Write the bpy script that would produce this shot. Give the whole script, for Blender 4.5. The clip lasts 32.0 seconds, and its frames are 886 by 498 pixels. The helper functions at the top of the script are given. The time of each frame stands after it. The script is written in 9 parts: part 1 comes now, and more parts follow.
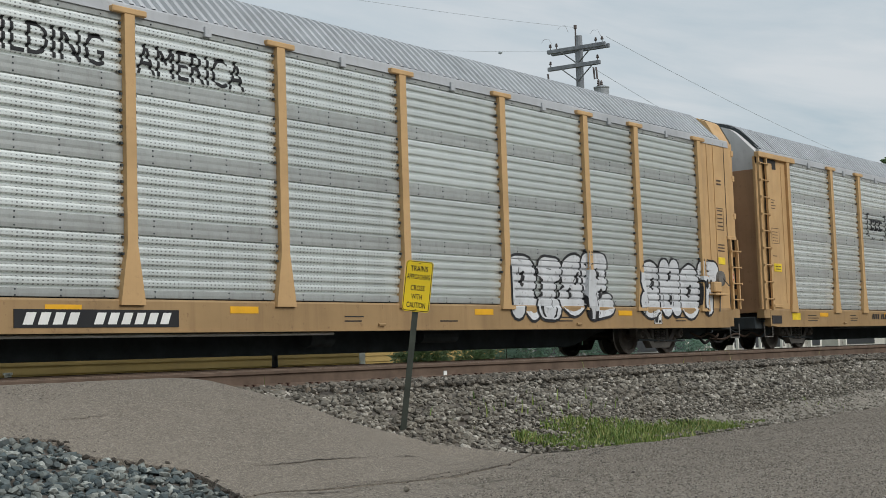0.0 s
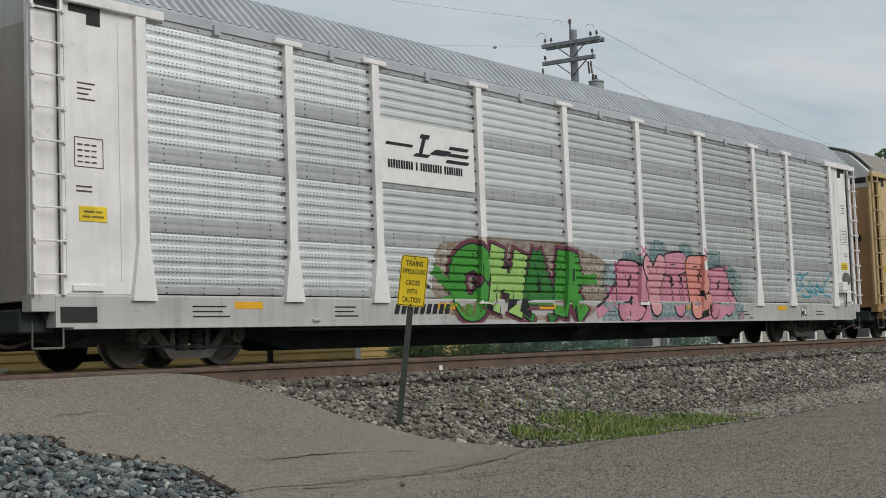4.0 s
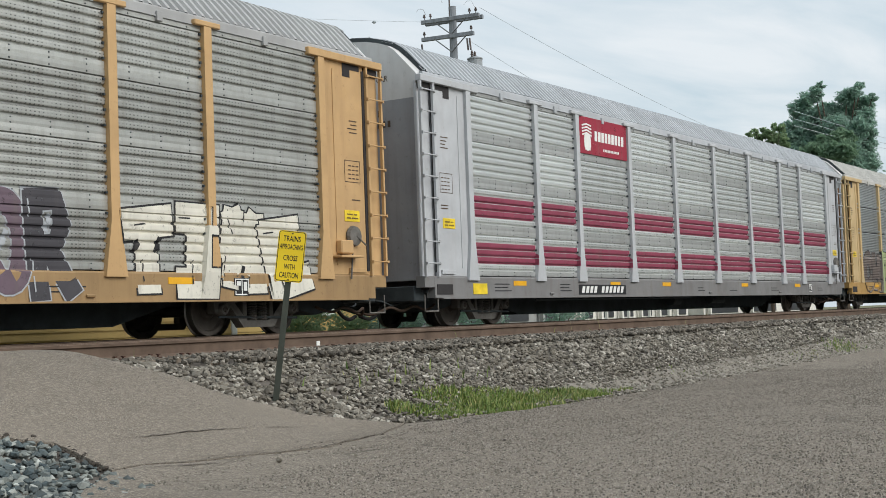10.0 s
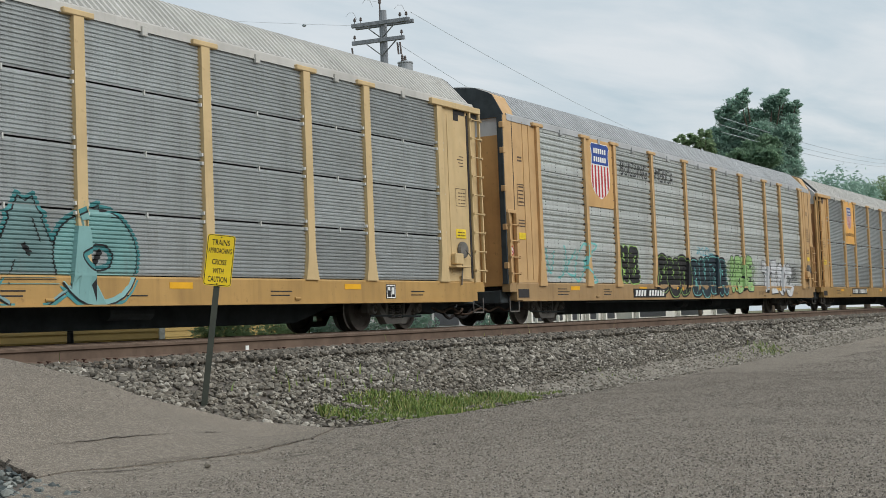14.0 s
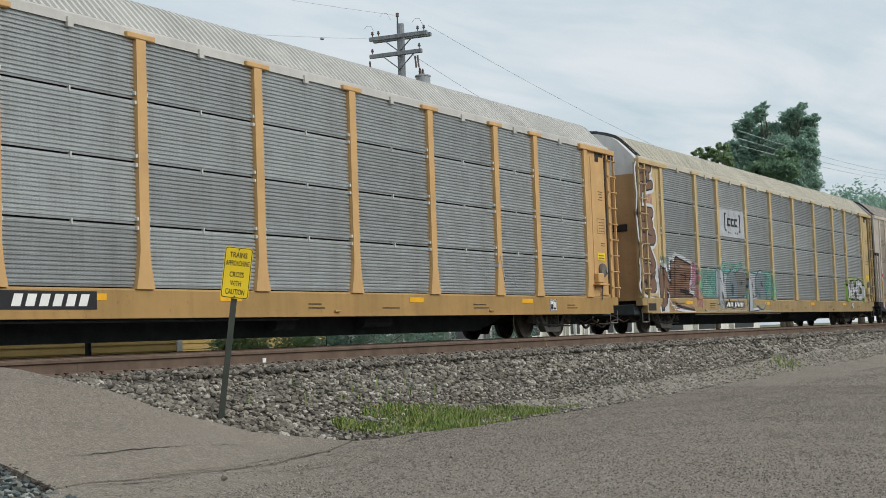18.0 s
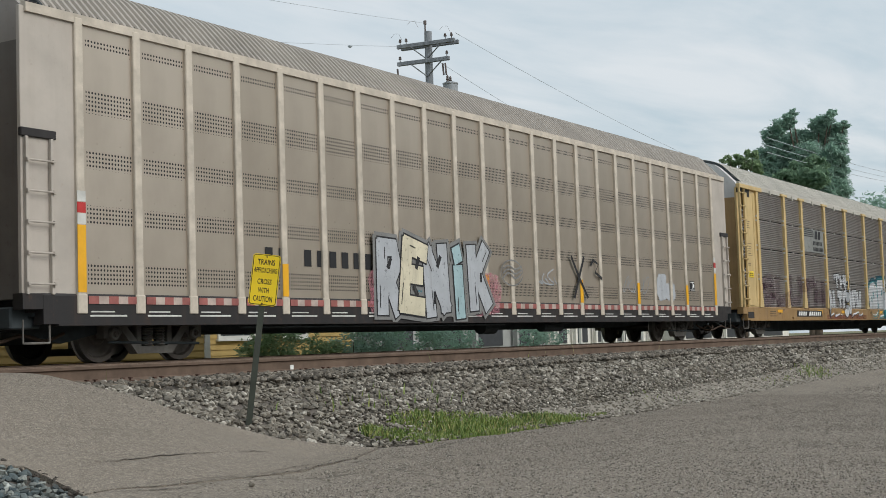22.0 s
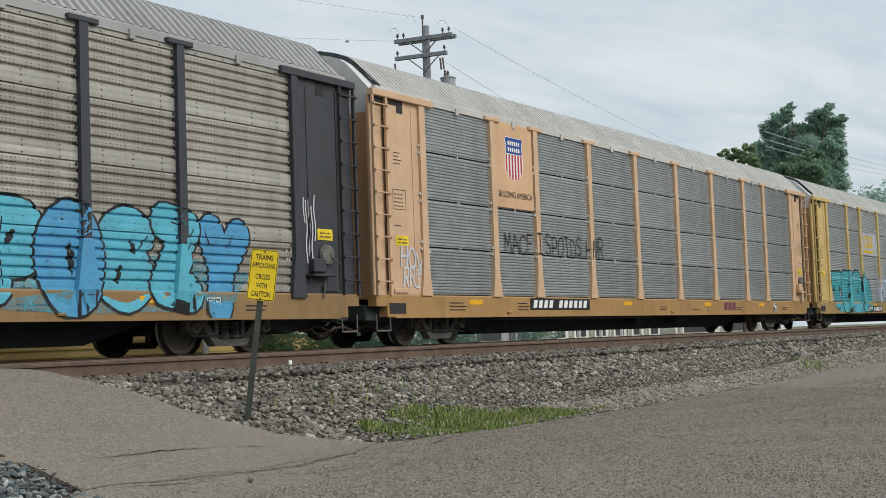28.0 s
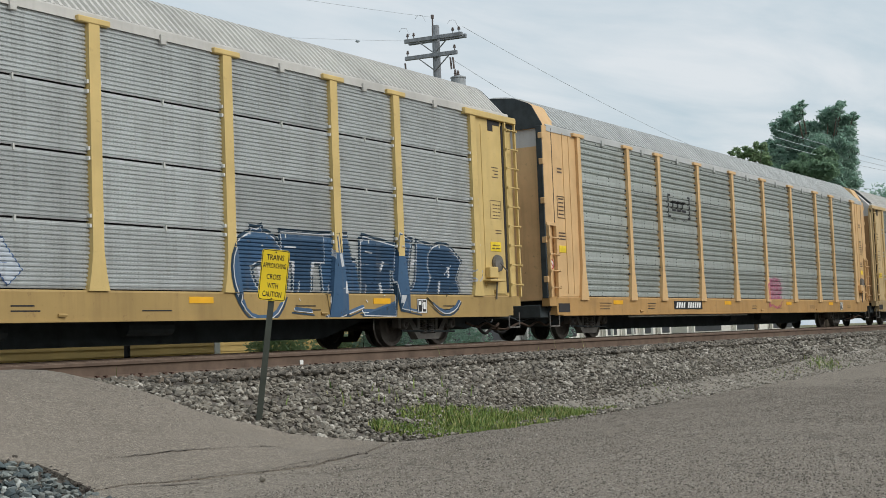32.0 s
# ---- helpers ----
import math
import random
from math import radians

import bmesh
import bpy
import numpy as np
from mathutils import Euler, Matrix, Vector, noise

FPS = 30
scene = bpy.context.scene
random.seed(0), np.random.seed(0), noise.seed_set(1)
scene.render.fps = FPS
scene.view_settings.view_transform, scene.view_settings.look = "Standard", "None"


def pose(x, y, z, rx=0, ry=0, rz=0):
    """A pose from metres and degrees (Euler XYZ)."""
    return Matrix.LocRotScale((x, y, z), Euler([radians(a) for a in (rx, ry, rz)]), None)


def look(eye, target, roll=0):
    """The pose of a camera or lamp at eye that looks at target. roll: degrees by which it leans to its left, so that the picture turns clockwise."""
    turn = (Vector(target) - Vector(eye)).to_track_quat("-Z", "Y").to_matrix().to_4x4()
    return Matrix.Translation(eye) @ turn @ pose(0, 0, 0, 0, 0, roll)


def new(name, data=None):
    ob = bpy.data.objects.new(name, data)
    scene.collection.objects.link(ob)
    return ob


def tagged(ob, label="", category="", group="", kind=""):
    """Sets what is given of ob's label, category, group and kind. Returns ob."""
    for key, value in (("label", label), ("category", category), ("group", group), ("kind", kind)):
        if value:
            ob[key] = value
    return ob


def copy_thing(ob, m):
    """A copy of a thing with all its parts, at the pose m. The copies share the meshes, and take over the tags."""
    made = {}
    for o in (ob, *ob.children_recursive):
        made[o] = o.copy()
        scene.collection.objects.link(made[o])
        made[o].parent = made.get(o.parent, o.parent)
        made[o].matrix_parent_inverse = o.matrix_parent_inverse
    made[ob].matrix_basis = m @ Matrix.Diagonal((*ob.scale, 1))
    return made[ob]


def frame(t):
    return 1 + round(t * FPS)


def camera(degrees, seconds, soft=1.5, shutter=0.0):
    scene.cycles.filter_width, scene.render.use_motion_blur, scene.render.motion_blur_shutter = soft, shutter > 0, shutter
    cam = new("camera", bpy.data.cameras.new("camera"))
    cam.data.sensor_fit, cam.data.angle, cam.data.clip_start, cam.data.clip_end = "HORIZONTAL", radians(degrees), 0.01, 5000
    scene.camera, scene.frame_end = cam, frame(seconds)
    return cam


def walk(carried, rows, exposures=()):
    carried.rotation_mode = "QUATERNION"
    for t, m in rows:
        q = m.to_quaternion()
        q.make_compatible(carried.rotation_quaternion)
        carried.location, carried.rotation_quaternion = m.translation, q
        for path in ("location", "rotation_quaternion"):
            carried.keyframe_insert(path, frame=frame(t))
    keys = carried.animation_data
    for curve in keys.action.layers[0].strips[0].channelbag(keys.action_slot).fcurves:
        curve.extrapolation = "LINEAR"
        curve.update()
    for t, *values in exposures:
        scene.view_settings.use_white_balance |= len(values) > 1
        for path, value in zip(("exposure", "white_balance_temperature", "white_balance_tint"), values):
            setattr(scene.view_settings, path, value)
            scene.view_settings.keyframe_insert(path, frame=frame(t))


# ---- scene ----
# Distances in metres; the rails run along x, z = 0 is the top of the rails.
EYE = 0.105
cam = camera(36.26, 32.0, soft=0.75, shutter=0.0)
# seconds, pitch, roll, heading (degrees): the camera turns by hand and stays in its place
PATH = [
    (0.0, 4.50, 1.90, -51.91), (0.5, 4.56, 1.89, -52.03), (1.0, 4.59, 1.94, -52.07), (1.5, 4.53, 1.93, -52.03),
    (2.0, 4.44, 1.97, -51.93), (2.5, 4.35, 1.88, -51.88), (4.5, 4.26, 2.11, -52.14), (5.0, 4.27, 2.25, -51.95),
    (5.5, 4.22, 2.16, -51.94), (6.0, 4.23, 2.23, -51.96), (6.5, 4.09, 2.42, -52.31), (7.0, 3.92, 2.54, -52.47),
    (7.5, 3.84, 2.60, -52.49), (8.0, 3.66, 2.63, -52.66), (8.5, 3.46, 2.66, -52.80), (9.0, 3.47, 2.51, -53.11),
    (9.5, 3.40, 2.43, -54.24), (10.0, 3.05, 2.11, -57.27), (10.5, 2.53, 2.10, -59.66), (11.0, 2.62, 2.09, -60.88),
    (11.5, 2.52, 2.08, -61.11), (12.0, 2.63, 2.05, -61.14), (12.5, 2.80, 2.20, -60.93), (13.0, 2.84, 2.10, -60.75),
    (13.5, 2.98, 2.14, -60.50), (15.5, 3.35, 2.19, -59.68), (16.0, 3.27, 2.03, -59.64), (16.5, 3.34, 2.05, -59.64),
    (17.0, 3.48, 2.07, -59.59), (17.5, 3.59, 2.07, -59.46), (18.0, 3.69, 2.04, -59.51), (18.5, 3.78, 2.05, -59.37),
    (19.0, 3.82, 2.08, -59.32), (19.5, 3.84, 1.85, -59.23), (20.0, 3.83, 1.79, -59.04), (20.5, 3.98, 1.78, -58.99),
    (21.0, 4.05, 1.87, -58.78), (21.5, 3.96, 1.81, -58.57), (22.0, 4.04, 1.89, -58.36), (22.5, 4.02, 2.05, -58.29),
    (23.0, 4.13, 1.84, -58.47), (23.5, 4.17, 1.87, -58.59), (24.0, 4.11, 1.90, -58.69), (24.5, 4.08, 1.93, -58.77),
    (25.0, 4.04, 2.12, -58.65), (25.5, 4.07, 2.21, -58.67), (27.5, 3.92, 2.08, -58.47), (28.0, 3.81, 2.07, -58.43),
    (28.5, 3.97, 2.15, -58.34), (29.0, 4.01, 2.20, -58.22), (29.5, 3.88, 2.36, -58.25), (30.0, 3.79, 2.15, -58.15),
    (30.5, 3.86, 2.05, -58.12), (31.0, 3.81, 2.20, -57.90), (31.5, 3.86, 2.19, -57.99), (32.0, 3.81, 2.23, -57.96),
]
walk(cam, [(t, pose(0, 0, EYE, 90 + p, r, h)) for t, p, r, h in PATH],
     [(0, -0.13), (1, -0.18), (2, -0.18), (5, -0.3), (6, -0.22), (6.5, 0.06), (7, 0.26), (8, 0.26), (9, 0.26), (10, 0.22), (11, 0.14), (13, 0.04), (17, 0.1), (22, 0.06), (32, 0.08)])

NEAR_C = 11.75         # middle of the empty near track
TRAIN_C = 15.80        # middle of the track that the train runs on
PITCH = 28.62          # from car to car
FIRST = 2.48           # front end of the first car at the start


def gone(t):
    """Metres that the train has rolled after t seconds."""
    q = (12.43201, -0.11747, 0.78914, -0.46122)
    slip = float(np.interp(t, [0, 9.5, 11, 13, 16, 31, 32], [0, 0, 0.2, 0.15, 0, 0, -0.2]))
    return sum(k * t ** (n + 1) / 32 ** n for n, k in enumerate(q)) + slip


# ---------------------------------------------------------------- light
world = bpy.data.worlds.new("world")
scene.world = world
world.use_nodes = True
wt = world.node_tree
wt.nodes.clear()


def wn(kind, **kw):
    n = wt.nodes.new(kind)
    for k, v in kw.items():
        if k in n.inputs.keys():
            n.inputs[k].default_value = v
    return n


SUN_EL, SUN_AZ = 38.0, 274.0   # azimuth in degrees from +x, counter-clockwise
sky = wn("ShaderNodeTexSky")
sky.sky_type = "NISHITA"
sky.sun_disc = False
sky.sun_elevation = radians(SUN_EL)
sky.sun_rotation = radians(90 - SUN_AZ)
sky.air_density, sky.dust_density, sky.ozone_density = 1.3, 2.5, 1.0
geo = wn("ShaderNodeTexCoord")
sep = wn("ShaderNodeSeparateXYZ")
wt.links.new(geo.outputs["Generated"], sep.inputs[0])
# flat layer of cloud: the direction is carried to a plane overhead
up = wn("ShaderNodeMath")
up.operation = "MAXIMUM"
up.inputs[1].default_value = 0.06
wt.links.new(sep.outputs["Z"], up.inputs[0])
plane = wn("ShaderNodeVectorMath")
plane.operation = "DIVIDE"
comb = wn("ShaderNodeCombineXYZ")
for k in range(3):
    wt.links.new(up.outputs[0], comb.inputs[k])
wt.links.new(geo.outputs["Generated"], plane.inputs[0])
wt.links.new(comb.outputs[0], plane.inputs[1])
stretch = wn("ShaderNodeMapping")
stretch.inputs["Scale"].default_value = (0.55, 1.5, 1.0)
stretch.inputs["Rotation"].default_value = (0, 0, radians(25))
wt.links.new(plane.outputs[0], stretch.inputs[0])
cl = wn("ShaderNodeTexNoise", Scale=1.1, Detail=7.0, Roughness=0.55, Distortion=0.35)
wt.links.new(stretch.outputs[0], cl.inputs["Vector"])
ramp = wn("ShaderNodeValToRGB")
ramp.color_ramp.elements[0].position, ramp.color_ramp.elements[0].color = 0.34, (6.1, 7.3, 8.1, 1)
ramp.color_ramp.elements[1].position, ramp.color_ramp.elements[1].color = 0.66, (8.6, 9.1, 9.5, 1)
wt.links.new(cl.outputs["Fac"], ramp.inputs[0])
mixs = wn("ShaderNodeMixRGB")
mixs.inputs[0].default_value = 0.86
wt.links.new(sky.outputs[0], mixs.inputs[1])
wt.links.new(ramp.outputs[0], mixs.inputs[2])
bg = wn("ShaderNodeBackground", Strength=0.088)
wt.links.new(mixs.outputs[0], bg.inputs[0])
wo = wn("ShaderNodeOutputWorld")
wt.links.new(bg.outputs[0], wo.inputs[0])

sun = new("sun", bpy.data.lights.new("sun", "SUN"))
sun.data.energy, sun.data.angle, sun.data.color = 2.0, radians(40), (1.0, 0.975, 0.945)
a, e = radians(SUN_AZ), radians(SUN_EL)
sun.matrix_world = look((math.cos(a) * math.cos(e) * 50, math.sin(a) * math.cos(e) * 50, math.sin(e) * 50), (0, 0, 0))
scene.view_settings.exposure = 0.0

# ---------------------------------------------------------------- materials


def rgb(r, g, b):
    """Linear colour from 0-255 display values."""
    f = lambda v: v / 255 / 12.92 if v / 255 <= 0.04045 else ((v / 255 + 0.055) / 1.055) ** 2.4
    return (f(r), f(g), f(b), 1)


class Mat:
    """A small builder of node materials."""

    def __init__(self, name, rough=0.6, metal=0.0, spec=0.5):
        self.m = bpy.data.materials.new(name)
        self.m.use_nodes = True
        self.t = self.m.node_tree
        self.b = self.t.nodes["Principled BSDF"]
        self.b.inputs["Roughness"].default_value = rough
        self.b.inputs["Metallic"].default_value = metal
        self.b.inputs["Specular IOR Level"].default_value = spec
        self.co = self.t.nodes.new("ShaderNodeTexCoord").outputs["Object"]

    def put(self, node, key, v):
        if hasattr(v, "links"):
            self.t.links.new(v, node.inputs[key])
        else:
            node.inputs[key].default_value = v

    def scaled(self, s, co=None):
        n = self.t.nodes.new("ShaderNodeMapping")
        self.put(n, 0, co or self.co)
        n.inputs["Scale"].default_value = s if isinstance(s, tuple) else (s, s, s)
        return n.outputs[0]

    def noise(self, scale, detail=4.0, rough=0.55, co=None, dist=0.0):
        n = self.t.nodes.new("ShaderNodeTexNoise")
        self.put(n, "Vector", self.scaled(scale, co))
        n.inputs["Scale"].default_value = 1.0
        n.inputs["Detail"].default_value, n.inputs["Roughness"].default_value = detail, rough
        n.inputs["Distortion"].default_value = dist
        return n.outputs["Fac"]

    def noise_colour(self, scale):
        n = self.t.nodes.new("ShaderNodeTexNoise")
        self.put(n, "Vector", self.scaled(scale))
        n.inputs["Scale"].default_value = 1.0
        return n.outputs["Color"]

    def cells(self, scale, out="Distance", co=None, feature="F1"):
        n = self.t.nodes.new("ShaderNodeTexVoronoi")
        n.feature = feature
        self.put(n, "Vector", self.scaled(scale, co))
        n.inputs["Scale"].default_value = 1.0
        return n.outputs[out]

    def rand(self):
        return self.t.nodes.new("ShaderNodeObjectInfo").outputs["Random"]

    def island(self):
        return self.t.nodes.new("ShaderNodeNewGeometry").outputs["Random Per Island"]

    def ramp(self, fac, stops):
        n = self.t.nodes.new("ShaderNodeValToRGB")
        r = n.color_ramp
        while len(r.elements) < len(stops):
            r.elements.new(0.5)
        for el, (p, c) in zip(r.elements, stops):
            el.position = p
            el.color = c if isinstance(c, tuple) else (c, c, c, 1)
        self.put(n, 0, fac)
        return n.outputs[0]

    def mix(self, fac, a, b, mode="MIX"):
        n = self.t.nodes.new("ShaderNodeMixRGB")
        n.blend_type = mode
        self.put(n, 0, fac), self.put(n, 1, a), self.put(n, 2, b)
        return n.outputs[0]

    def math(self, op, a, b=0.0, c=0.0):
        n = self.t.nodes.new("ShaderNodeMath")
        n.operation = op
        self.put(n, 0, a), self.put(n, 1, b), self.put(n, 2, c)
        return n.outputs[0]

    def bump(self, h, strength=0.4, dist=0.01):
        n = self.t.nodes.new("ShaderNodeBump")
        n.inputs["Strength"].default_value, n.inputs["Distance"].default_value = strength, dist
        self.put(n, "Height", h)
        self.put(self.b, "Normal", n.outputs[0])

    def base(self, c):
        self.put(self.b, "Base Color", c)
        return self

    def roughness(self, r):
        self.put(self.b, "Roughness", r)
        return self


def asphalt(name, tone, coarse=1.0, tired_at=1.0):
    """Worn asphalt: bare stone chips of many greys in dark binder, pale traffic dust, darker worn patches."""
    t = lambda f: tuple(f * v for v in tone[:3]) + (1,)
    k = Mat(name, 0.92, spec=0.25)
    sep = k.t.nodes.new("ShaderNodeSeparateXYZ")
    k.put(sep, 0, k.cells(105.0 / coarse, "Color"))
    chip = k.ramp(sep.outputs[0], [(0.05, t(0.55)), (0.3, t(0.8)), (0.65, t(1.12)), (0.85, t(1.5)), (0.97, t(2.1))])
    chip = k.mix(k.ramp(sep.outputs[1], [(0.5, 0.0), (0.9, 0.45)]), chip, (tone[0] * 1.12, tone[1] * 1.0, tone[2] * 0.86, 1))
    gap = k.cells(105.0 / coarse, "Distance", feature="DISTANCE_TO_EDGE")
    c = k.mix(k.ramp(gap, [(0.03, 0.6), (0.13, 0.0)]), chip, t(0.30))
    sep2 = k.t.nodes.new("ShaderNodeSeparateXYZ")
    k.put(sep2, 0, k.cells(34.0 / coarse, "Color"))
    c = k.mix(k.ramp(sep2.outputs[0], [(0.06, 0.4), (0.2, 0.0), (0.86, 0.0), (0.97, 0.35)]), c, k.ramp(sep2.outputs[0], [(0.4, t(0.4)), (0.6, t(1.9))]))
    patch = k.noise(0.5, 5.0, 0.6)
    c = k.mix(k.ramp(patch, [(0.35, 0.0), (0.7, 0.35)]), c, t(1.3))
    worn = k.noise(1.6, 7.0, 0.7)
    c = k.mix(k.ramp(worn, [(0.54, 0.0), (0.74, 0.32)]), c, t(0.55))
    c = k.mix(k.ramp(k.noise(95.0, 2.0, 0.6), [(0.32, 0.6), (0.44, 0.0)]), c, t(0.36))
    c = k.mix(k.ramp(k.noise(80.0, 2.0, 0.6), [(0.56, 0.0), (0.68, 0.55)]), c, t(1.8))
    # fine net of cracks where the surface is tired
    net = k.cells((0.9, 2.2, 1.0), "Distance", k.mix(0.09, k.co, k.noise_colour(3.0)), "DISTANCE_TO_EDGE")
    tired = k.ramp(k.noise(0.35, 3.0, 0.5), [(0.42, 0.0), (0.56, 0.55 * tired_at)])
    c = k.mix(k.math("MULTIPLY", k.ramp(net, [(0.006, 1.0), (0.016, 0.0)]), tired), c, t(0.30))
    k.base(c)
    k.bump(k.math("ADD", k.math("MULTIPLY", gap, 1.5), k.noise(24.0)), 0.7, 0.009)
    return k.m


def stone(name, dark, mid, pale, dust):
    """Crushed stone, every lump of its own shade, with dust and a rough break."""
    k = Mat(name, 0.85, spec=0.3)
    r = k.island()
    c = k.ramp(r, [(0.0, rgb(*dark)), (0.22, rgb(*mid)), (0.45, rgb(*pale)), (0.6, rgb(*mid)), (0.75, rgb(*dark)), (0.88, rgb(*pale)), (0.97, rgb(*[min(255, v + 40) for v in pale]))])
    c = k.mix(k.ramp(k.noise(26.0), [(0.35, 0.5), (0.65, 0.0)]), c, rgb(*dust))
    k.base(k.mix(k.ramp(k.noise(0.8, 4.0), [(0.4, 0.0), (0.7, 0.35)]), c, rgb(*dust)))
    k.bump(k.noise(60.0), 0.4, 0.004)
    return k.m


def paint(name, col, wear=(96, 66, 40), amount=0.4, rough=0.55, streak=True):
    """Weathered paint on steel: fading in patches, streaks that run down, rust in specks."""
    k = Mat(name, rough, spec=0.35)
    fade = k.ramp(k.noise(0.9, 5.0, 0.6), [(0.3, tuple(0.84 * v for v in col[:3]) + (1,)), (0.7, tuple(min(1.0, 1.12 * v) for v in col[:3]) + (1,))])
    if streak:
        run = k.noise((5.0, 5.0, 0.35), 5.0, 0.6)
        fade = k.mix(k.ramp(run, [(0.48, 0.0), (0.8, 0.5 * amount)]), fade, rgb(*wear))
    spots = k.noise(7.0, 6.0, 0.7)
    fade = k.mix(k.ramp(spots, [(0.6, 0.0), (0.74, amount)]), fade, rgb(*wear))
    k.base(fade)
    k.roughness(k.ramp(k.noise(3.0), [(0.3, rough - 0.1), (0.7, min(1.0, rough + 0.15))]))
    k.bump(k.noise(40.0), 0.12, 0.003)
    return k.m


def plain(name, col, rough=0.7, metal=0.0, vary=0.2):
    k = Mat(name, rough, metal, 0.35)
    c = k.ramp(k.noise(3.5, 5.0, 0.6), [(0.3, tuple((1 - vary) * v for v in col[:3]) + (1,)), (0.7, tuple(min(1, (1 + vary) * v) for v in col[:3]) + (1,))])
    k.base(c)
    k.bump(k.noise(30.0), 0.15, 0.003)
    return k.m


M_ASPHALT = asphalt("asphalt", (0.236, 0.208, 0.172, 1), 1.1)
M_RAMP = asphalt("asphalt_of_the_crossing", (0.246, 0.215, 0.177, 1), 0.8, 0.0)


def chip_mat():
    k = Mat("asphalt_chips", 0.9, spec=0.25)
    k.base(k.ramp(k.island(), [(0.0, (0.10, 0.09, 0.077, 1)), (0.3, (0.17, 0.152, 0.128, 1)), (0.55, (0.225, 0.2, 0.168, 1)), (0.8, (0.31, 0.275, 0.235, 1)), (1.0, (0.42, 0.385, 0.34, 1))]))
    return k.m


M_CHIPS = chip_mat()
M_CRACK = plain("crack_dark", rgb(74, 68, 62), 0.95)
M_STONE = stone("crushed_stone", (72, 70, 66), (120, 116, 107), (160, 155, 144), (104, 95, 82))
M_BLUE_STONE = stone("blue_grey_stone", (58, 70, 76), (90, 102, 104), (150, 154, 148), (84, 84, 78))
M_RUST_STONE = stone("rust_stained_stone", (68, 66, 62), (106, 101, 93), (138, 131, 120), (90, 83, 73))
M_DIRT = plain("stone_dust", rgb(92, 86, 80), 0.95)
M_FINES = plain("gravel_fines", rgb(124, 118, 108), 0.95, vary=0.35)
M_RAIL_TOP = plain("rail_head", rgb(118, 102, 90), 0.5, 0.4)
M_RAIL = plain("rusty_rail_web", rgb(98, 82, 70), 0.85, vary=0.3)
M_TIE = plain("weathered_tie", rgb(112, 102, 90), 0.95, vary=0.35)
M_SPIKE = plain("rusty_spike", rgb(70, 46, 36), 0.8)

# ---------------------------------------------------------------- mesh tools


def mesh_of(bm, name, mat, smooth=False):
    me = bpy.data.meshes.new(name)
    bm.to_mesh(me)
    bm.free()
    for mt in mat if isinstance(mat, (list, tuple)) else [mat]:
        me.materials.append(mt)
    if smooth:
        me.shade_smooth()
    return me


def part(name, bm, material, parent, label="", smooth=False, at=None):
    """Links a bmesh (or a mesh) as one mesh object under a thing or under a part."""
    me = bm if isinstance(bm, bpy.types.Mesh) else mesh_of(bm, name, material, smooth)
    ob = new(name, me)
    if parent is not None:
        ob.parent = parent
    if at is not None:
        ob.matrix_basis = at if isinstance(at, Matrix) else Matrix.Translation(at)
    return tagged(ob, label)


def box(bm, x0, x1, y0, y1, z0, z1, bevel=0.0, mi=0):
    v = [bm.verts.new((x, y, z)) for x in (x0, x1) for y in (y0, y1) for z in (z0, z1)]
    fs = [bm.faces.new([v[k] for k in q]) for q in ((0, 1, 3, 2), (4, 6, 7, 5), (0, 4, 5, 1), (2, 3, 7, 6), (0, 2, 6, 4), (1, 5, 7, 3))]
    for f in fs:
        f.material_index = mi
    if bevel:
        edges = list({ed for f in fs for ed in f.edges})
        r = bmesh.ops.bevel(bm, geom=edges, offset=bevel, segments=1, affect="EDGES", profile=0.5)
        for f in r["faces"]:
            f.material_index = mi
    return fs


def rod(bm, p, q, r, n=8, r2=None, mi=0):
    """A round bar from p to q."""
    p, q = Vector(p), Vector(q)
    z = (q - p).normalized()
    x = z.orthogonal().normalized()
    y = z.cross(x)
    r2 = r if r2 is None else r2
    rings = []
    for c, rr in ((p, r), (q, r2)):
        rings.append([bm.verts.new(c + rr * (math.cos(2 * math.pi * k / n) * x + math.sin(2 * math.pi * k / n) * y)) for k in range(n)])
    for k in range(n):
        f = bm.faces.new((rings[0][k], rings[0][(k + 1) % n], rings[1][(k + 1) % n], rings[1][k]))
        f.material_index = mi
    for ring, flip in ((rings[0], True), (rings[1], False)):
        f = bm.faces.new(ring[::-1] if flip else ring)
        f.material_index = mi


def prism(bm, pts, y0, y1, mi=0):
    """An outline in x and z, thickened from y0 to y1."""
    a = [bm.verts.new((x, y0, z)) for x, z in pts]
    b = [bm.verts.new((x, y1, z)) for x, z in pts]
    fs = [bm.faces.new(a), bm.faces.new(b[::-1])]
    for k in range(len(pts)):
        j = (k + 1) % len(pts)
        fs.append(bm.faces.new((a[j], a[k], b[k], b[j])))
    for f in fs:
        f.material_index = mi
    return fs


def sweep(bm, prof, x0, x1, closed=True, mi=0):
    """A section in y and z drawn out along x."""
    a = [bm.verts.new((x0, y, z)) for y, z in prof]
    b = [bm.verts.new((x1, y, z)) for y, z in prof]
    n = len(prof)
    for k in range(n if closed else n - 1):
        j = (k + 1) % n
        bm.faces.new((a[k], a[j], b[j], b[k])).material_index = mi
    if closed:
        bm.faces.new(a[::-1]).material_index = mi
        bm.faces.new(b).material_index = mi


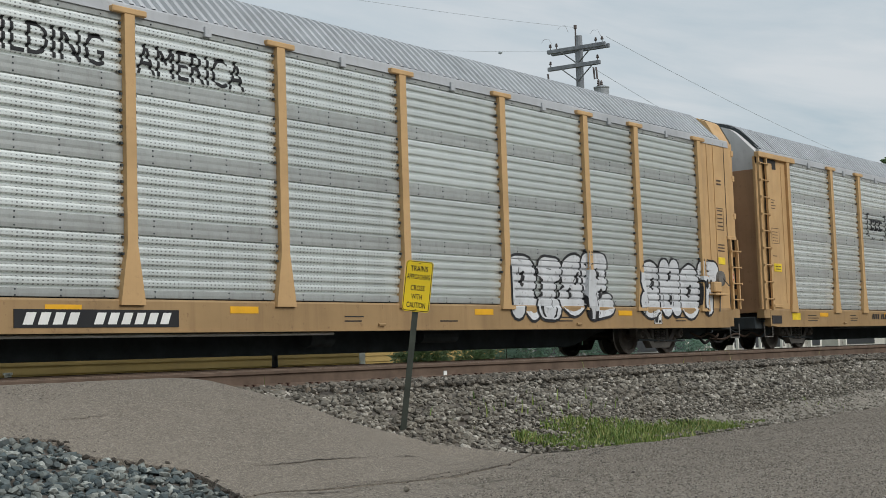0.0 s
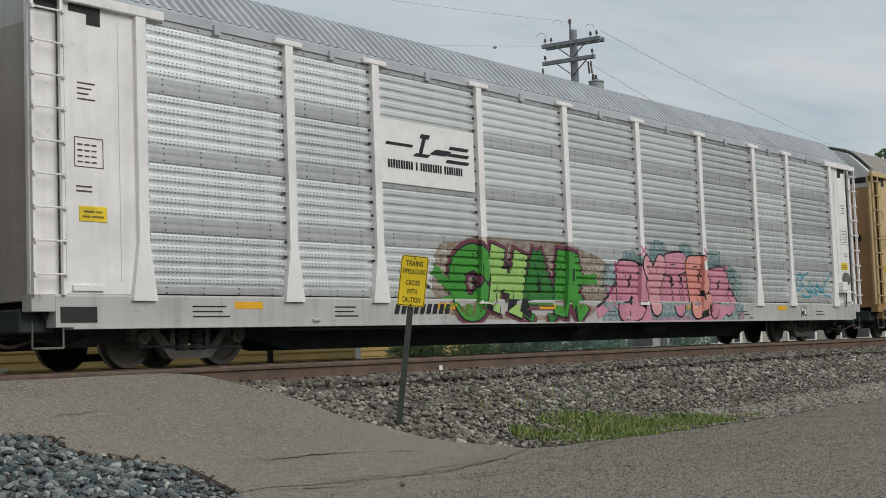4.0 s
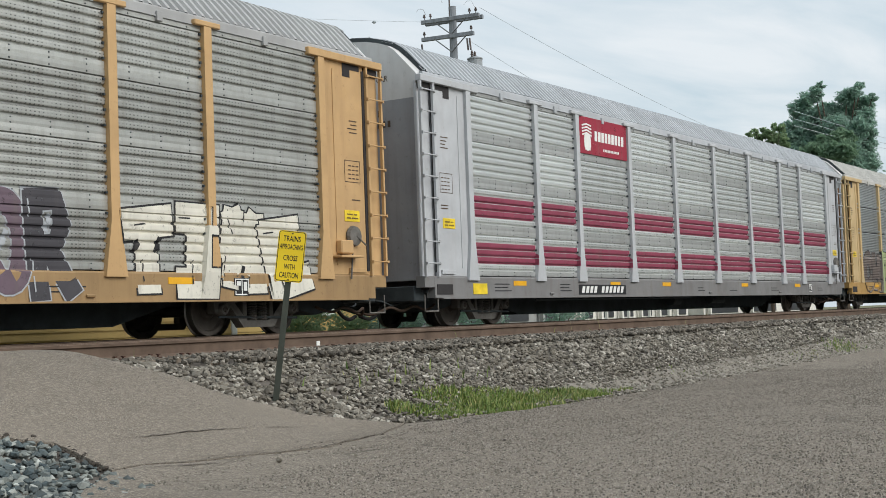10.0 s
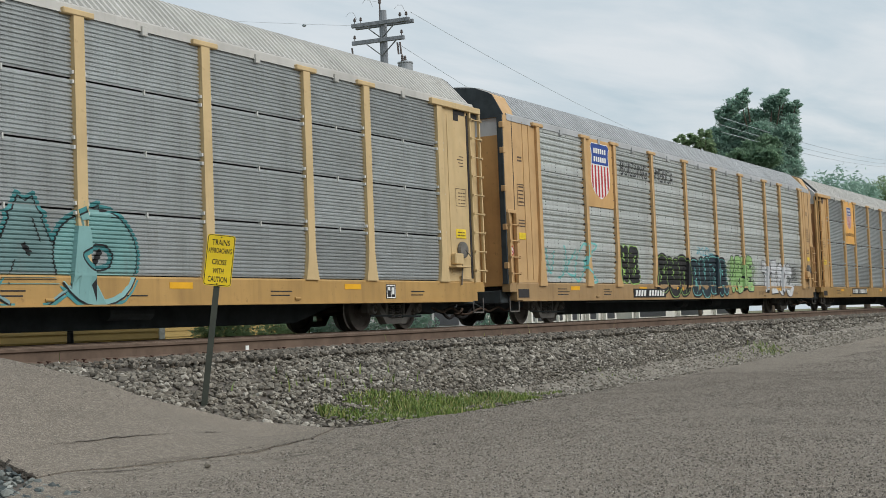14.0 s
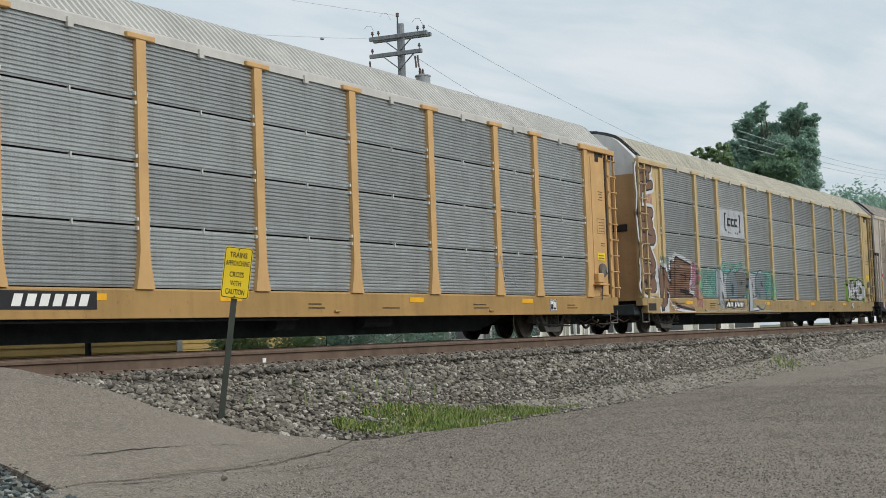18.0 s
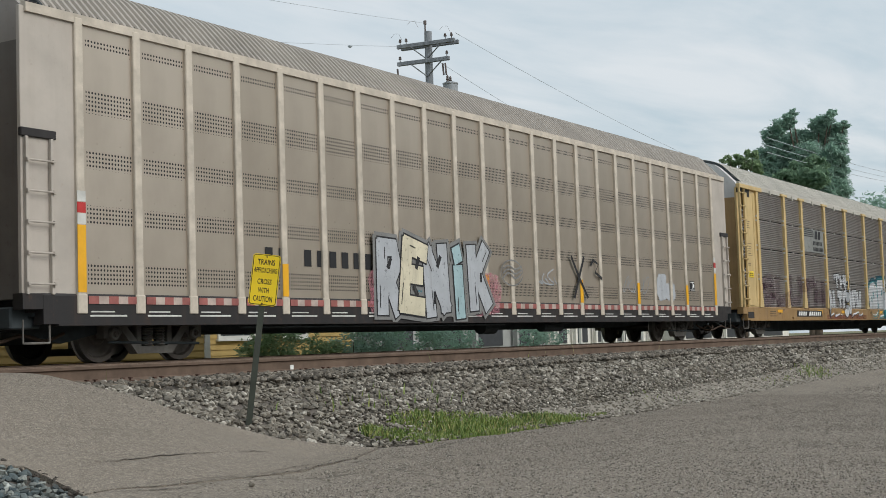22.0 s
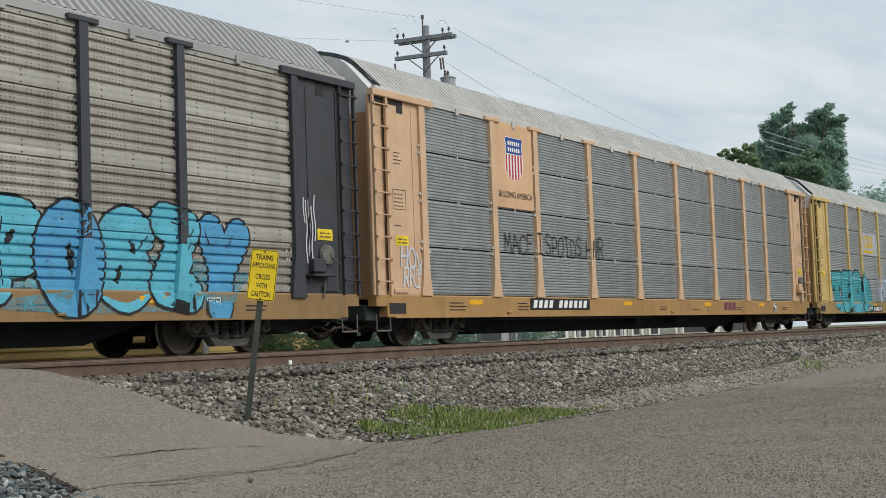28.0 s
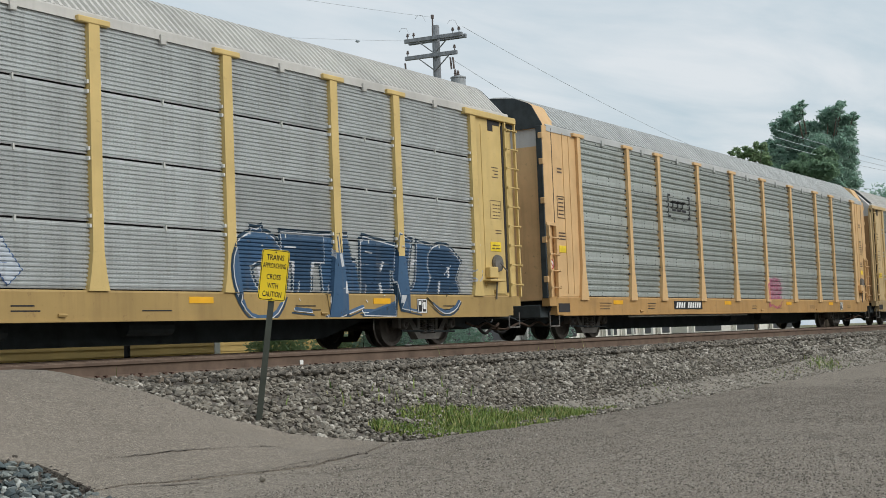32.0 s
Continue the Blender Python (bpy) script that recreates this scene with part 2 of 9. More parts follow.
def lathe(bm, prof, n=24, mi=0, axis="y"):
    """Turns an outline of (radius, place along the axis)."""
    rings = []
    for r, h in prof:
        ring = []
        for k in range(n):
            c, s = r * math.cos(2 * math.pi * k / n), r * math.sin(2 * math.pi * k / n)
            ring.append(bm.verts.new((c, h, s) if axis == "y" else (c, s, h)))
        rings.append(ring)
    for p, q in zip(rings, rings[1:]):
        for k in range(n):
            bm.faces.new((p[k], p[(k + 1) % n], q[(k + 1) % n], q[k])).material_index = mi
    for ring in (rings[0], rings[-1]):
        bm.faces.new(ring).material_index = mi
    bmesh.ops.recalc_face_normals(bm, faces=bm.faces)


def empty(name, m, label, category, group="", kind=""):
    ob = new(name)
    ob.empty_display_size = 0.3
    ob.matrix_basis = m
    return tagged(ob, label, category, group, kind)

# ---------------------------------------------------------------- ground, street, tracks


def ease(a):
    a = min(1.0, max(0.0, a))
    return a * a * (3 - 2 * a)


def height(x, y):
    """The street, the ramp of the foot crossing and the shoulder of the ballast, up to the near rail."""
    r = -1.0 + 0.97 * ease((y - 6.6) / 4.2)
    b = -1.0 + 0.78 * ease((y - 8.3) / 2.1)
    w = ease((x - 9.0) / 2.2)
    return r * (1 - w) + b * w


def sheet(name, xs, ys, zf, mat, label, category):
    me = bpy.data.meshes.new(name)
    vs = [(x, y, zf(x, y)) for x in xs for y in ys]
    n = len(ys)
    fs = [(i * n + j, (i + 1) * n + j, (i + 1) * n + j + 1, i * n + j + 1) for i in range(len(xs) - 1) for j in range(n - 1)]
    me.from_pydata(vs, [], fs)
    me.materials.append(mat)
    me.shade_smooth()
    return tagged(new(name, me), label, category, kind="structure")


def meadow():
    k = Mat("rough_ground", 0.95)
    c = k.ramp(k.noise(0.35, 6.0, 0.65), [(0.35, rgb(92, 98, 58)), (0.52, rgb(122, 116, 88)), (0.7, rgb(84, 96, 52))])
    k.base(k.mix(k.ramp(k.noise(9.0), [(0.4, 0.4), (0.6, 0.0)]), c, rgb(60, 64, 42)))
    k.bump(k.noise(12.0), 0.5, 0.04)
    return k.m


def lie(x, y):
    if y < 8.0:
        return -1.12
    if y < 18.0:
        return -1.12 + 0.45 * ease((y - 8.0) / 3.0)
    return -0.67 + 0.42 * ease((y - 18.0) / 2.0)


sheet("ground", [-2500, -600, -120, -40, 0, 40, 120, 400, 2500], [-2500, -400, -80, -20, 0, 8, 9, 10, 11, 14, 18, 18.7, 19.4, 20, 40, 120, 600, 2500], lie,
      meadow(), "rough grassy ground round the tracks", "ground")


def steps(*runs):
    out = []
    for a, b, d in runs:
        k = max(1, round((b - a) / d))
        out += [a + (b - a) * i / k for i in range(k)]
    return out + [runs[-1][1]]


def bed(x, y):
    if y < 10.6:
        return height(x, y) - 0.045 - 0.10 * ease((y - 9.9) / 0.5) * (1 - ease((x - 10.5) / 3.5))
    if y < 17.2:
        return -0.235 - 0.05 * max(0.0, 1 - abs(y - 13.8) / 0.7)
    return -0.235 - 0.55 * ease((y - 17.2) / 1.6)


sheet("ballast_bed", steps((-60, 0, 6), (0, 24, 0.5), (24, 60, 3), (60, 420, 20)), steps((5.2, 11, 0.2), (11, 17.2, 0.45), (17.2, 18.8, 0.4)), bed,
      M_DIRT, "grey stone dust under the crushed stone", "ballast")


def stones(name, spots, size, label, rng, mat=None):
    """Broken stone, thousands of angular lumps in one mesh."""
    t = (1 + 5 ** 0.5) / 2
    ico = np.array([(-1, t, 0), (1, t, 0), (-1, -t, 0), (1, -t, 0), (0, -1, t), (0, 1, t), (0, -1, -t), (0, 1, -t), (t, 0, -1), (t, 0, 1), (-t, 0, -1), (-t, 0, 1)]) / 1.9
    tri = np.array([(0, 11, 5), (0, 5, 1), (0, 1, 7), (0, 7, 10), (0, 10, 11), (1, 5, 9), (5, 11, 4), (11, 10, 2), (10, 7, 6), (7, 1, 8),
                    (3, 9, 4), (3, 4, 2), (3, 2, 6), (3, 6, 8), (3, 8, 9), (4, 9, 5), (2, 4, 11), (6, 2, 10), (8, 6, 7), (9, 8, 1)])
    n = len(spots)
    kinds = [ico * rng.uniform(0.62, 1.25, (12, 1)) for _ in range(24)]
    pick = rng.integers(0, 24, n)
    base = np.array(kinds)[pick]
    q = rng.normal(size=(n, 4))
    q /= np.linalg.norm(q, axis=1)[:, None]
    w, x, y, z = q.T
    rot = np.stack([1 - 2 * (y * y + z * z), 2 * (x * y - z * w), 2 * (x * z + y * w), 2 * (x * y + z * w), 1 - 2 * (x * x + z * z), 2 * (y * z - x * w),
                    2 * (x * z - y * w), 2 * (y * z + x * w), 1 - 2 * (x * x + y * y)], 1).reshape(n, 3, 3)
    sc = (size * rng.uniform(0.5, 1.25, n))[:, None, None] * rng.uniform(0.6, 1.2, (n, 1, 3))
    v = np.einsum("nij,nkj->nki", rot, base * sc) * np.array([1, 1, 0.75]) + np.array(spots)[:, None, :]
    f = (tri[None] + 12 * np.arange(n)[:, None, None]).reshape(-1, 3)
    me = bpy.data.meshes.new(name)
    me.vertices.add(n * 12)
    me.vertices.foreach_set("co", v.astype(np.float32).ravel())
    me.loops.add(f.size)
    me.loops.foreach_set("vertex_index", f.astype(np.int32).ravel())
    me.polygons.add(len(f))
    me.polygons.foreach_set("loop_start", np.arange(0, f.size, 3, dtype=np.int32))
    me.update(calc_edges=True)
    me.materials.append(mat or M_STONE)
    me.shade_flat()
    return tagged(new(name, me), label, "gravel", kind="stuff")


# outlines of the asphalt (x, y): street with the ramp up to the near rail, round which the stone lies
RAMP_RIGHT = [(12.23, 8.42), (12.04, 8.58), (11.43, 8.88), (10.82, 9.14), (10.08, 9.25), (9.75, 9.55), (9.5, 9.69), (9.37, 9.87), (9.3, 10.9)]
RAMP_LEFT = [(3.6, 10.9), (3.2, 9.6), (5.4, 9.2), (6.05, 9.03), (6.45, 8.92), (6.4, 8.6), (6.72, 8.41), (7.06, 8.09), (7.09, 7.68), (7.05, 7.45)]
STREET_EDGE = [(400.0, 11.6), (160.0, 10.4), (70.0, 9.6), (45.0, 9.1), (36.1, 8.8), (31.0, 8.75), (24.6, 8.5), (20.7, 8.35), (17.2, 8.05), (15.0, 8.12), (14.0, 8.3), (12.7, 8.22)]


def inside(x, y, poly):
    c = False
    for (x0, y0), (x1, y1) in zip(poly, poly[1:] + poly[:1]):
        if (y0 > y) != (y1 > y) and x < (x1 - x0) * (y - y0) / (y1 - y0) + x0:
            c = not c
    return c


def ragged(line, step, rough, rng):
    """A line with points set close together and pushed about, as a broken edge of asphalt has them."""
    out = []
    for (x0, y0), (x1, y1) in zip(line, line[1:]):
        k = max(1, int(math.hypot(x1 - x0, y1 - y0) / step)) if x0 < 40 else 1
        for i in range(k):
            u = i / k
            out.append((x0 + (x1 - x0) * u + rng.uniform(-rough, rough), y0 + (y1 - y0) * u + rng.uniform(-rough, rough)))
    return out + [line[-1]]


def slab(name, outline, mat, lift, label, category, grid):
    """A sheet of asphalt inside an outline, following the lie of the land, with a broken edge that goes down."""
    from mathutils.geometry import delaunay_2d_cdt
    pts = [Vector(p) for p in outline]
    n = len(pts)
    extra = [Vector((x, y)) for x in grid[0] for y in grid[1] if inside(x, y, outline)]
    vs, es, fs, *_ = delaunay_2d_cdt(pts + extra, [(i, (i + 1) % n) for i in range(n)], [], 1, 0.002)
    bm = bmesh.new()
    vv = [bm.verts.new((p.x, p.y, height(p.x, p.y) + lift + 0.006 * noise.noise((p.x * 1.5, p.y * 1.5, 0)))) for p in vs]
    for f in fs:
        bm.faces.new([vv[i] for i in f])
    rim = [ed for ed in bm.edges if ed.is_boundary]
    r = bmesh.ops.extrude_edge_only(bm, edges=rim)
    for v in r["geom"]:
        if isinstance(v, bmesh.types.BMVert):
            v.co.z -= 0.12
    bmesh.ops.recalc_face_normals(bm, faces=bm.faces)
    me = mesh_of(bm, name, mat, False)
    return tagged(new(name, me), label, category, kind="structure")


er = random.Random(5)
CRACK = [(7.05, 7.45), (7.36, 7.47), (7.77, 7.39), (8.3, 7.33), (8.87, 7.26), (9.31, 7.24), (10.05, 7.42), (11.12, 7.93), (12.2, 8.4)]
crack_line = ragged(CRACK, 0.16, 0.012, er)
left_line = ragged(RAMP_LEFT, 0.16, 0.035, er)
right_line = ragged(RAMP_RIGHT, 0.2, 0.02, er)
ramp_outline = crack_line[:-1] + right_line + left_line[:-1]
street_outline = [(-300.0, -9.0), (400.0, -9.0)] + ragged(STREET_EDGE, 0.22, 0.03, er) + [(x + 0.006, y - 0.022 - 0.008 * math.sin(5 * x)) for x, y in crack_line[::-1]] + \
    ragged([(6.9, 7.35), (6.3, 7.0), (5.0, 6.6), (3.0, 6.3), (-20.0, 6.2)], 0.2, 0.04, er) + [(-300.0, 6.2)]
slab("street", street_outline, M_ASPHALT, 0.0, "worn grey-brown asphalt street beside the tracks", "road", (steps((-40, 0, 8), (0, 24, 0.5), (24, 60, 3), (60, 400, 25)), steps((-9, 5, 2), (5, 9, 0.4), (9, 11.6, 0.8))))
slab("crossing_ramp", ramp_outline, M_RAMP, 0.004, "asphalt foot crossing that ramps up to the rails", "path", (steps((3, 12.4, 0.3)), steps((7, 10.9, 0.25))))
# asphalt between the rails of the foot crossing
bm = bmesh.new()
box(bm, 3.6, 9.2, 11.12, 12.36, -0.2, -0.02, 0.02)
box(bm, 3.6, 9.2, 12.6, 14.95, -0.2, -0.03, 0.02)
tagged(new("crossing_infill", mesh_of(bm, "crossing_infill", M_RAMP)), "asphalt laid between the rails of the foot crossing", "path", kind="structure")

rg = np.random.default_rng(7)


def strewn(x0, x1, y0, y1, per, keep, zf, lift):
    n = int((x1 - x0) * (y1 - y0) * per)
    xs, ys = rg.uniform(x0, x1, n), rg.uniform(y0, y1, n)
    return [(x, y, zf(x, y) + lift * rg.uniform(-0.4, 1.0)) for x, y in zip(xs, ys) if keep(x, y)]


on_ramp = lambda x, y: 3.0 < x < 12.4 and inside(x, y, ramp_outline)
shoulder = lambda x, y: y > np.interp(x, [9, 12.3, 14, 17.2, 20.7, 31, 45, 70, 160], [9.8, 8.5, 8.45, 8.6, 8.75, 8.95, 9.2, 9.7, 10.5]) + 0.12 * noise.noise((x * 0.8, y, 0)) and not on_ramp(x, y)
stones("ballast_stones", strewn(9.2, 30, 8.2, 10.95, 470, shoulder, bed, 0.035), 0.044, "grey crushed stone on the shoulder of the track", rg)
stones("ballast_stones", strewn(30, 75, 8.6, 10.95, 170, shoulder, bed, 0.05), 0.062, "grey crushed stone on the shoulder of the track", rg)
stones("ballast_stones", strewn(75, 190, 9.4, 11.0, 22, shoulder, bed, 0.07), 0.14, "grey crushed stone on the shoulder of the track", rg)
stones("shoulder_stones", strewn(10.2, 60, 9.8, 10.98, 240, lambda x, y: (x > 11.5 or rg.uniform() < 0.4) and y > 10.0, lambda x, y: -0.245 + 0.045 * ease((y - 10.1) / 0.5), 0.025), 0.042, "rust-stained crushed stone against the near rail", rg, M_RUST_STONE)
stones("track_stones", strewn(8.8, 60, 10.95, 17.4, 55, lambda x, y: x > 9.3, bed, 0.02), 0.06, "crushed stone between the ties", rg)
left_gravel = lambda x, y: x < 7.02 and not on_ramp(x, y) and y < 9.3 and y > 6.4 + 0.13 * (x - 3)
stones("verge_stones", strewn(2.6, 7.3, 6.0, 9.3, 560, left_gravel, bed, 0.04), 0.043, "loose blue-grey crushed stone beside the foot crossing", rg, M_BLUE_STONE)
thin = lambda x, y: y > np.interp(x, [12, 14, 17, 20.7, 31, 45], [8.35, 8.2, 8.0, 8.25, 8.6, 9.0]) and y < 9.3
stones("spilled_stones", strewn(12.3, 45, 8.0, 9.6, 260, thin, lambda x, y: height(x, y) + 0.008, 0.014), 0.026, "small stones spilled on to the edge of the street", rg)
stones("loose_pebbles", [(9.05, 6.72, -0.975), (10.6, 6.2, -0.985), (13.2, 7.1, -0.985), (8.4, 7.0, -0.95)], 0.03, "loose pebbles on the asphalt", rg)
# fines washed out of the stone along the edge of the street
sheet("gravel_fines", steps((17, 60, 1.0), (60, 120, 6)), steps((0, 1, 0.125)),
      lambda x, v: 0, M_FINES, "pale gravel fines along the edge of the street", "gravel")
fines = scene.objects["gravel_fines"]
for v in fines.data.vertices:
    x, u = v.co.x, v.co.y
    y0 = float(np.interp(x, [17, 17.2, 20.7, 31, 45, 70, 160], [8.3, 8.2, 8.3, 8.65, 9.0, 9.5, 10.3])) - 0.06
    v.co.y = y0 + u * (0.75 + 0.15 * noise.noise((x * 0.7, 0, 0))) + 0.10 * noise.noise((x * 2.1, u * 3, 4)) * (1 - u)
    v.co.z = height(x, v.co.y) + 0.012 - 0.05 * (u > 0.95) - 0.02 * (u < 0.05)


# crumbs and dirt along the broken edge of the crossing
crumbs, fine_crumbs = [], []
for (x0, y0), (x1, y1) in zip(left_line, left_line[1:]):
    for _ in range(9):
        u = er.random()
        x, y = x0 + (x1 - x0) * u + er.gauss(0, 0.045), y0 + (y1 - y0) * u + er.gauss(0, 0.045)
        crumbs.append((x, y, height(x, y) + er.uniform(-0.03, 0.012)))
for (x0, y0), (x1, y1) in zip(crack_line, crack_line[1:]):
    for _ in range(2):
        u = er.random()
        x, y = x0 + (x1 - x0) * u + er.gauss(0, 0.04), y0 + (y1 - y0) * u + er.gauss(-0.01, 0.045)
        fine_crumbs.append((x, y, height(x, y) + er.uniform(-0.006, 0.004)))
stones("asphalt_crumbs", crumbs, 0.024, "dark crumbs of broken asphalt at the edge of the crossing", rg, M_CRACK)
stones("crack_crumbs", fine_crumbs, 0.014, "small crumbs of asphalt along the long crack", rg, M_CRACK)


def crack(points, w):
    """A crack: a thin ragged dark band that narrows to both ends."""
    line = ragged(points, 0.05, 0.014, er)
    n = len(line)
    vs, fs = [], []
    for k, (x, y) in enumerate(line):
        xa, ya = line[max(0, k - 1)]
        xb, yb = line[min(n - 1, k + 1)]
        d = Vector((yb - ya, xa - xb)).normalized() * w * er.uniform(0.25, 1.0) * min(1.0, 0.1 + 3 * k / n, 0.1 + 3 * (n - 1 - k) / n) / 2
        z = max(height(x + a * d.x, y + a * d.y) for a in (-1, 0, 1)) + 0.0095
        vs += [(x + d.x, y + d.y, z), (x - d.x, y - d.y, z)]
        if k:
            fs.append((2 * k - 2, 2 * k - 1, 2 * k + 1, 2 * k))
    me = bpy.data.meshes.new("asphalt_crack")
    me.from_pydata(vs, [], fs)
    me.materials.append(M_CRACK)
    tagged(new("asphalt_crack", me), "dark crack in the asphalt", "crack", kind="structure")


crack(CRACK, 0.022)
crack([(7.5, 7.50), (8.3, 7.40), (9.0, 7.31), (9.9, 7.43), (10.6, 7.76)], 0.016)
crack([(7.66, 8.03), (8.2, 8.0), (8.7, 7.98), (9.21, 7.92)], 0.03)
crack([(9.3, 7.9), (9.9, 7.98)], 0.022)
crack([(7.3, 7.42), (7.6, 7.33), (8.1, 7.2)], 0.03)
crack([(10.2, 7.36), (10.8, 7.5), (11.3, 7.7)], 0.02)
crack([(12.0, 7.6), (12.8, 7.9), (13.6, 7.95)], 0.03)
crack([(11.4, 6.9), (12.4, 7.1), (13.4, 7.0), (14.2, 7.15)], 0.02)
crack([(17.3, 7.9), (18.4, 7.95), (19.6, 8.0)], 0.05)
crack([(9.6, 6.6), (10.3, 6.75), (11.0, 6.7)], 0.018)
crack([(14.0, 6.7), (15.2, 6.9), (16.0, 6.8)], 0.02)
crack([(6.7, 9.3), (7.0, 9.28), (7.3, 9.33)], 0.02)
crack([(8.4, 9.0), (8.6, 9.02)], 0.02)


def chips(name, x0, x1, y0, y1, per, size, rise, keep, label):
    """Chips of bare stone that stand out of the worn asphalt, each a small blunt point."""
    n = int((x1 - x0) * (y1 - y0) * per)
    xs, ys = rg.uniform(x0, x1, n), rg.uniform(y0, y1, n)
    ok = np.array([keep(x, y) for x, y in zip(xs, ys)])
    xs, ys = xs[ok], ys[ok]
    n = len(xs)
    zs = np.array([height(x, y) for x, y in zip(xs, ys)])
    a = rg.uniform(0, 6.28, n)[:, None] + np.array([0.0, 1.57, 3.14, 4.71])[None] + rg.uniform(-0.4, 0.4, (n, 4))
    r = size * rg.uniform(0.5, 1.3, n)[:, None] * rg.uniform(0.7, 1.2, (n, 4))
    v = np.zeros((n, 8, 3))
    v[:, :4, 0], v[:, :4, 1], v[:, :4, 2] = xs[:, None] + r * np.cos(a), ys[:, None] + r * np.sin(a), zs[:, None] - 0.004
    v[:, 4:, 0], v[:, 4:, 1] = xs[:, None] + 0.6 * r * np.cos(a), ys[:, None] + 0.6 * r * np.sin(a)
    v[:, 4:, 2] = zs[:, None] + 0.004 + rise * rg.uniform(0.3, 1.2, n)[:, None] * rg.uniform(0.7, 1.2, (n, 4))
    q = np.array([(4, 5, 6, 7), (0, 1, 5, 4), (1, 2, 6, 5), (2, 3, 7, 6), (3, 0, 4, 7)])
    f = (q[None] + 8 * np.arange(n)[:, None, None]).reshape(-1, 4)
    me = bpy.data.meshes.new(name)
    me.vertices.add(n * 8)
    me.vertices.foreach_set("co", v.astype(np.float32).ravel())
    me.loops.add(f.size)
    me.loops.foreach_set("vertex_index", f.astype(np.int32).ravel())
    me.polygons.add(len(f))
    me.polygons.foreach_set("loop_start", np.arange(0, f.size, 4, dtype=np.int32))
    me.update(calc_edges=True)
    me.materials.append(M_CHIPS)
    me.shade_flat()
    return tagged(new(name, me), label, "gravel", kind="stuff")


street_in = lambda x, y: y < np.interp(x, [7.0, 7.77, 9.31, 10.05, 11.12, 12.2, 14, 17.2, 20.7, 24.6, 36, 45], [7.3, 7.3, 7.14, 7.3, 7.8, 8.25, 8.2, 8.0, 8.28, 8.42, 8.7, 9.0]) - 0.03
near_side = lambda x, y: street_in(x, y) and y > max(0.19 * x - 0.1, 4.0 * (8.0 - x))
chips("asphalt_chips", 7.0, 24, 1.0, 8.4, 620, 0.009, 0.004, near_side, "worn stone chips standing out of the street asphalt")
chips("asphalt_chips", 24, 60, 1.0, 9.4, 140, 0.016, 0.006, near_side, "worn stone chips standing out of the street asphalt")
chips("asphalt_chips", 3.4, 12.2, 7.3, 10.6, 520, 0.008, 0.002, on_ramp, "fine stone chips standing out of the crossing asphalt")


def rail_section():
    h = [(-0.037, 0.0), (-0.032, 0.012 - 0.012), (0.032, 0.0), (0.037, -0.008), (0.036, -0.036), (0.010, -0.050), (0.009, -0.145), (0.020, -0.160), (0.076, -0.178), (0.076, -0.190),
         (-0.076, -0.190), (-0.076, -0.178), (-0.020, -0.160), (-0.009, -0.145), (-0.010, -0.050), (-0.036, -0.036), (-0.037, -0.008)]
    return h[1:]


def track(name, c, label):
    base = empty(name, Matrix.Translation((0, c, 0)), label, "railway track", kind="structure")
    for side in (-1, 1):
        bm = bmesh.new()
        sweep(bm, rail_section(), -80, 420)
        bm.faces.ensure_lookup_table()
        bmesh.ops.recalc_face_normals(bm, faces=bm.faces)
        for f in bm.faces:
            f.material_index = 1 if f.normal.z > 0.7 and f.calc_center_median().z > -0.02 else 0
        part("rail", bm, [M_RAIL, M_RAIL_TOP], base, "rusty steel rail with a worn head", at=(0, side * 0.754, 0))
    bm = bmesh.new()
    box(bm, -0.11, 0.11, -1.30, 1.30, -0.38, -0.194, 0.012)
    tie = mesh_of(bm, "tie", M_TIE)
    bm = bmesh.new()
    box(bm, -0.09, 0.09, -0.17, 0.17, -0.194, -0.180, 0.003)
    for sx in (-0.06, 0.06):
        for sy in (-0.10, 0.10):
            rod(bm, (sx, sy, -0.185), (sx, sy, -0.150), 0.012, 6)
            box(bm, sx - 0.018, sx + 0.018, sy - 0.02, sy + 0.02, -0.158, -0.146)
    plate = mesh_of(bm, "tie_plate", M_SPIKE)
    tr = random.Random(3)
    for k in range(100):
        x = 9.35 + 0.535 * k
        t = part("tie", tie, None, base, at=pose(x, tr.uniform(-0.04, 0.04), tr.uniform(-0.012, 0.004), 0, 0, tr.uniform(-1.5, 1.5)))
        if k < 60 and c == NEAR_C:
            part("tie_plate", plate, None, t, "rusty tie plate with spikes", at=(0, -0.754, 0))
    bm = bmesh.new()
    for x in list(np.arange(-40, 9.2, 0.535)) + list(np.arange(62.9, 220, 0.535)):
        box(bm, x - 0.11, x + 0.11, -1.3, 1.3, -0.38, -0.195)
    tagged(part("far_ties", bm, M_TIE, base), kind="stuff")
    return base


near_track = track("near_track", NEAR_C, "empty railway track with rusty rails on crushed stone")
bm = bmesh.new()
box(bm, -0.035, 0.035, -0.012, 0.0, -0.03, 0.03, 0.003)
part("rail_tag", bm, plain("white_tag", rgb(225, 225, 220), 0.5), near_track, "small white tag on the web of the rail", at=(14.04, -0.766, -0.125))
track("train_track", TRAIN_C, "railway track under the passing train")

# ---------------------------------------------------------------- grass at the edge of the street


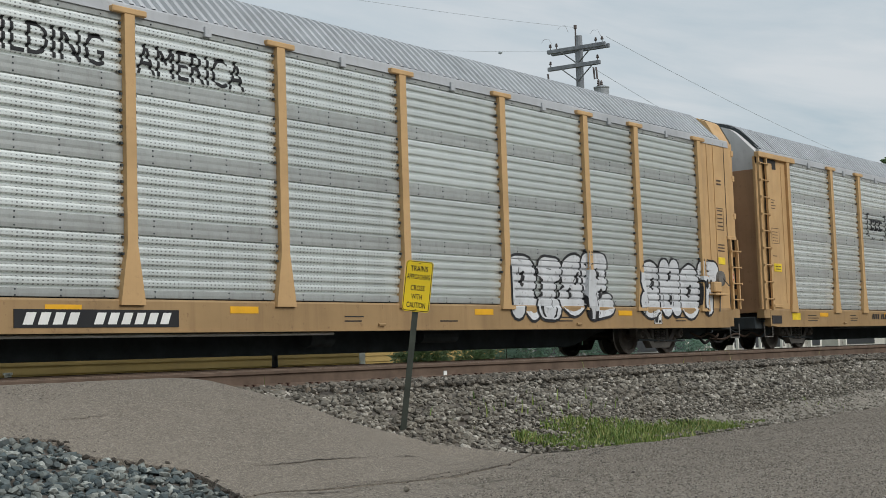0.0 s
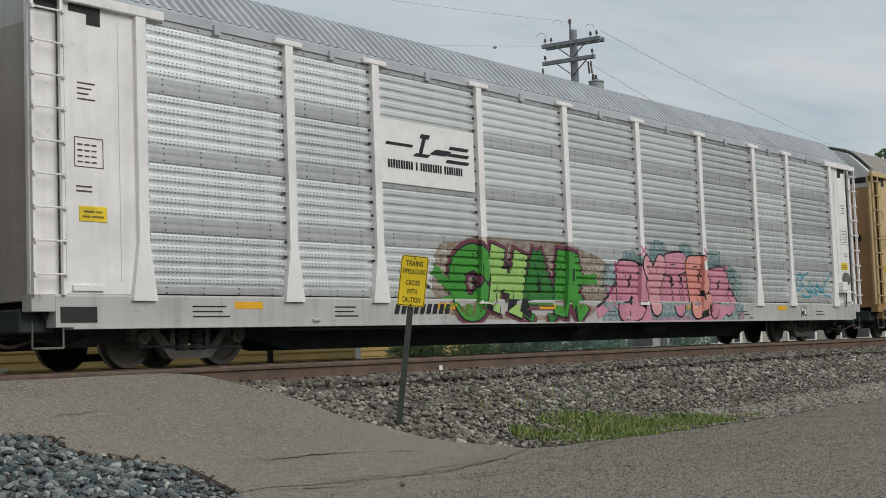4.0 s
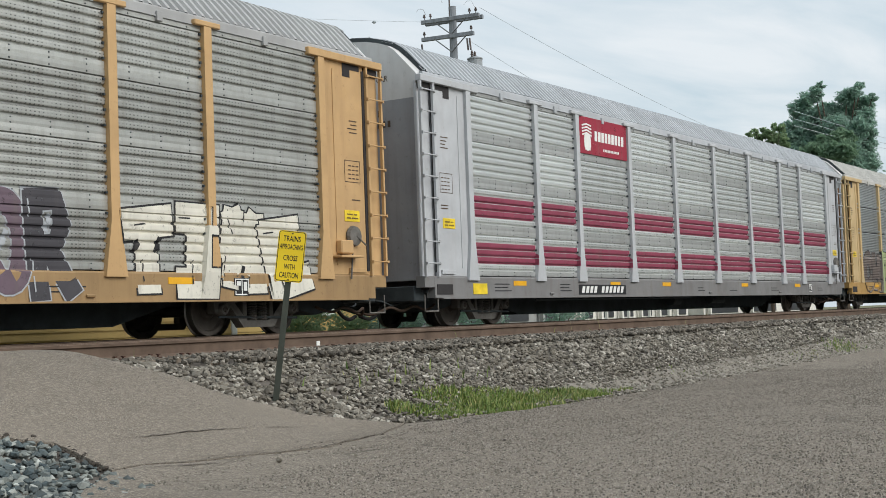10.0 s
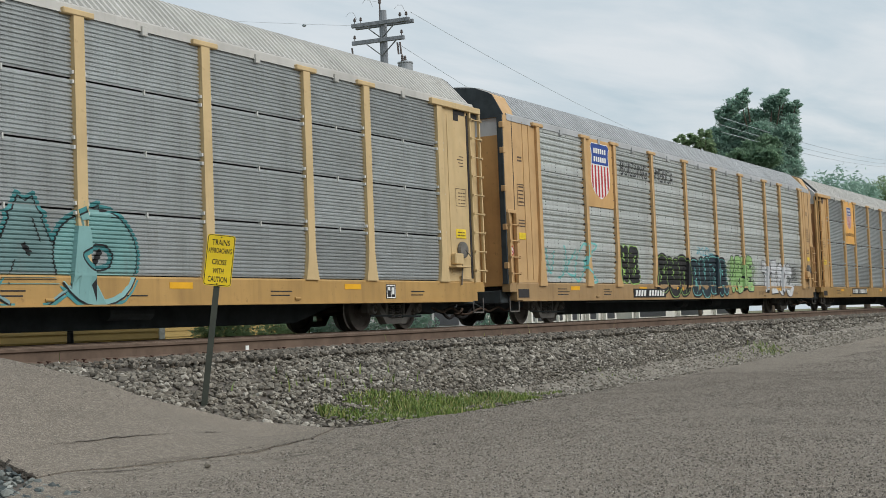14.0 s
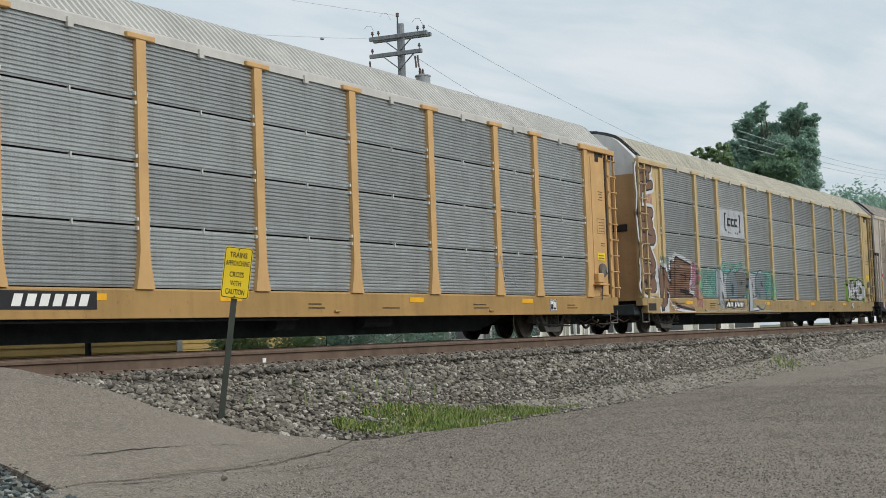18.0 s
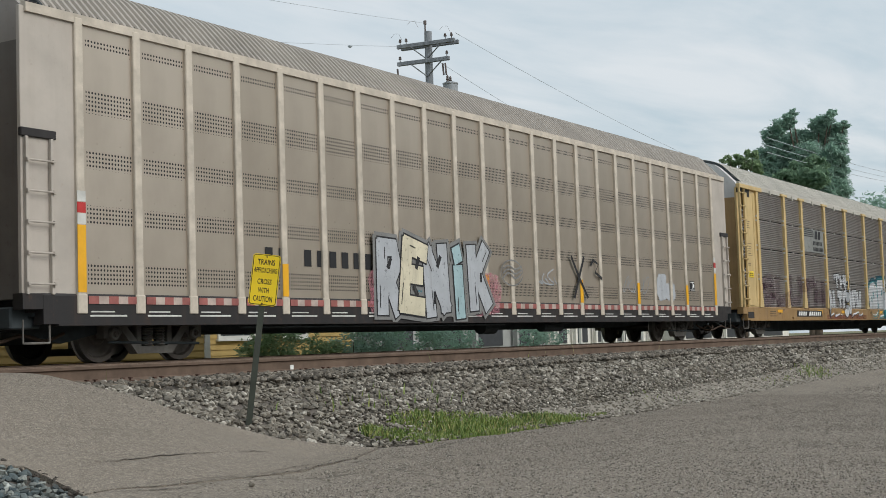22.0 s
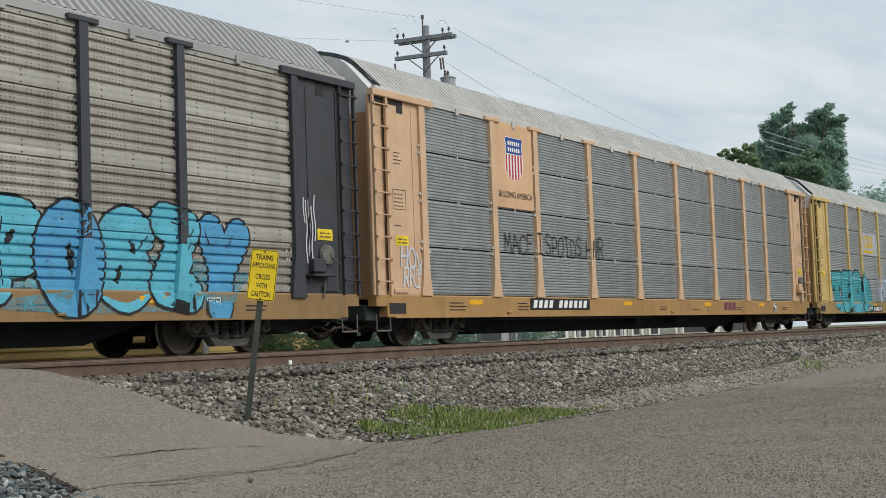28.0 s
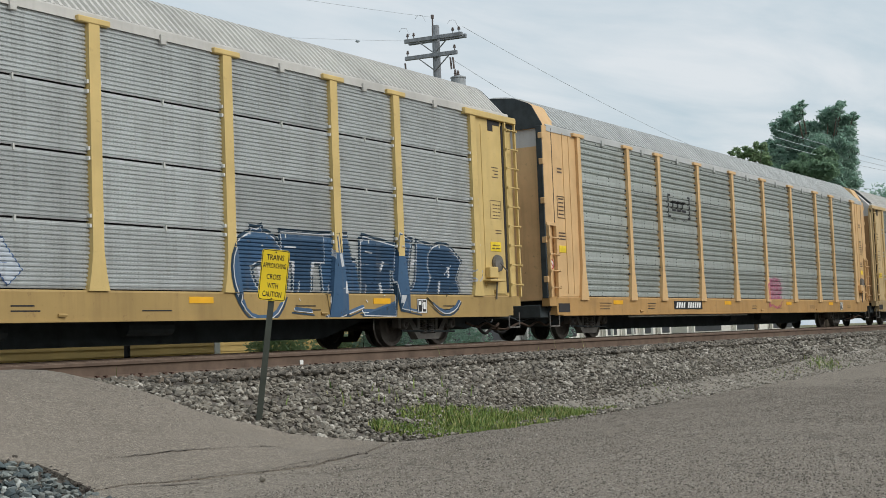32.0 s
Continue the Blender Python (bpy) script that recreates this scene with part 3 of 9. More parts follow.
def blades(name, spots, rng, label, tall=0.2):
    vs, fs = [], []
    for x, y, z, h in spots:
        a, lean = rng.uniform(0, 6.28), rng.uniform(0.1, 0.6)
        dx, dy, w = math.cos(a), math.sin(a), rng.uniform(0.006, 0.012)
        b = rng.uniform(0, 6.28)
        lx, ly = lean * h * math.cos(b), lean * h * math.sin(b)
        n = len(vs)
        vs += [(x - dx * w, y - dy * w, z), (x + dx * w, y + dy * w, z), (x + dx * w * 0.7 + lx * 0.4, y + dy * w * 0.7 + ly * 0.4, z + h * 0.6),
               (x - dx * w * 0.7 + lx * 0.4, y - dy * w * 0.7 + ly * 0.4, z + h * 0.6), (x + lx, y + ly, z + h)]
        fs += [(n, n + 1, n + 2, n + 3), (n + 3, n + 2, n + 4)]
    me = bpy.data.meshes.new(name)
    me.from_pydata(vs, [], fs)
    k = Mat("grass_blade", 0.6)
    k.base(k.mix(k.ramp(k.noise(1.1), [(0.35, 0.0), (0.65, 1.0)]), k.ramp(k.island(), [(0.0, rgb(72, 98, 42)), (0.5, rgb(106, 128, 60)), (0.85, rgb(142, 146, 84)), (1.0, rgb(170, 154, 110))]),
                 k.ramp(k.island(), [(0.0, rgb(84, 110, 46)), (0.6, rgb(122, 142, 66)), (1.0, rgb(148, 152, 86))])))
    me.materials.append(k.m)
    return tagged(new(name, me), label, "grass", kind="stuff")


gr = random.Random(11)
GRASS = [(12.55, 8.85), (13.4, 9.1), (14.2, 9.15), (15.8, 8.9), (17.0, 8.62), (18.3, 8.4), (16.8, 8.14), (15.6, 8.06), (14.3, 8.1), (12.9, 8.42)]
spots = []
while len(spots) < 9500:
    x, y = gr.uniform(12.3, 19.2), gr.uniform(7.95, 9.25)
    d = noise.noise((x * 1.3, y * 2.5, 2))
    if inside(x + 0.25 * noise.noise((x * 3, y * 3, 5)), y + 0.1 * noise.noise((x * 3, y * 3, 9)), GRASS) and d > -0.28:
        spots.append((x, y, height(x, y) - 0.03, gr.uniform(0.035, 0.115) * (0.9 + 0.8 * max(0, d))))
blades("verge_grass", spots, gr, "patch of green grass between street and crushed stone")
spots = []
for cx, cy, n, r, h in ((30.5, 8.95, 260, 0.6, 0.12), (27.5, 8.8, 60, 0.5, 0.08), (13.3, 9.5, 22, 0.7, 0.10), (14.6, 9.4, 40, 0.8, 0.12), (21.0, 8.75, 30, 0.5, 0.08)):
    for _ in range(n):
        x, y = gr.gauss(cx, r), gr.gauss(cy, 0.16)
        spots.append((x, y, height(x, y) - 0.03, gr.uniform(0.3, 1) * h * 1.5))
for _ in range(420):
    x, y = gr.uniform(6, 34), gr.choice([13.6, 13.9, 18.0, 18.3, 10.98]) + gr.gauss(0, 0.12)
    c = noise.noise((x * 0.9, 0, y))
    if c > 0.05:
        spots.append((x, y, bed(x, y) - 0.02, gr.uniform(0.1, 0.34)))
blades("weeds", spots, gr, "sparse weeds growing among the crushed stone")

# ---------------------------------------------------------------- warning sign on its leaning post


def text_mesh(body, size, width=None, offset=0.0, align="CENTER", shear=0.0, spacing=1.0):
    cu = bpy.data.curves.new("writing", "FONT")
    cu.body, cu.size, cu.offset, cu.align_x, cu.align_y, cu.shear = body, size, offset, align, "CENTER", shear
    cu.space_character = spacing
    cu.resolution_u = 3
    ob = bpy.data.objects.new("writing", cu)
    me = bpy.data.meshes.new_from_object(ob)
    bpy.data.objects.remove(ob)
    bpy.data.curves.remove(cu)
    if width:
        xs = [v.co.x for v in me.vertices]
        s = width / (max(xs) - min(xs))
        for v in me.vertices:
            v.co.x *= s
    return me


def warning_sign():
    yellow = paint("sign_yellow", rgb(232, 200, 40), (150, 120, 40), 0.15, 0.4, False)
    black = plain("sign_black", rgb(28, 28, 26), 0.5)
    green = plain("post_green", rgb(62, 66, 58), 0.5, vary=0.3)
    # upright in its own space, then leaned and turned
    m = pose(11.11, 9.28, -0.68, 0, 0, -52) @ pose(0, 0, 0, 0, 7.6, 0)
    s = empty("warning_sign", m, "yellow warning sign with black words on a leaning green steel post", "sign")
    bm = bmesh.new()
    prism_pts = [(-0.032, -0.014), (-0.032, 0.014), (-0.016, 0.014), (-0.016, -0.010), (0.016, -0.010), (0.016, 0.014), (0.032, 0.014), (0.032, -0.014)]
    lo = [bm.verts.new((x, y + 0.02, -0.3)) for x, y in prism_pts]
    hi = [bm.verts.new((x, y + 0.02, 1.72)) for x, y in prism_pts]
    for k in range(8):
        bm.faces.new((lo[k], lo[(k + 1) % 8], hi[(k + 1) % 8], hi[k]))
    bm.faces.new(lo[::-1]), bm.faces.new(hi)
    bmesh.ops.recalc_face_normals(bm, faces=bm.faces)
    part("post", bm, green, s, "dark green channel post")

    def rounded(w, h, r, y0, y1):
        pts = []
        for cx, cz, a0 in ((w - r, h - r, 0), (-w + r, h - r, 90), (-w + r, -h + r, 180), (w - r, -h + r, 270)):
            for k in range(6):
                a = radians(a0 + 18 * k)
                pts.append((cx + r * math.cos(a), cz + r * math.sin(a)))
        bm = bmesh.new()
        prism(bm, pts, y0, y1)
        bmesh.ops.recalc_face_normals(bm, faces=bm.faces)
        return bm

    W, H, ZC = 0.147, 0.272, 1.545
    part("plate", rounded(W, H, 0.035, -0.004, 0.0), yellow, s, at=(0, -0.006, ZC))
    outer = rounded(W - 0.006, H - 0.006, 0.03, -0.0005, 0.0)
    part("border", outer, black, s, "black border line", at=(0, -0.0105, ZC))
    part("face", rounded(W - 0.013, H - 0.013, 0.024, -0.0008, 0.0), yellow, s, at=(0, -0.0115, ZC))
    for body, w, size, z in (("TRAINS", 0.185, 0.082, 0.185), ("APPROACHING", 0.245, 0.076, 0.098), ("CROSS", 0.150, 0.078, -0.022), ("WITH", 0.115, 0.078, -0.115), ("CAUTION", 0.200, 0.082, -0.205)):
        me = text_mesh(body, size, w, 0.0015)
        me.materials.append(black)
        part("word", me, None, s, at=pose(0, -0.0128, ZC + z, 90, 0, 0))
    for z in (0.245, -0.25):
        bm = bmesh.new()
        rod(bm, (0, -0.02, z), (0, 0.0, z), 0.008, 8)
        part("bolt", bm, black, s, at=(0, 0.0, ZC))


warning_sign()

# ---------------------------------------------------------------- utility pole and wires


def utility_pole():
    wood = Mat("pole_wood", 0.9)
    wood.base(wood.ramp(wood.noise((8.0, 8.0, 0.4), 5.0), [(0.3, rgb(116, 120, 124)), (0.7, rgb(150, 154, 158))]))
    wood = wood.m
    grey = plain("transformer_grey", rgb(150, 154, 156), 0.5)
    china = plain("insulator", rgb(96, 86, 82), 0.3)
    steel = plain("pole_steel", rgb(120, 122, 122), 0.5, 0.4)
    p = empty("utility_pole", pose(40.25, 25.0, -0.4, 0, 0, 7), "grey weathered wooden utility pole with two cross-arms and a transformer", "utility pole")
    bm = bmesh.new()
    rod(bm, (0, 0, -0.5), (0, 0, 11.6), 0.17, 12, 0.135)
    part("pole", bm, wood, p)
    for z, y0, y1 in ((11.14, -1.1, 1.15), (10.52, -0.88, 1.15)):
        arms = []
        for x in (-0.17, 0.17) if z > 11 else (-0.17,):
            bm = bmesh.new()
            box(bm, x - 0.06, x + 0.06, y0, y1, z - 0.07, z + 0.07, 0.01)
            arms.append(part("cross_arm", bm, wood, p))
        for q in (-1, 1):
            bm = bmesh.new()
            rod(bm, (-0.23, q * 0.62, z - 0.05), (-0.16, 0, z - 0.56), 0.022, 6)
            part("brace", bm, steel, arms[0])
        for y in ((y0 + 0.12), y0 + 0.36, y1 - 0.36, y1 - 0.12) if z > 11 else (y0 + 0.1, y1 - 0.1):
            bm = bmesh.new()
            lathe(bm, [(0.015, 0.0), (0.015, 0.10), (0.05, 0.11), (0.055, 0.15), (0.03, 0.17), (0.045, 0.19), (0.02, 0.23)], 10, axis="z")
            part("insulator", bm, china, arms[0], at=(-0.17, y, z + 0.05))
    for y, z in ((0.95, 11.62), (-0.95, 11.66), (0.3, 12.0)):
        bm = bmesh.new()
        loop = [(-0.17, y, z - 0.25), (-0.17, y + 0.12, z), (-0.17, y + 0.3, z + 0.02), (-0.17, y + 0.42, z - 0.1)]
        for a, b in zip(loop, loop[1:]):
            rod(bm, a, b, 0.005, 5)
        part("jumper_wire", bm, china, p, "thin loop of wire")
    bm = bmesh.new()
    rod(bm, (-0.1, 0.06, 11.2), (-0.1, 0.06, 11.85), 0.028, 6)
    rod(bm, (-0.1, 0.06, 11.85), (-0.1, 0.06, 11.98), 0.06, 8)
    part("ridge_pin", bm, china, p)
    bm = bmesh.new()
    lathe(bm, [(0.1, 0.0), (0.24, 0.02), (0.26, 0.05), (0.26, 0.78), (0.28, 0.80), (0.28, 0.84), (0.1, 0.90)], 18, axis="z")
    can = part("transformer", bm, grey, p, "grey steel transformer can", at=(0.1, -0.76, 8.84))
    for a in (-0.12, 0.12):
        bm = bmesh.new()
        lathe(bm, [(0.03, 0.0), (0.06, 0.03), (0.035, 0.07), (0.06, 0.11), (0.035, 0.15), (0.05, 0.19), (0.015, 0.26)], 10, axis="z")
        part("bushing", bm, china, can, at=(a, 0.05, 0.86))
    for y, z in ((1.15, 10.35), (-0.62, 10.35), (-0.72, 10.35)):
        bm = bmesh.new()
        rod(bm, (-0.2, y, z), (-0.24, y - 0.05, z - 0.42), 0.035, 8)
        part("cutout", bm, china, p)


utility_pole()


def wire(name, a, b, sag, r, label):
    """One tube that hangs between two points."""
    a, b = Vector(a), Vector(b)
    pts = [a.lerp(b, k / 24) - Vector((0, 0, sag * 4 * (k / 24) * (1 - k / 24))) for k in range(25)]
    side = (b - a).cross(Vector((0, 0, 1))).normalized()
    up_ = side.cross((b - a).normalized())
    vs = [tuple(p + (side * math.cos(1.2566 * j) + up_ * math.sin(1.2566 * j)) * r) for p in pts for j in range(5)]
    fs = [(5 * k + j, 5 * k + (j + 1) % 5, 5 * k + 5 + (j + 1) % 5, 5 * k + 5 + j) for k in range(24) for j in range(5)]
    me = bpy.data.meshes.new(name)
    me.from_pydata(vs, [], fs)
    me.materials.append(M_WIRE)
    tagged(new(name, me), label, "wire")


M_WIRE = plain("wire_grey", rgb(178, 186, 190), 0.6)
wire("power_line", (40.11, 23.78, 10.95), (96.0, 24.2, 8.2), 1.0, 0.008, "thin dark overhead power line")
wire("power_line", (40.15, 25.06, 11.5), (20.0, 25.0, 9.6), 0.12, 0.006, "thin dark overhead power line")
wire("power_line", (40.0, 26.1, 10.78), (20.0, 26.1, 8.0), 0.1, 0.006, "thin dark overhead power line")
wire("power_line", (40.4, 24.6, 10.05), (75.0, 24.6, 5.6), 0.5, 0.008, "thin dark overhead power line")
for dz in (-2.4, -0.45, 0.0, 0.5):
    wire("power_line", (84.0, 27.0, 12.1 + dz), (240.0, 44.0, 24.0 + dz), 0.8, 0.02, "distant overhead power line")
bm = bmesh.new()
lathe(bm, [(0.02, -0.08), (0.05, -0.03), (0.05, 0.03), (0.02, 0.08)], 10)
tagged(new("line_marker", mesh_of(bm, "line_marker", M_WIRE)), "small dark clamp on an overhead power line", "wire clamp").matrix_basis = pose(37.0, 26.1, 10.27)

# ---------------------------------------------------------------- trees and bushes


def leaf_mat(name, dark, light):
    k = Mat(name, 0.85, spec=0.12)
    k.base(k.mix(k.ramp(k.noise(0.5), [(0.35, 0.0), (0.65, 0.7)]), k.ramp(k.island(), [(0.0, dark), (1.0, light)]), dark))
    # light comes through the thin leaves
    through_leaf = k.t.nodes.new("ShaderNodeBsdfTranslucent")
    k.put(through_leaf, "Color", light)
    both = k.t.nodes.new("ShaderNodeMixShader")
    both.inputs[0].default_value = 0.65
    k.t.links.new(k.b.outputs[0], both.inputs[1])
    k.t.links.new(through_leaf.outputs[0], both.inputs[2])
    k.t.links.new(both.outputs[0], k.t.nodes["Material Output"].inputs[0])
    return k.m


def crown(lumps, count, size, rng):
    """Small bent leaves in clumps about many twigs, with gaps between the clumps."""
    vs, fs = [], []
    tot = sum(r[3] ** 2 for r in lumps)
    for cx, cy, cz, r in lumps:
        n = int(count * r * r / tot)
        twigs = []
        for _ in range(max(5, n // 34)):
            d = Vector((rng.gauss(0, 1), rng.gauss(0, 1), rng.gauss(0, 1))).normalized()
            twigs.append(Vector((cx, cy, cz)) + d * r * rng.uniform(0.45, 1.08))
        for _ in range(n):
            c = rng.choice(twigs) + Vector((rng.gauss(0, 1), rng.gauss(0, 1), rng.gauss(0, 0.8))) * r * 0.19
            a = Vector((rng.gauss(0, 1), rng.gauss(0, 1), rng.gauss(0, 0.6))).normalized()
            b = a.orthogonal().normalized() * size * rng.uniform(0.35, 0.6)
            a = a * size * rng.uniform(0.7, 1.3)
            k = len(vs)
            vs += [tuple(c - a), tuple(c + b), tuple(c + a), tuple(c - b)]
            fs.append((k, k + 1, k + 2, k + 3))
    me = bpy.data.meshes.new("crown")
    me.from_pydata(vs, [], fs)
    return me


def tree(x, y, z0, lumps, count, size, mat, rng, label, trunk_r=0.35):
    bark = M_BARK
    t = empty("tree", Matrix.Translation((x, y, z0)), label, "tree")
    top = max(l[2] for l in lumps)
    bm = bmesh.new()
    rod(bm, (0, 0, -0.3), (0, 0, top * 0.45), trunk_r, 10, trunk_r * 0.7)
    rod(bm, (0, 0, top * 0.45), (0.1, 0, top * 0.85), trunk_r * 0.7, 8, trunk_r * 0.2)
    part("trunk", bm, bark, t)
    for lx, ly, lz, r in lumps:
        bm = bmesh.new()
        rod(bm, (0, 0, min(lz * 0.6, top * 0.5)), (lx, ly, lz), trunk_r * 0.35, 6, trunk_r * 0.08)
        part("limb", bm, bark, t)
    me = crown(lumps, count, size, rng)
    me.materials.append(mat)
    part("crown", me, None, t)
    return t


M_BARK = plain("bark", rgb(84, 74, 64), 0.95, vary=0.35)
# distance haze is put into this leaf colour, paler and bluer
LEAF = leaf_mat("hazed_dark_leaf", rgb(136, 166, 152), rgb(164, 190, 174))
LEAF3 = leaf_mat("mid_leaf", rgb(116, 144, 122), rgb(146, 172, 142))
LEAF2 = leaf_mat("light_leaf", rgb(122, 146, 112), rgb(158, 178, 140))
tr = random.Random(21)
# big tree in two domes behind the train
LEFT_DOME = [(0.29, 2.94, 15.99, 0.74), (0.44, 2.33, 16.65, 0.66), (-1.41, 1.04, 16.78, 0.57), (-1.25, 0.74, 17.43, 0.31), (0.19, 2.25, 15.33, 0.87), (0.29, 1.05, 15.55, 0.87), (-0.58, 3.48, 14.55, 0.61), (-1.54, 3.64, 13.72, 0.66), (-0.46, 2.5, 14.02, 0.96), (-0.11, 1.29, 14.02, 1.05), (0.18, 0.09, 15.64, 0.66), (-0.79, -0.23, 14.02, 1.05)]
RIGHT_DOME = [(0.1, -0.94, 16.51, 0.66), (0.21, -1.65, 17.0, 0.52), (1.07, -1.76, 17.48, 0.31), (1.53, -1.01, 15.77, 0.83), (1.68, -1.93, 16.17, 0.61), (0.88, -2.65, 16.43, 0.31), (0.52, -2.27, 14.9, 0.66), (0.18, -2.63, 13.81, 0.48), (-0.6, -1.93, 14.02, 0.79), (-0.85, -1.13, 12.93, 1.05), (0.54, -2.17, 12.71, 0.7), (-0.71, 0.89, 12.28, 1.14), (-1.04, 2.55, 12.49, 1.05), (0.3, -2.1, 11.6, 0.95), (-0.5, -1.5, 11.2, 1.1), (0.4, 0.2, 11.1, 1.15), (0.2, 1.8, 11.2, 1.1)]
tree(104, 30.16, -0.4, LEFT_DOME + RIGHT_DOME, 70000, 0.125, LEAF, tr, "large dark green broadleaf tree with two domes", 0.4)
tree(98, 28.84, -0.4, [(0.68, 1.03, 12.46, 0.58), (0.17, -0.37, 12.75, 0.66), (0.48, -1.11, 12.67, 0.5), (-0.66, 0.01, 11.64, 0.83), (-0.81, -1.28, 11.64, 0.74), (-0.8, 1.22, 11.92, 0.58)], 9000, 0.15, LEAF3, tr, "mid green tree before the large tree", 0.2)
tree(100, 34.46, -0.4, [(-1.18, 0.75, 13.83, 0.26), (-0.18, 0.61, 14.09, 0.26), (1.13, 0.39, 14.35, 0.3), (0.62, -0.5, 14.48, 0.3), (-0.35, -1.33, 14.13, 0.35), (0.76, 0.71, 13.53, 0.52), (0.84, -0.25, 13.62, 0.6), (0.94, -1.01, 13.18, 0.6)], 3000, 0.16, LEAF2, tr, "light green tree behind the train", 0.15)
tree(131.0, 31.0, -0.4, [(0, 0, 11.0, 2.4), (-3, 0, 9.4, 2.2), (3, 0, 9.8, 2.4), (-1.5, 0, 7.4, 2.6), (2.4, 0, 6.6, 2.8)], 14000, 0.2, LEAF, tr, "dark green broadleaf tree behind the train", 0.35)
tree(146.0, 32.0, -0.4, [(0, 0, 11.8, 2.0), (-2.6, 0, 8.6, 2.2), (1.6, 0, 8.6, 2.6)], 10000, 0.2, LEAF, tr, "dark green broadleaf tree behind the train", 0.35)
tree(158.0, 32.0, -0.4, [(0, 0, 12.8, 2.4), (-2.4, 0, 10.6, 2.0), (2.6, 0, 11.0, 2.6), (0, 0, 7.6, 3.0), (5, 0, 9, 3)], 14000, 0.2, LEAF2, tr, "light green tree behind the train", 0.35)
for k, (x, y, r) in enumerate(((190, 34, 5), (214, 36, 6), (240, 33, 5), (270, 38, 6), (300, 36, 6), (330, 34, 6), (60, 45, 3.5), (66, 48, 4))):
    tree(x, y, -0.4, [(0, 0, r * 1.5, r * 0.7), (-r * 0.5, 0, r, r * 0.7), (r * 0.5, 0, r * 1.1, r * 0.7), (0, 0, r * 0.7, r * 0.7)], 5000, 0.32, LEAF, tr, "distant green tree along the railway", 0.35)


def bush(x, y, z, lumps, count, size, mat):
    b = empty("bush", Matrix.Translation((x, y, z)), "green leafy bush beside the house", "bush")
    bm = bmesh.new()
    for lx, ly, lz, r in lumps:
        rod(bm, (0, 0, -0.1), (lx, ly, lz), 0.02, 5, 0.008)
    part("stems", bm, M_BARK, b)
    me = crown(lumps, count, size, tr)
    me.materials.append(mat)
    part("leaves", me, None, b)


bush(24.9, 20.4, -0.35, [(0, 0, 0.5, 0.5), (0.6, 0, 0.7, 0.55), (-0.4, 0, 0.3, 0.35), (1.2, 0.2, 0.6, 0.5)], 2400, 0.06, LEAF2)
bush(27.6, 20.8, -0.35, [(0, 0, 0.4, 0.4), (0.7, 0, 0.35, 0.35)], 1400, 0.055, LEAF2)
bush(29.4, 20.9, -0.35, [(0, 0, 0.6, 0.55), (0.7, 0, 0.8, 0.6), (1.4, 0, 0.5, 0.5)], 2200, 0.06, LEAF)
bush(33.0, 22.0, -0.35, [(0, 0, 0.6, 0.6), (1.0, 0, 0.8, 0.7), (2.1, 0, 0.6, 0.6)], 2000, 0.07, LEAF)
bush(37.5, 23.0, -0.35, [(0, 0, 0.5, 0.5), (1.0, 0, 0.6, 0.6)], 1400, 0.07, LEAF)
bush(45.5, 24.0, -0.35, [(0, 0, 0.6, 0.6), (1.2, 0, 0.6, 0.6)], 1400, 0.07, LEAF)

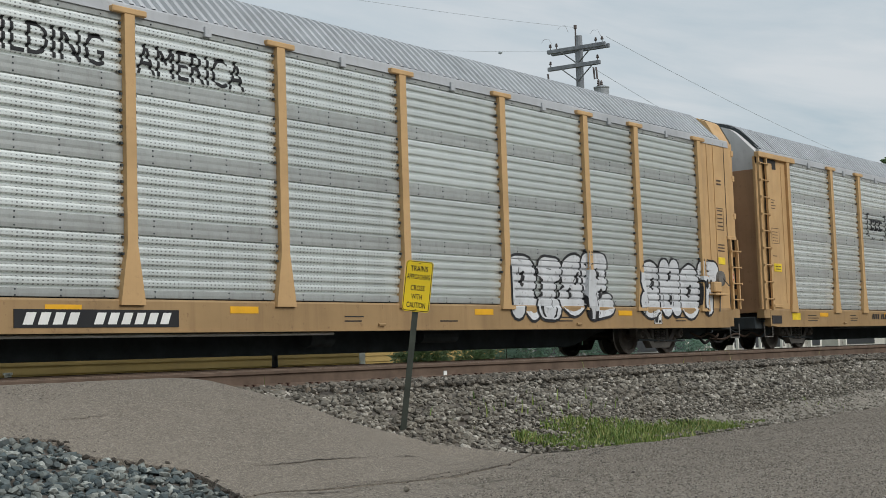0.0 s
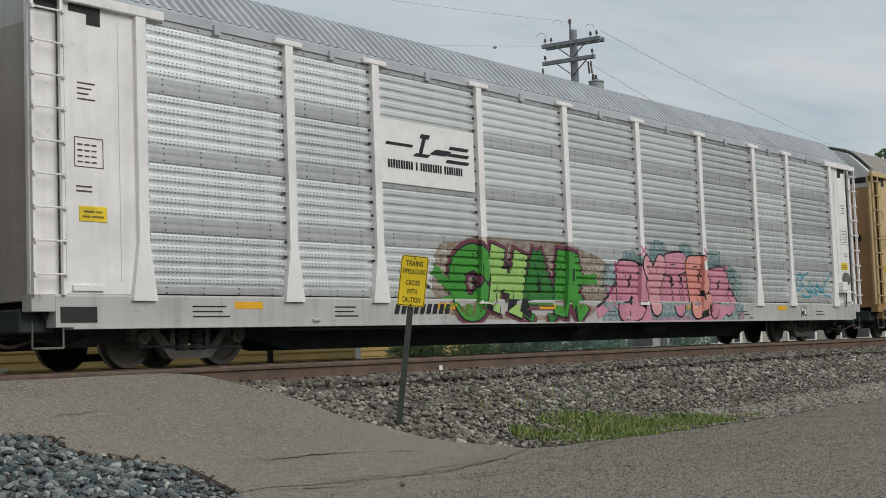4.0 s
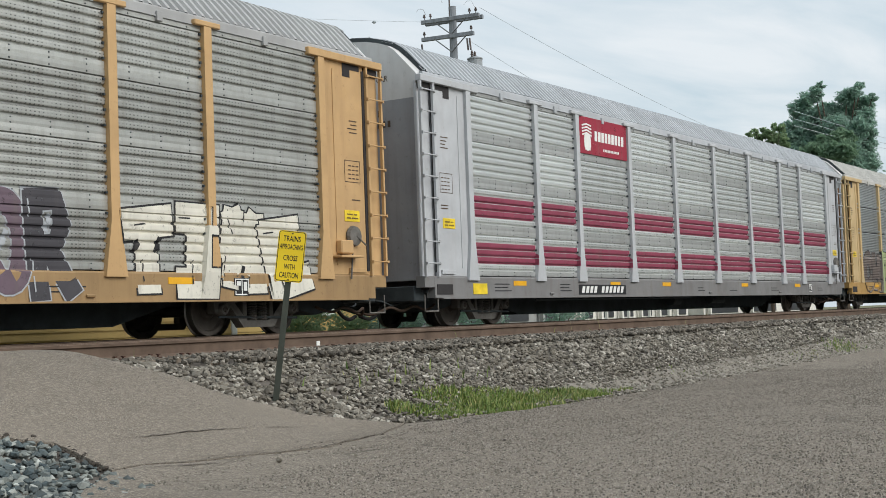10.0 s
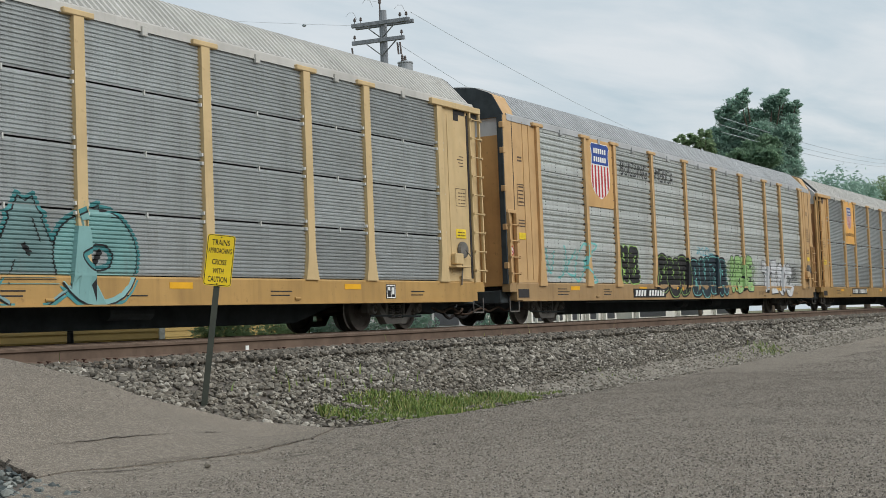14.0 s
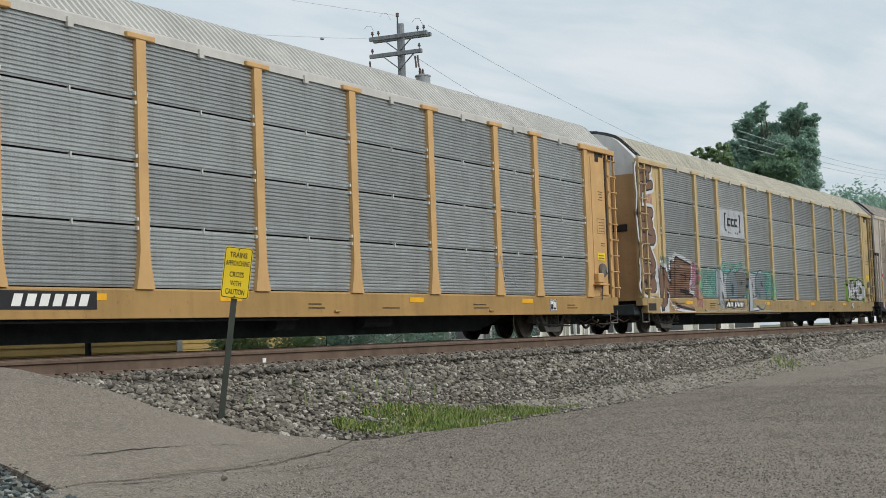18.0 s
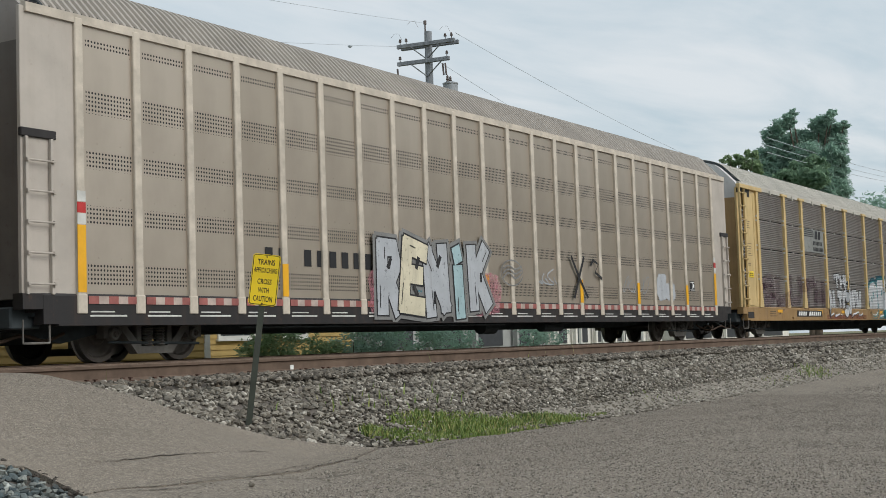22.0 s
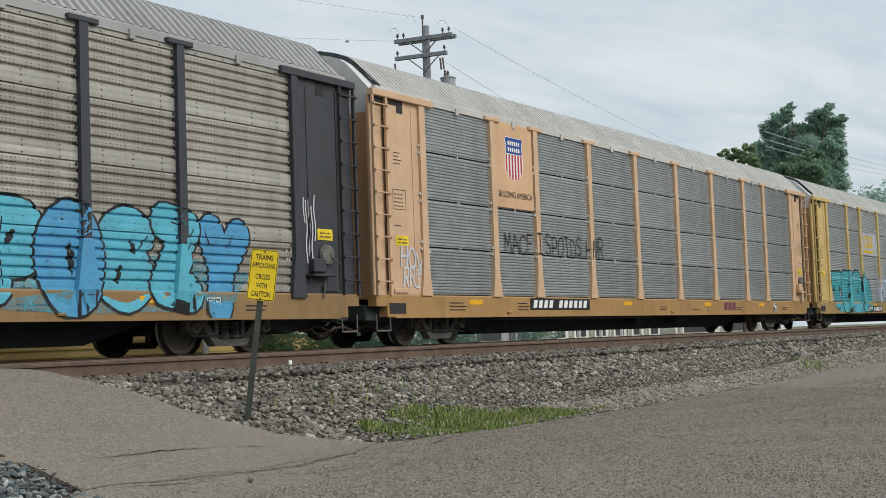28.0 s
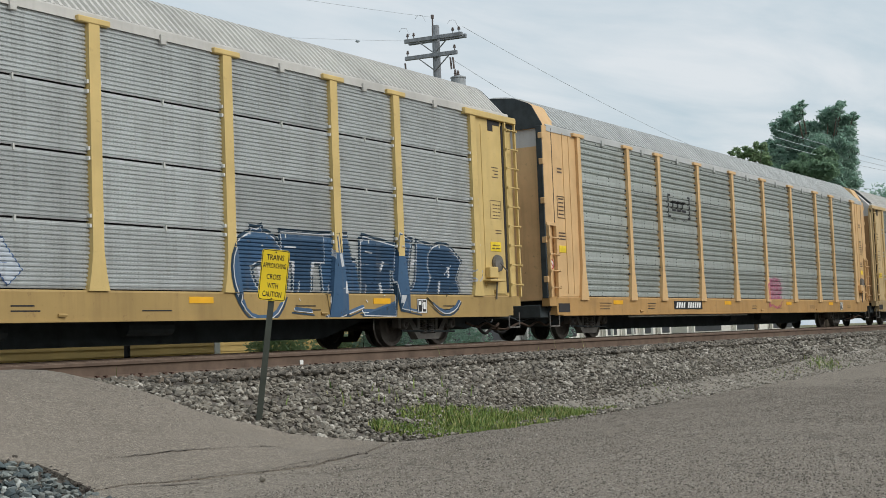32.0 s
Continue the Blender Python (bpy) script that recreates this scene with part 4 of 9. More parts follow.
# ---------------------------------------------------------------- houses behind the train


def clapboard_house(name, x0, x1, y0, y1, z0, z1, wall, trim, windows, label):
    h = empty(name, Matrix.Translation((x0, y0, z0)), label, "house")
    w, d, t = x1 - x0, y1 - y0, z1 - z0
    bm = bmesh.new()
    box(bm, 0, w, 0.03, d, 0.0, t)
    part("wall", bm, wall, h)
    bm = bmesh.new()
    box(bm, -0.01, w + 0.01, -0.01, d, -0.35, 0.10, 0.01)
    part("plinth", bm, plain("concrete_plinth", rgb(150, 146, 138), 0.9), h, "grey concrete plinth")
    bm = bmesh.new()
    prism(bm, [(-0.4, 0.0), (w + 0.4, 0.0), (w + 0.4, 0.12), (-0.4, 0.12)], -0.4, d + 0.4)
    vs = [bm.verts.new((x, d / 2, 2.0)) for x in (-0.4, w + 0.4)]
    lo = [bm.verts.new((x, y, 0.12)) for y in (-0.4, d + 0.4) for x in (-0.4, w + 0.4)]
    bm.faces.new((lo[0], lo[1], vs[1], vs[0])), bm.faces.new((lo[3], lo[2], vs[0], vs[1]))
    bm.faces.new((lo[0], vs[0], lo[2])), bm.faces.new((lo[1], lo[3], vs[1]))
    part("roof", bm, plain("shingle_roof", rgb(92, 88, 84), 0.9), h, "grey shingle roof", at=(0, 0, t))
    rows = int((t - 0.1) / 0.155)
    bm = bmesh.new()
    prof = [(0.03, 0.0), (-0.004, 0.0), (0.02, 0.158), (0.03, 0.158)]
    sweep(bm, prof, 0.0, w)
    bmesh.ops.recalc_face_normals(bm, faces=bm.faces)
    board = mesh_of(bm, "siding_board", wall)
    for k in range(rows):
        part("siding_board", board, None, h, at=(0, 0, 0.10 + 0.155 * k))
    for xa in (-0.02, w - 0.16):
        bm = bmesh.new()
        box(bm, xa, xa + 0.18, -0.03, 0.03, 0.08, t, 0.008)
        part("corner_board", bm, trim, h, "white corner board")
    glass = Mat("window_glass", 0.05, spec=0.8)
    glass.base((0.03, 0.035, 0.04, 1))
    for xa, xb, za, zb in windows:
        win = part("window", _frame(xa, xb, za, zb), trim, h, "white framed window")
        bm = bmesh.new()
        box(bm, xa + 0.05, xb - 0.05, -0.022, -0.012, za + 0.05, zb - 0.05)
        part("pane", bm, glass.m, win)
        bm = bmesh.new()
        box(bm, xa - 0.05, xb + 0.05, -0.09, 0.0, za - 0.06, za, 0.006)
        part("sill", bm, trim, win)
    return h


def _frame(xa, xb, za, zb):
    bm = bmesh.new()
    for q in ((xa, xb, za, za + 0.09), (xa, xb, zb - 0.09, zb), (xa, xa + 0.09, za + 0.09, zb - 0.09), (xb - 0.09, xb, za + 0.09, zb - 0.09), (xa + 0.09, xb - 0.09, (za + zb) / 2 - 0.03, (za + zb) / 2 + 0.03)):
        box(bm, q[0], q[1], -0.05, 0.01, q[2], q[3])
    return bm


M_SIDING = paint("yellow_siding", rgb(192, 164, 104), (150, 120, 70), 0.15, 0.6)
M_TRIM = paint("white_trim", rgb(226, 226, 220), (150, 146, 138), 0.15, 0.5)
clapboard_house("yellow_house", 9.5, 23.8, 21.0, 29.0, -0.25, 3.3, M_SIDING, M_TRIM, [(2.2, 3.3, 1.0, 2.3), (5.2, 6.4, 1.0, 2.3), (8.0, 9.2, 1.0, 2.3), (10.5, 11.8, 1.0, 2.3), (12.3, 13.7, 1.0, 2.3)], "yellow clapboard house with white trim beside the railway")
clapboard_house("yellow_house", 27.5, 34.5, 24.5, 31.0, -0.25, 3.0, M_SIDING, M_TRIM, [(0.6, 2.2, 0.7, 2.0), (3.4, 4.6, 0.7, 2.0)], "small yellow clapboard house behind the bushes")
M_WHITE = paint("white_wall", rgb(222, 220, 212), (170, 160, 148), 0.2, 0.7)
M_GREYW = paint("grey_wall", rgb(150, 152, 150), (120, 116, 108), 0.2, 0.7)


def shed(name, x0, x1, y0, y1, z1, wall, label, bays):
    s = empty(name, Matrix.Translation((x0, y0, -0.3)), label, "building")
    w, d = x1 - x0, y1 - y0
    bm = bmesh.new()
    box(bm, 0, w, 0.05, d, 0, z1)
    part("wall", bm, wall, s)
    bm = bmesh.new()
    box(bm, -0.4, w + 0.4, -0.5, d + 0.4, z1, z1 + 0.25, 0.03)
    part("roof", bm, plain("flat_roof", rgb(120, 120, 118), 0.8), s, "low grey roof")
    dark = plain("dark_opening", rgb(60, 62, 66), 0.4)
    for k in range(bays):
        xa = (k + 0.5) * w / bays - 0.45 * w / bays + 0.3
        bm = bmesh.new()
        box(bm, xa, xa + 0.7 * w / bays, -0.0, 0.06, 0.25, min(2.3, z1 - 0.4))
        part("window", bm, dark, s, "dark window")
        bm = bmesh.new()
        box(bm, xa - 0.35, xa - 0.1, -0.35, -0.1, 0, z1, 0.01)
        part("pillar", bm, wall, s)


shed("white_building", 74.0, 92.0, 38.0, 50.0, 3.4, M_WHITE, "low white building with pillars across the tracks", 6)
shed("white_building", 95.0, 122.0, 38.0, 52.0, 3.6, M_WHITE, "long low white building across the tracks", 3)
shed("grey_building", 52.0, 70.0, 36.0, 46.0, 3.0, M_GREYW, "low grey building across the tracks", 4)


def fence_post(x, y, z1, mat, label):
    bm = bmesh.new()
    box(bm, -0.06, 0.06, -0.06, 0.06, -0.2, z1, 0.01)
    tagged(new("bollard", mesh_of(bm, "bollard", mat)), label, "bollard").matrix_basis = Matrix.Translation((x, y, -0.25))


for k in range(6):
    fence_post(52.0 + 2.4 * k, 27.5, 1.1, M_WHITE, "white wooden bollard beyond the tracks")
# dark stanchion with a flared foot beyond the train
st = empty("track_stand", pose(18.5, 18.6, -0.42), "black steel stand with a flared foot beside the track", "stand")
M_BLACK = plain("black_steel", rgb(38, 38, 40), 0.6)
bm = bmesh.new()
lathe(bm, [(0.16, 0.0), (0.16, 0.05), (0.11, 0.12), (0.08, 0.32), (0.06, 0.4), (0.055, 0.95)], 14, axis="z")
part("column", bm, M_BLACK, st)
bm = bmesh.new()
box(bm, -0.22, 0.22, -0.22, 0.22, -0.3, 0.02, 0.01)
part("base_plate", bm, M_BLACK, st)
# white utility cabinet and vent pipe at the house
bm = bmesh.new()
box(bm, -0.18, 0.18, -0.12, 0.12, 0, 0.75, 0.02)
cab = tagged(new("utility_cabinet", mesh_of(bm, "utility_cabinet", M_TRIM)), "small white utility cabinet at the house wall", "cabinet")
cab.matrix_basis = Matrix.Translation((12.6, 19.6, -0.3))
bm = bmesh.new()
rod(bm, (0, 0, 0), (0, 0, 0.34), 0.06, 10)
rod(bm, (0, 0, 0.34), (0, 0, 0.38), 0.08, 10)
tagged(new("vent_pipe", mesh_of(bm, "vent_pipe", M_TRIM)), "short white capped pipe beside the cabinet", "pipe").matrix_basis = Matrix.Translation((13.15, 19.4, -0.32))

# unseen pale wall across the street behind the camera, added to bounce light
bm = bmesh.new()
box(bm, -70, 52, -12.4, -12.0, -1.1, 2.6)
tagged(new("wall_south", mesh_of(bm, "wall_south", plain("pale_wall", rgb(168, 166, 156), 0.9, vary=0.15))), "unseen pale wall added to send light back on to the train", "wall", kind="structure")
# unseen tall dark wall, added to darken reflections in the far car sides
bm = bmesh.new()
box(bm, 52.01, 260, -12.4, -12.0, -1.1, 13.0)
tagged(new("wall_east", mesh_of(bm, "wall_east", plain("plain_wall", rgb(96, 104, 92), 0.9, vary=0.25))), "unseen tall grey-green wall added to darken reflections in the far cars", "wall", kind="structure")

# ---------------------------------------------------------------- the train: car carriers of three kinds
BODY = 27.5
SIDE = 1.55
POSTS = [1.75, 4.6, 6.6, 9.45, 12.3, 15.15, 18.0, 20.85, 22.85, 25.7]
SILL_LO, SILL_HI, EAVE, PEAK = 0.56, 0.98, 4.86, 5.95
ROW = 0.955
PANEL_Z = 1.0


def galvanised(name, col, dirt, holes, amount=0.35, metal=0.38):
    """Zinc-coated sheet: spangle, dirt that runs down, rows of punched slots, and a shade of its own on every sheet."""
    k = Mat(name, 0.50, metal, 0.18)
    r = k.rand()
    tone = lambda f: (f * 1.0 * col[0], f * 1.0 * col[1], f * 0.985 * col[2], 1)
    c = k.ramp(r, [(0.0, tone(0.86)), (0.3, tone(0.96)), (0.7, tone(1.04)), (1.0, tone(1.10))])
    c = k.mix(k.ramp(k.noise((1.3, 1.0, 0.8), 5.0, 0.6), [(0.35, 0.0), (0.75, amount)]), c, dirt)
    c = k.mix(k.ramp(k.noise((9.0, 9.0, 0.5), 4.0, 0.6), [(0.5, 0.0), (0.8, amount)]), c, dirt)
    c = k.mix(k.ramp(k.noise(55.0, 2.0), [(0.35, 0.10), (0.6, 0.0)]), c, rgb(70, 72, 72))
    if holes:
        n = k.t.nodes.new("ShaderNodeSeparateXYZ")
        k.put(n, 0, k.co)
        cols = k.math("LESS_THAN", k.math("FRACT", k.math("MULTIPLY", n.outputs[0], 1 / 0.074)), 0.36)
        rows = k.math("LESS_THAN", k.math("FRACT", k.math("MULTIPLY", k.math("ADD", n.outputs[2], 0.36 * 0.0487 - 0.11 + 0.487), 1 / 0.0487)), 0.34)
        band = k.math("GREATER_THAN", k.noise((2.7, 0.0, 0.0), 1.0), 0.47)
        mask = k.math("MULTIPLY", k.math("MULTIPLY", cols, rows), k.math("ADD", k.math("MULTIPLY", band, 0.65), 0.35))
        inside_row = k.math("MULTIPLY", k.math("GREATER_THAN", n.outputs[2], 0.11), k.math("LESS_THAN", n.outputs[2], 0.845))
        c = k.mix(k.math("MULTIPLY", k.math("MULTIPLY", mask, inside_row), holes), c, rgb(52, 54, 54))
    k.base(c)
    k.roughness(k.ramp(k.noise(6.0), [(0.3, 0.32), (0.7, 0.48)]))
    return k.m


CACHE = {}
SHIFT = {}
FLANGE = {}
# how far each car stands behind its even place in the train
SLACK = (-0.42, -0.20, 0.04, 0.32, 0.42, 0.58, 0.06, 0.2, 0.02, 0.6, 0.38, 0.38, 0.3, -0.25, -0.36, -0.1, -0.1, -0.1)


def once(key, make):
    if key not in CACHE:
        CACHE[key] = make()
    return CACHE[key]


M_DARK = plain("car_underframe", rgb(60, 66, 68), 0.85, vary=0.3)
# dark of the car inside, also painted as shade into gaps between sheets
M_INNER = plain("dark_inside_and_gap_shade", rgb(52, 50, 50), 0.9)
M_TRUCK = plain("dusty_truck_iron", rgb(102, 99, 94), 0.85, vary=0.35)
M_WHEEL = plain("wheel_steel", rgb(92, 86, 80), 0.6, 0.4, 0.3)
M_TREAD = plain("wheel_tread", rgb(150, 148, 144), 0.3, 0.8, 0.1)
M_HOSE = plain("black_hose", rgb(34, 32, 32), 0.7)
M_WHITE_PAINT = plain("white_lettering", rgb(226, 226, 222), 0.6, vary=0.08)
M_BLACK_PAINT = plain("black_lettering", rgb(36, 36, 38), 0.6, vary=0.1)
M_FADED = plain("faded_lettering", rgb(88, 72, 58), 0.7)
M_BROWN_HOSE = plain("brown_hose", rgb(74, 60, 50), 0.75)
M_CLIP = plain("pale_clip", rgb(196, 196, 190), 0.6)
M_STICKER = plain("yellow_sticker", rgb(226, 196, 50), 0.5)
M_REFLECT = plain("reflector", rgb(226, 168, 40), 0.4, vary=0.1)
M_TAPE_FADED, M_TAPE_PALE = plain("faded_red_tape", rgb(150, 92, 86), 0.6, vary=0.3), plain("faded_white_tape", rgb(176, 160, 150), 0.6, vary=0.3)
M_TAPE_RED = plain("red_tape", rgb(172, 52, 50), 0.5)


def profile(kind):
    """Section of one sheet, as (height, how far it stands out)."""
    if kind == "ribbed":
        p = [(0.0, 0.020), (0.04, 0.024), (0.092, 0.023), (0.106, 0.006)]
        for k in range(5):
            z = 0.110 + 0.146 * k
            p += [(z, -0.024), (z + 0.024, -0.024), (z + 0.038, 0.014), (z + 0.055, 0.0195), (z + 0.105, 0.0205), (z + 0.128, 0.017), (z + 0.141, -0.012)]
        return p + [(0.842, -0.014), (0.846, 0.020), (0.90, 0.024), (ROW, 0.020)]
    if kind == "fine":
        p = [(0.0, 0.004), (0.02, 0.010)]
        for k in range(14):
            z = 0.024 + 0.0635 * k
            p += [(z, -0.014), (z + 0.011, -0.014), (z + 0.019, 0.013), (z + 0.045, 0.016), (z + 0.057, 0.002)]
        return p + [(0.926, 0.004), (0.928, -0.06), (ROW, -0.06)]
    return [(0.0, 0.0), (ROW, 0.0)]


def sheet_mesh(kind, width, mat):
    def make():
        bm = bmesh.new()
        pr = profile(kind)
        ring = [(-SIDE - o, z) for z, o in pr] + [(-SIDE + 0.07, ROW), (-SIDE + 0.07, 0.0)]
        sweep(bm, ring, 0.0, width)
        bmesh.ops.recalc_face_normals(bm, faces=bm.faces)
        for f in bm.faces:
            # recess and back faces are coloured dark to deepen the shade between rows
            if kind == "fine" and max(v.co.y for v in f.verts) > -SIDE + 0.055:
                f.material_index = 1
            if kind == "ribbed" and not 0.107 < f.calc_center_median().z < 0.846:
                f.material_index = 3
        if kind == "ribbed":
            n = max(2, round(width / 0.62))
            for i in range(n):
                x = (i + 0.5) * width / n
                for z in (0.012, 0.085, 0.872):
                    box(bm, x - 0.009, x + 0.009, -SIDE - 0.031, -SIDE - 0.005, z - 0.009, z + 0.009, 0, 1)
            for i in range(4):
                for x in (0.02, width - 0.05):
                    z = 0.12 + 0.22 * i
                    box(bm, x, x + 0.03, -SIDE - 0.052, -SIDE - 0.01, z, z + 0.035, 0, 1)
        else:
            x = width / 2
            box(bm, x - 0.014, x + 0.014, -SIDE - 0.028, -SIDE + 0.02, 0.885, ROW + 0.02, 0, 2)
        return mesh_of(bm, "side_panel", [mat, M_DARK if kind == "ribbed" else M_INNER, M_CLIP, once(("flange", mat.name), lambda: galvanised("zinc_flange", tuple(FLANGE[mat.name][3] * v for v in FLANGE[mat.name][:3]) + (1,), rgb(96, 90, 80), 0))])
    return once(("sheet", kind, round(width, 2), mat.name), make)


def post_mesh(kind, mat):
    def make():
        bm = bmesh.new()
        if kind == "ribbed":
            prism(bm, [(-0.085, 1.70), (-0.205, 0.90), (0.205, 0.90), (0.085, 1.70), (0.085, 4.80), (-0.085, 4.80)], -SIDE - 0.10, -SIDE + 0.04)
            box(bm, -0.29, 0.29, -SIDE - 0.112, -SIDE + 0.02, 4.79, 4.875, 0.012)
        else:
            prism(bm, [(-0.105, 1.55), (-0.15, 1.20), (-0.20, 0.97), (0.20, 0.97), (0.15, 1.20), (0.105, 1.55), (0.105, 4.80), (-0.105, 4.80)], -SIDE - 0.085, -SIDE + 0.04)
            box(bm, -0.31, 0.31, -SIDE - 0.10, -SIDE + 0.02, 4.775, 4.865, 0.012)
            for z in (1.95, 2.905, 3.86):
                for s in (-1, 1):
                    for dz in (-0.09, 0.05):
                        box(bm, s * 0.125 - 0.018, s * 0.125 + 0.018, -SIDE - 0.07, -SIDE + 0.02, z + dz, z + dz + 0.055, 0.004, 1)
        bmesh.ops.recalc_face_normals(bm, faces=bm.faces)
        return mesh_of(bm, "post", [mat, M_CLIP])
    return once(("post", kind, mat.name), make)


# half of the section of the roof: distance from the middle, height
ROOF_HALF = [(1.545, 4.93), (1.50, 4.985), (1.40, 5.085), (1.27, 5.225), (1.14, 5.36), (1.01, 5.485), (0.86, 5.585), (0.64, 5.665), (0.34, 5.735), (0.0, 5.77)]
FACET_HALF = [(1.56, 4.92), (1.54, 4.97), (1.30, 5.40), (1.22, 5.45), (0.86, 5.60), (0.0, 5.70)]


def section(half, shrink=0.0):
    """The whole section from the near side to the far side, with outward directions."""
    pts = [(-y, z) for y, z in half] + [(y, z) for y, z in half[-2::-1]]
    out = []
    for k, (y, z) in enumerate(pts):
        (ya, za), (yb, zb) = pts[max(0, k - 1)], pts[min(len(pts) - 1, k + 1)]
        l = math.hypot(yb - ya, zb - za)
        ny, nz = -(zb - za) / l, (yb - ya) / l
        out.append((y - ny * shrink, z - nz * shrink, ny, nz))
    return out


def roof_mesh(mat, fine=False, square=False):
    """Corrugated roof; its ends are cut aslant, back at the eaves, or square."""
    def make():
        period = 0.15 if fine else 0.19
        u = period / 0.19
        back, brow = (0.62, 0.62) if square else (0.40, 0.10)
        xs = [(0.0, 0.0)]
        n = int((BODY - 0.24) / period)
        for k in range(n):
            x = 0.12 + k * period
            xs += [(x, 0.0), (x + 0.06 * u, 0.0), (x + 0.082 * u, 0.05 * u), (x + 0.148 * u, 0.05 * u), (x + 0.17 * u, 0.0)]
        arc = section(ROOF_HALF)
        vs, fs = [], []
        for x, o in xs:
            for y, z, ny, nz in arc:
                cut = brow + (back - brow) * abs(y) / 1.545
                xx = min(max(x, cut), BODY - cut)
                oo = o if xx == x else 0.0
                vs.append((xx, y + oo * ny, z + oo * nz))
        m = len(arc)
        for i in range(len(xs) - 1):
            for j in range(m - 1):
                q = (i * m + j, i * m + j + 1, (i + 1) * m + j + 1, (i + 1) * m + j)
                if len({tuple(round(c, 4) for c in vs[a]) for a in q}) == 4:
                    fs.append(q)
        me = bpy.data.meshes.new("roof")
        me.from_pydata(vs, [], fs)
        me.materials.append(mat)
        return me
    return once(("roof", mat.name, fine, square), make)


def shell(half, xs, shrink=0.0, low=None):
    """A closed body with the roof's section between two places along the car; low: where its straight sides end."""
    bm = bmesh.new()
    ring = [(y, z) for y, z, _, _ in section(half, shrink)]
    if low:
        ring = [(ring[0][0], low)] + ring + [(ring[-1][0], low)]
    a = [bm.verts.new((xs[0], y, z)) for y, z in ring]
    b = [bm.verts.new((xs[1], y, z)) for y, z in ring]
    bm.faces.new(a), bm.faces.new(b[::-1])
    for k in range(len(ring)):
        j = (k + 1) % len(ring)
        bm.faces.new((a[j], a[k], b[k], b[j]))
    bmesh.ops.recalc_face_normals(bm, faces=bm.faces)
    return bm


def end_wall_meshes():
    """Lower door leaf, upper hood and the dark rim of the roof, seen on the ends."""
    def leaf(z0, z1, w, th):
        bm = bmesh.new()
        box(bm, 0.0, th, -w, w, z0, z1, 0.01)
        return bm

    def hood():
        return shell(ROOF_HALF, (0.0, 0.62), 0.055, 4.45)

    def rim():
        """A dark strip that follows the slanting end of the roof."""
        bm = bmesh.new()
        o, i = section(ROOF_HALF, -0.03), section(ROOF_HALF, 0.05)
        at = lambda y: -0.02 + 0.30 * abs(y) / 1.545
        for k in range(len(o) - 1):
            q = [(at(o[k][0]), o[k][0], o[k][1]), (at(o[k + 1][0]), o[k + 1][0], o[k + 1][1]), (at(o[k + 1][0]), i[k + 1][0], i[k + 1][1]), (at(o[k][0]), i[k][0], i[k][1])]
            a = [bm.verts.new(p) for p in q]
            b = [bm.verts.new((p[0] + 0.05, p[1], p[2])) for p in q]
            bm.faces.new(a), bm.faces.new((a[1], a[0], b[0], b[1])), bm.faces.new((a[3], a[2], b[2], b[3]))
        bmesh.ops.recalc_face_normals(bm, faces=bm.faces)
        return bm
    return leaf, hood, rim


LEAF_F, HOOD_F, RIM_F = end_wall_meshes()


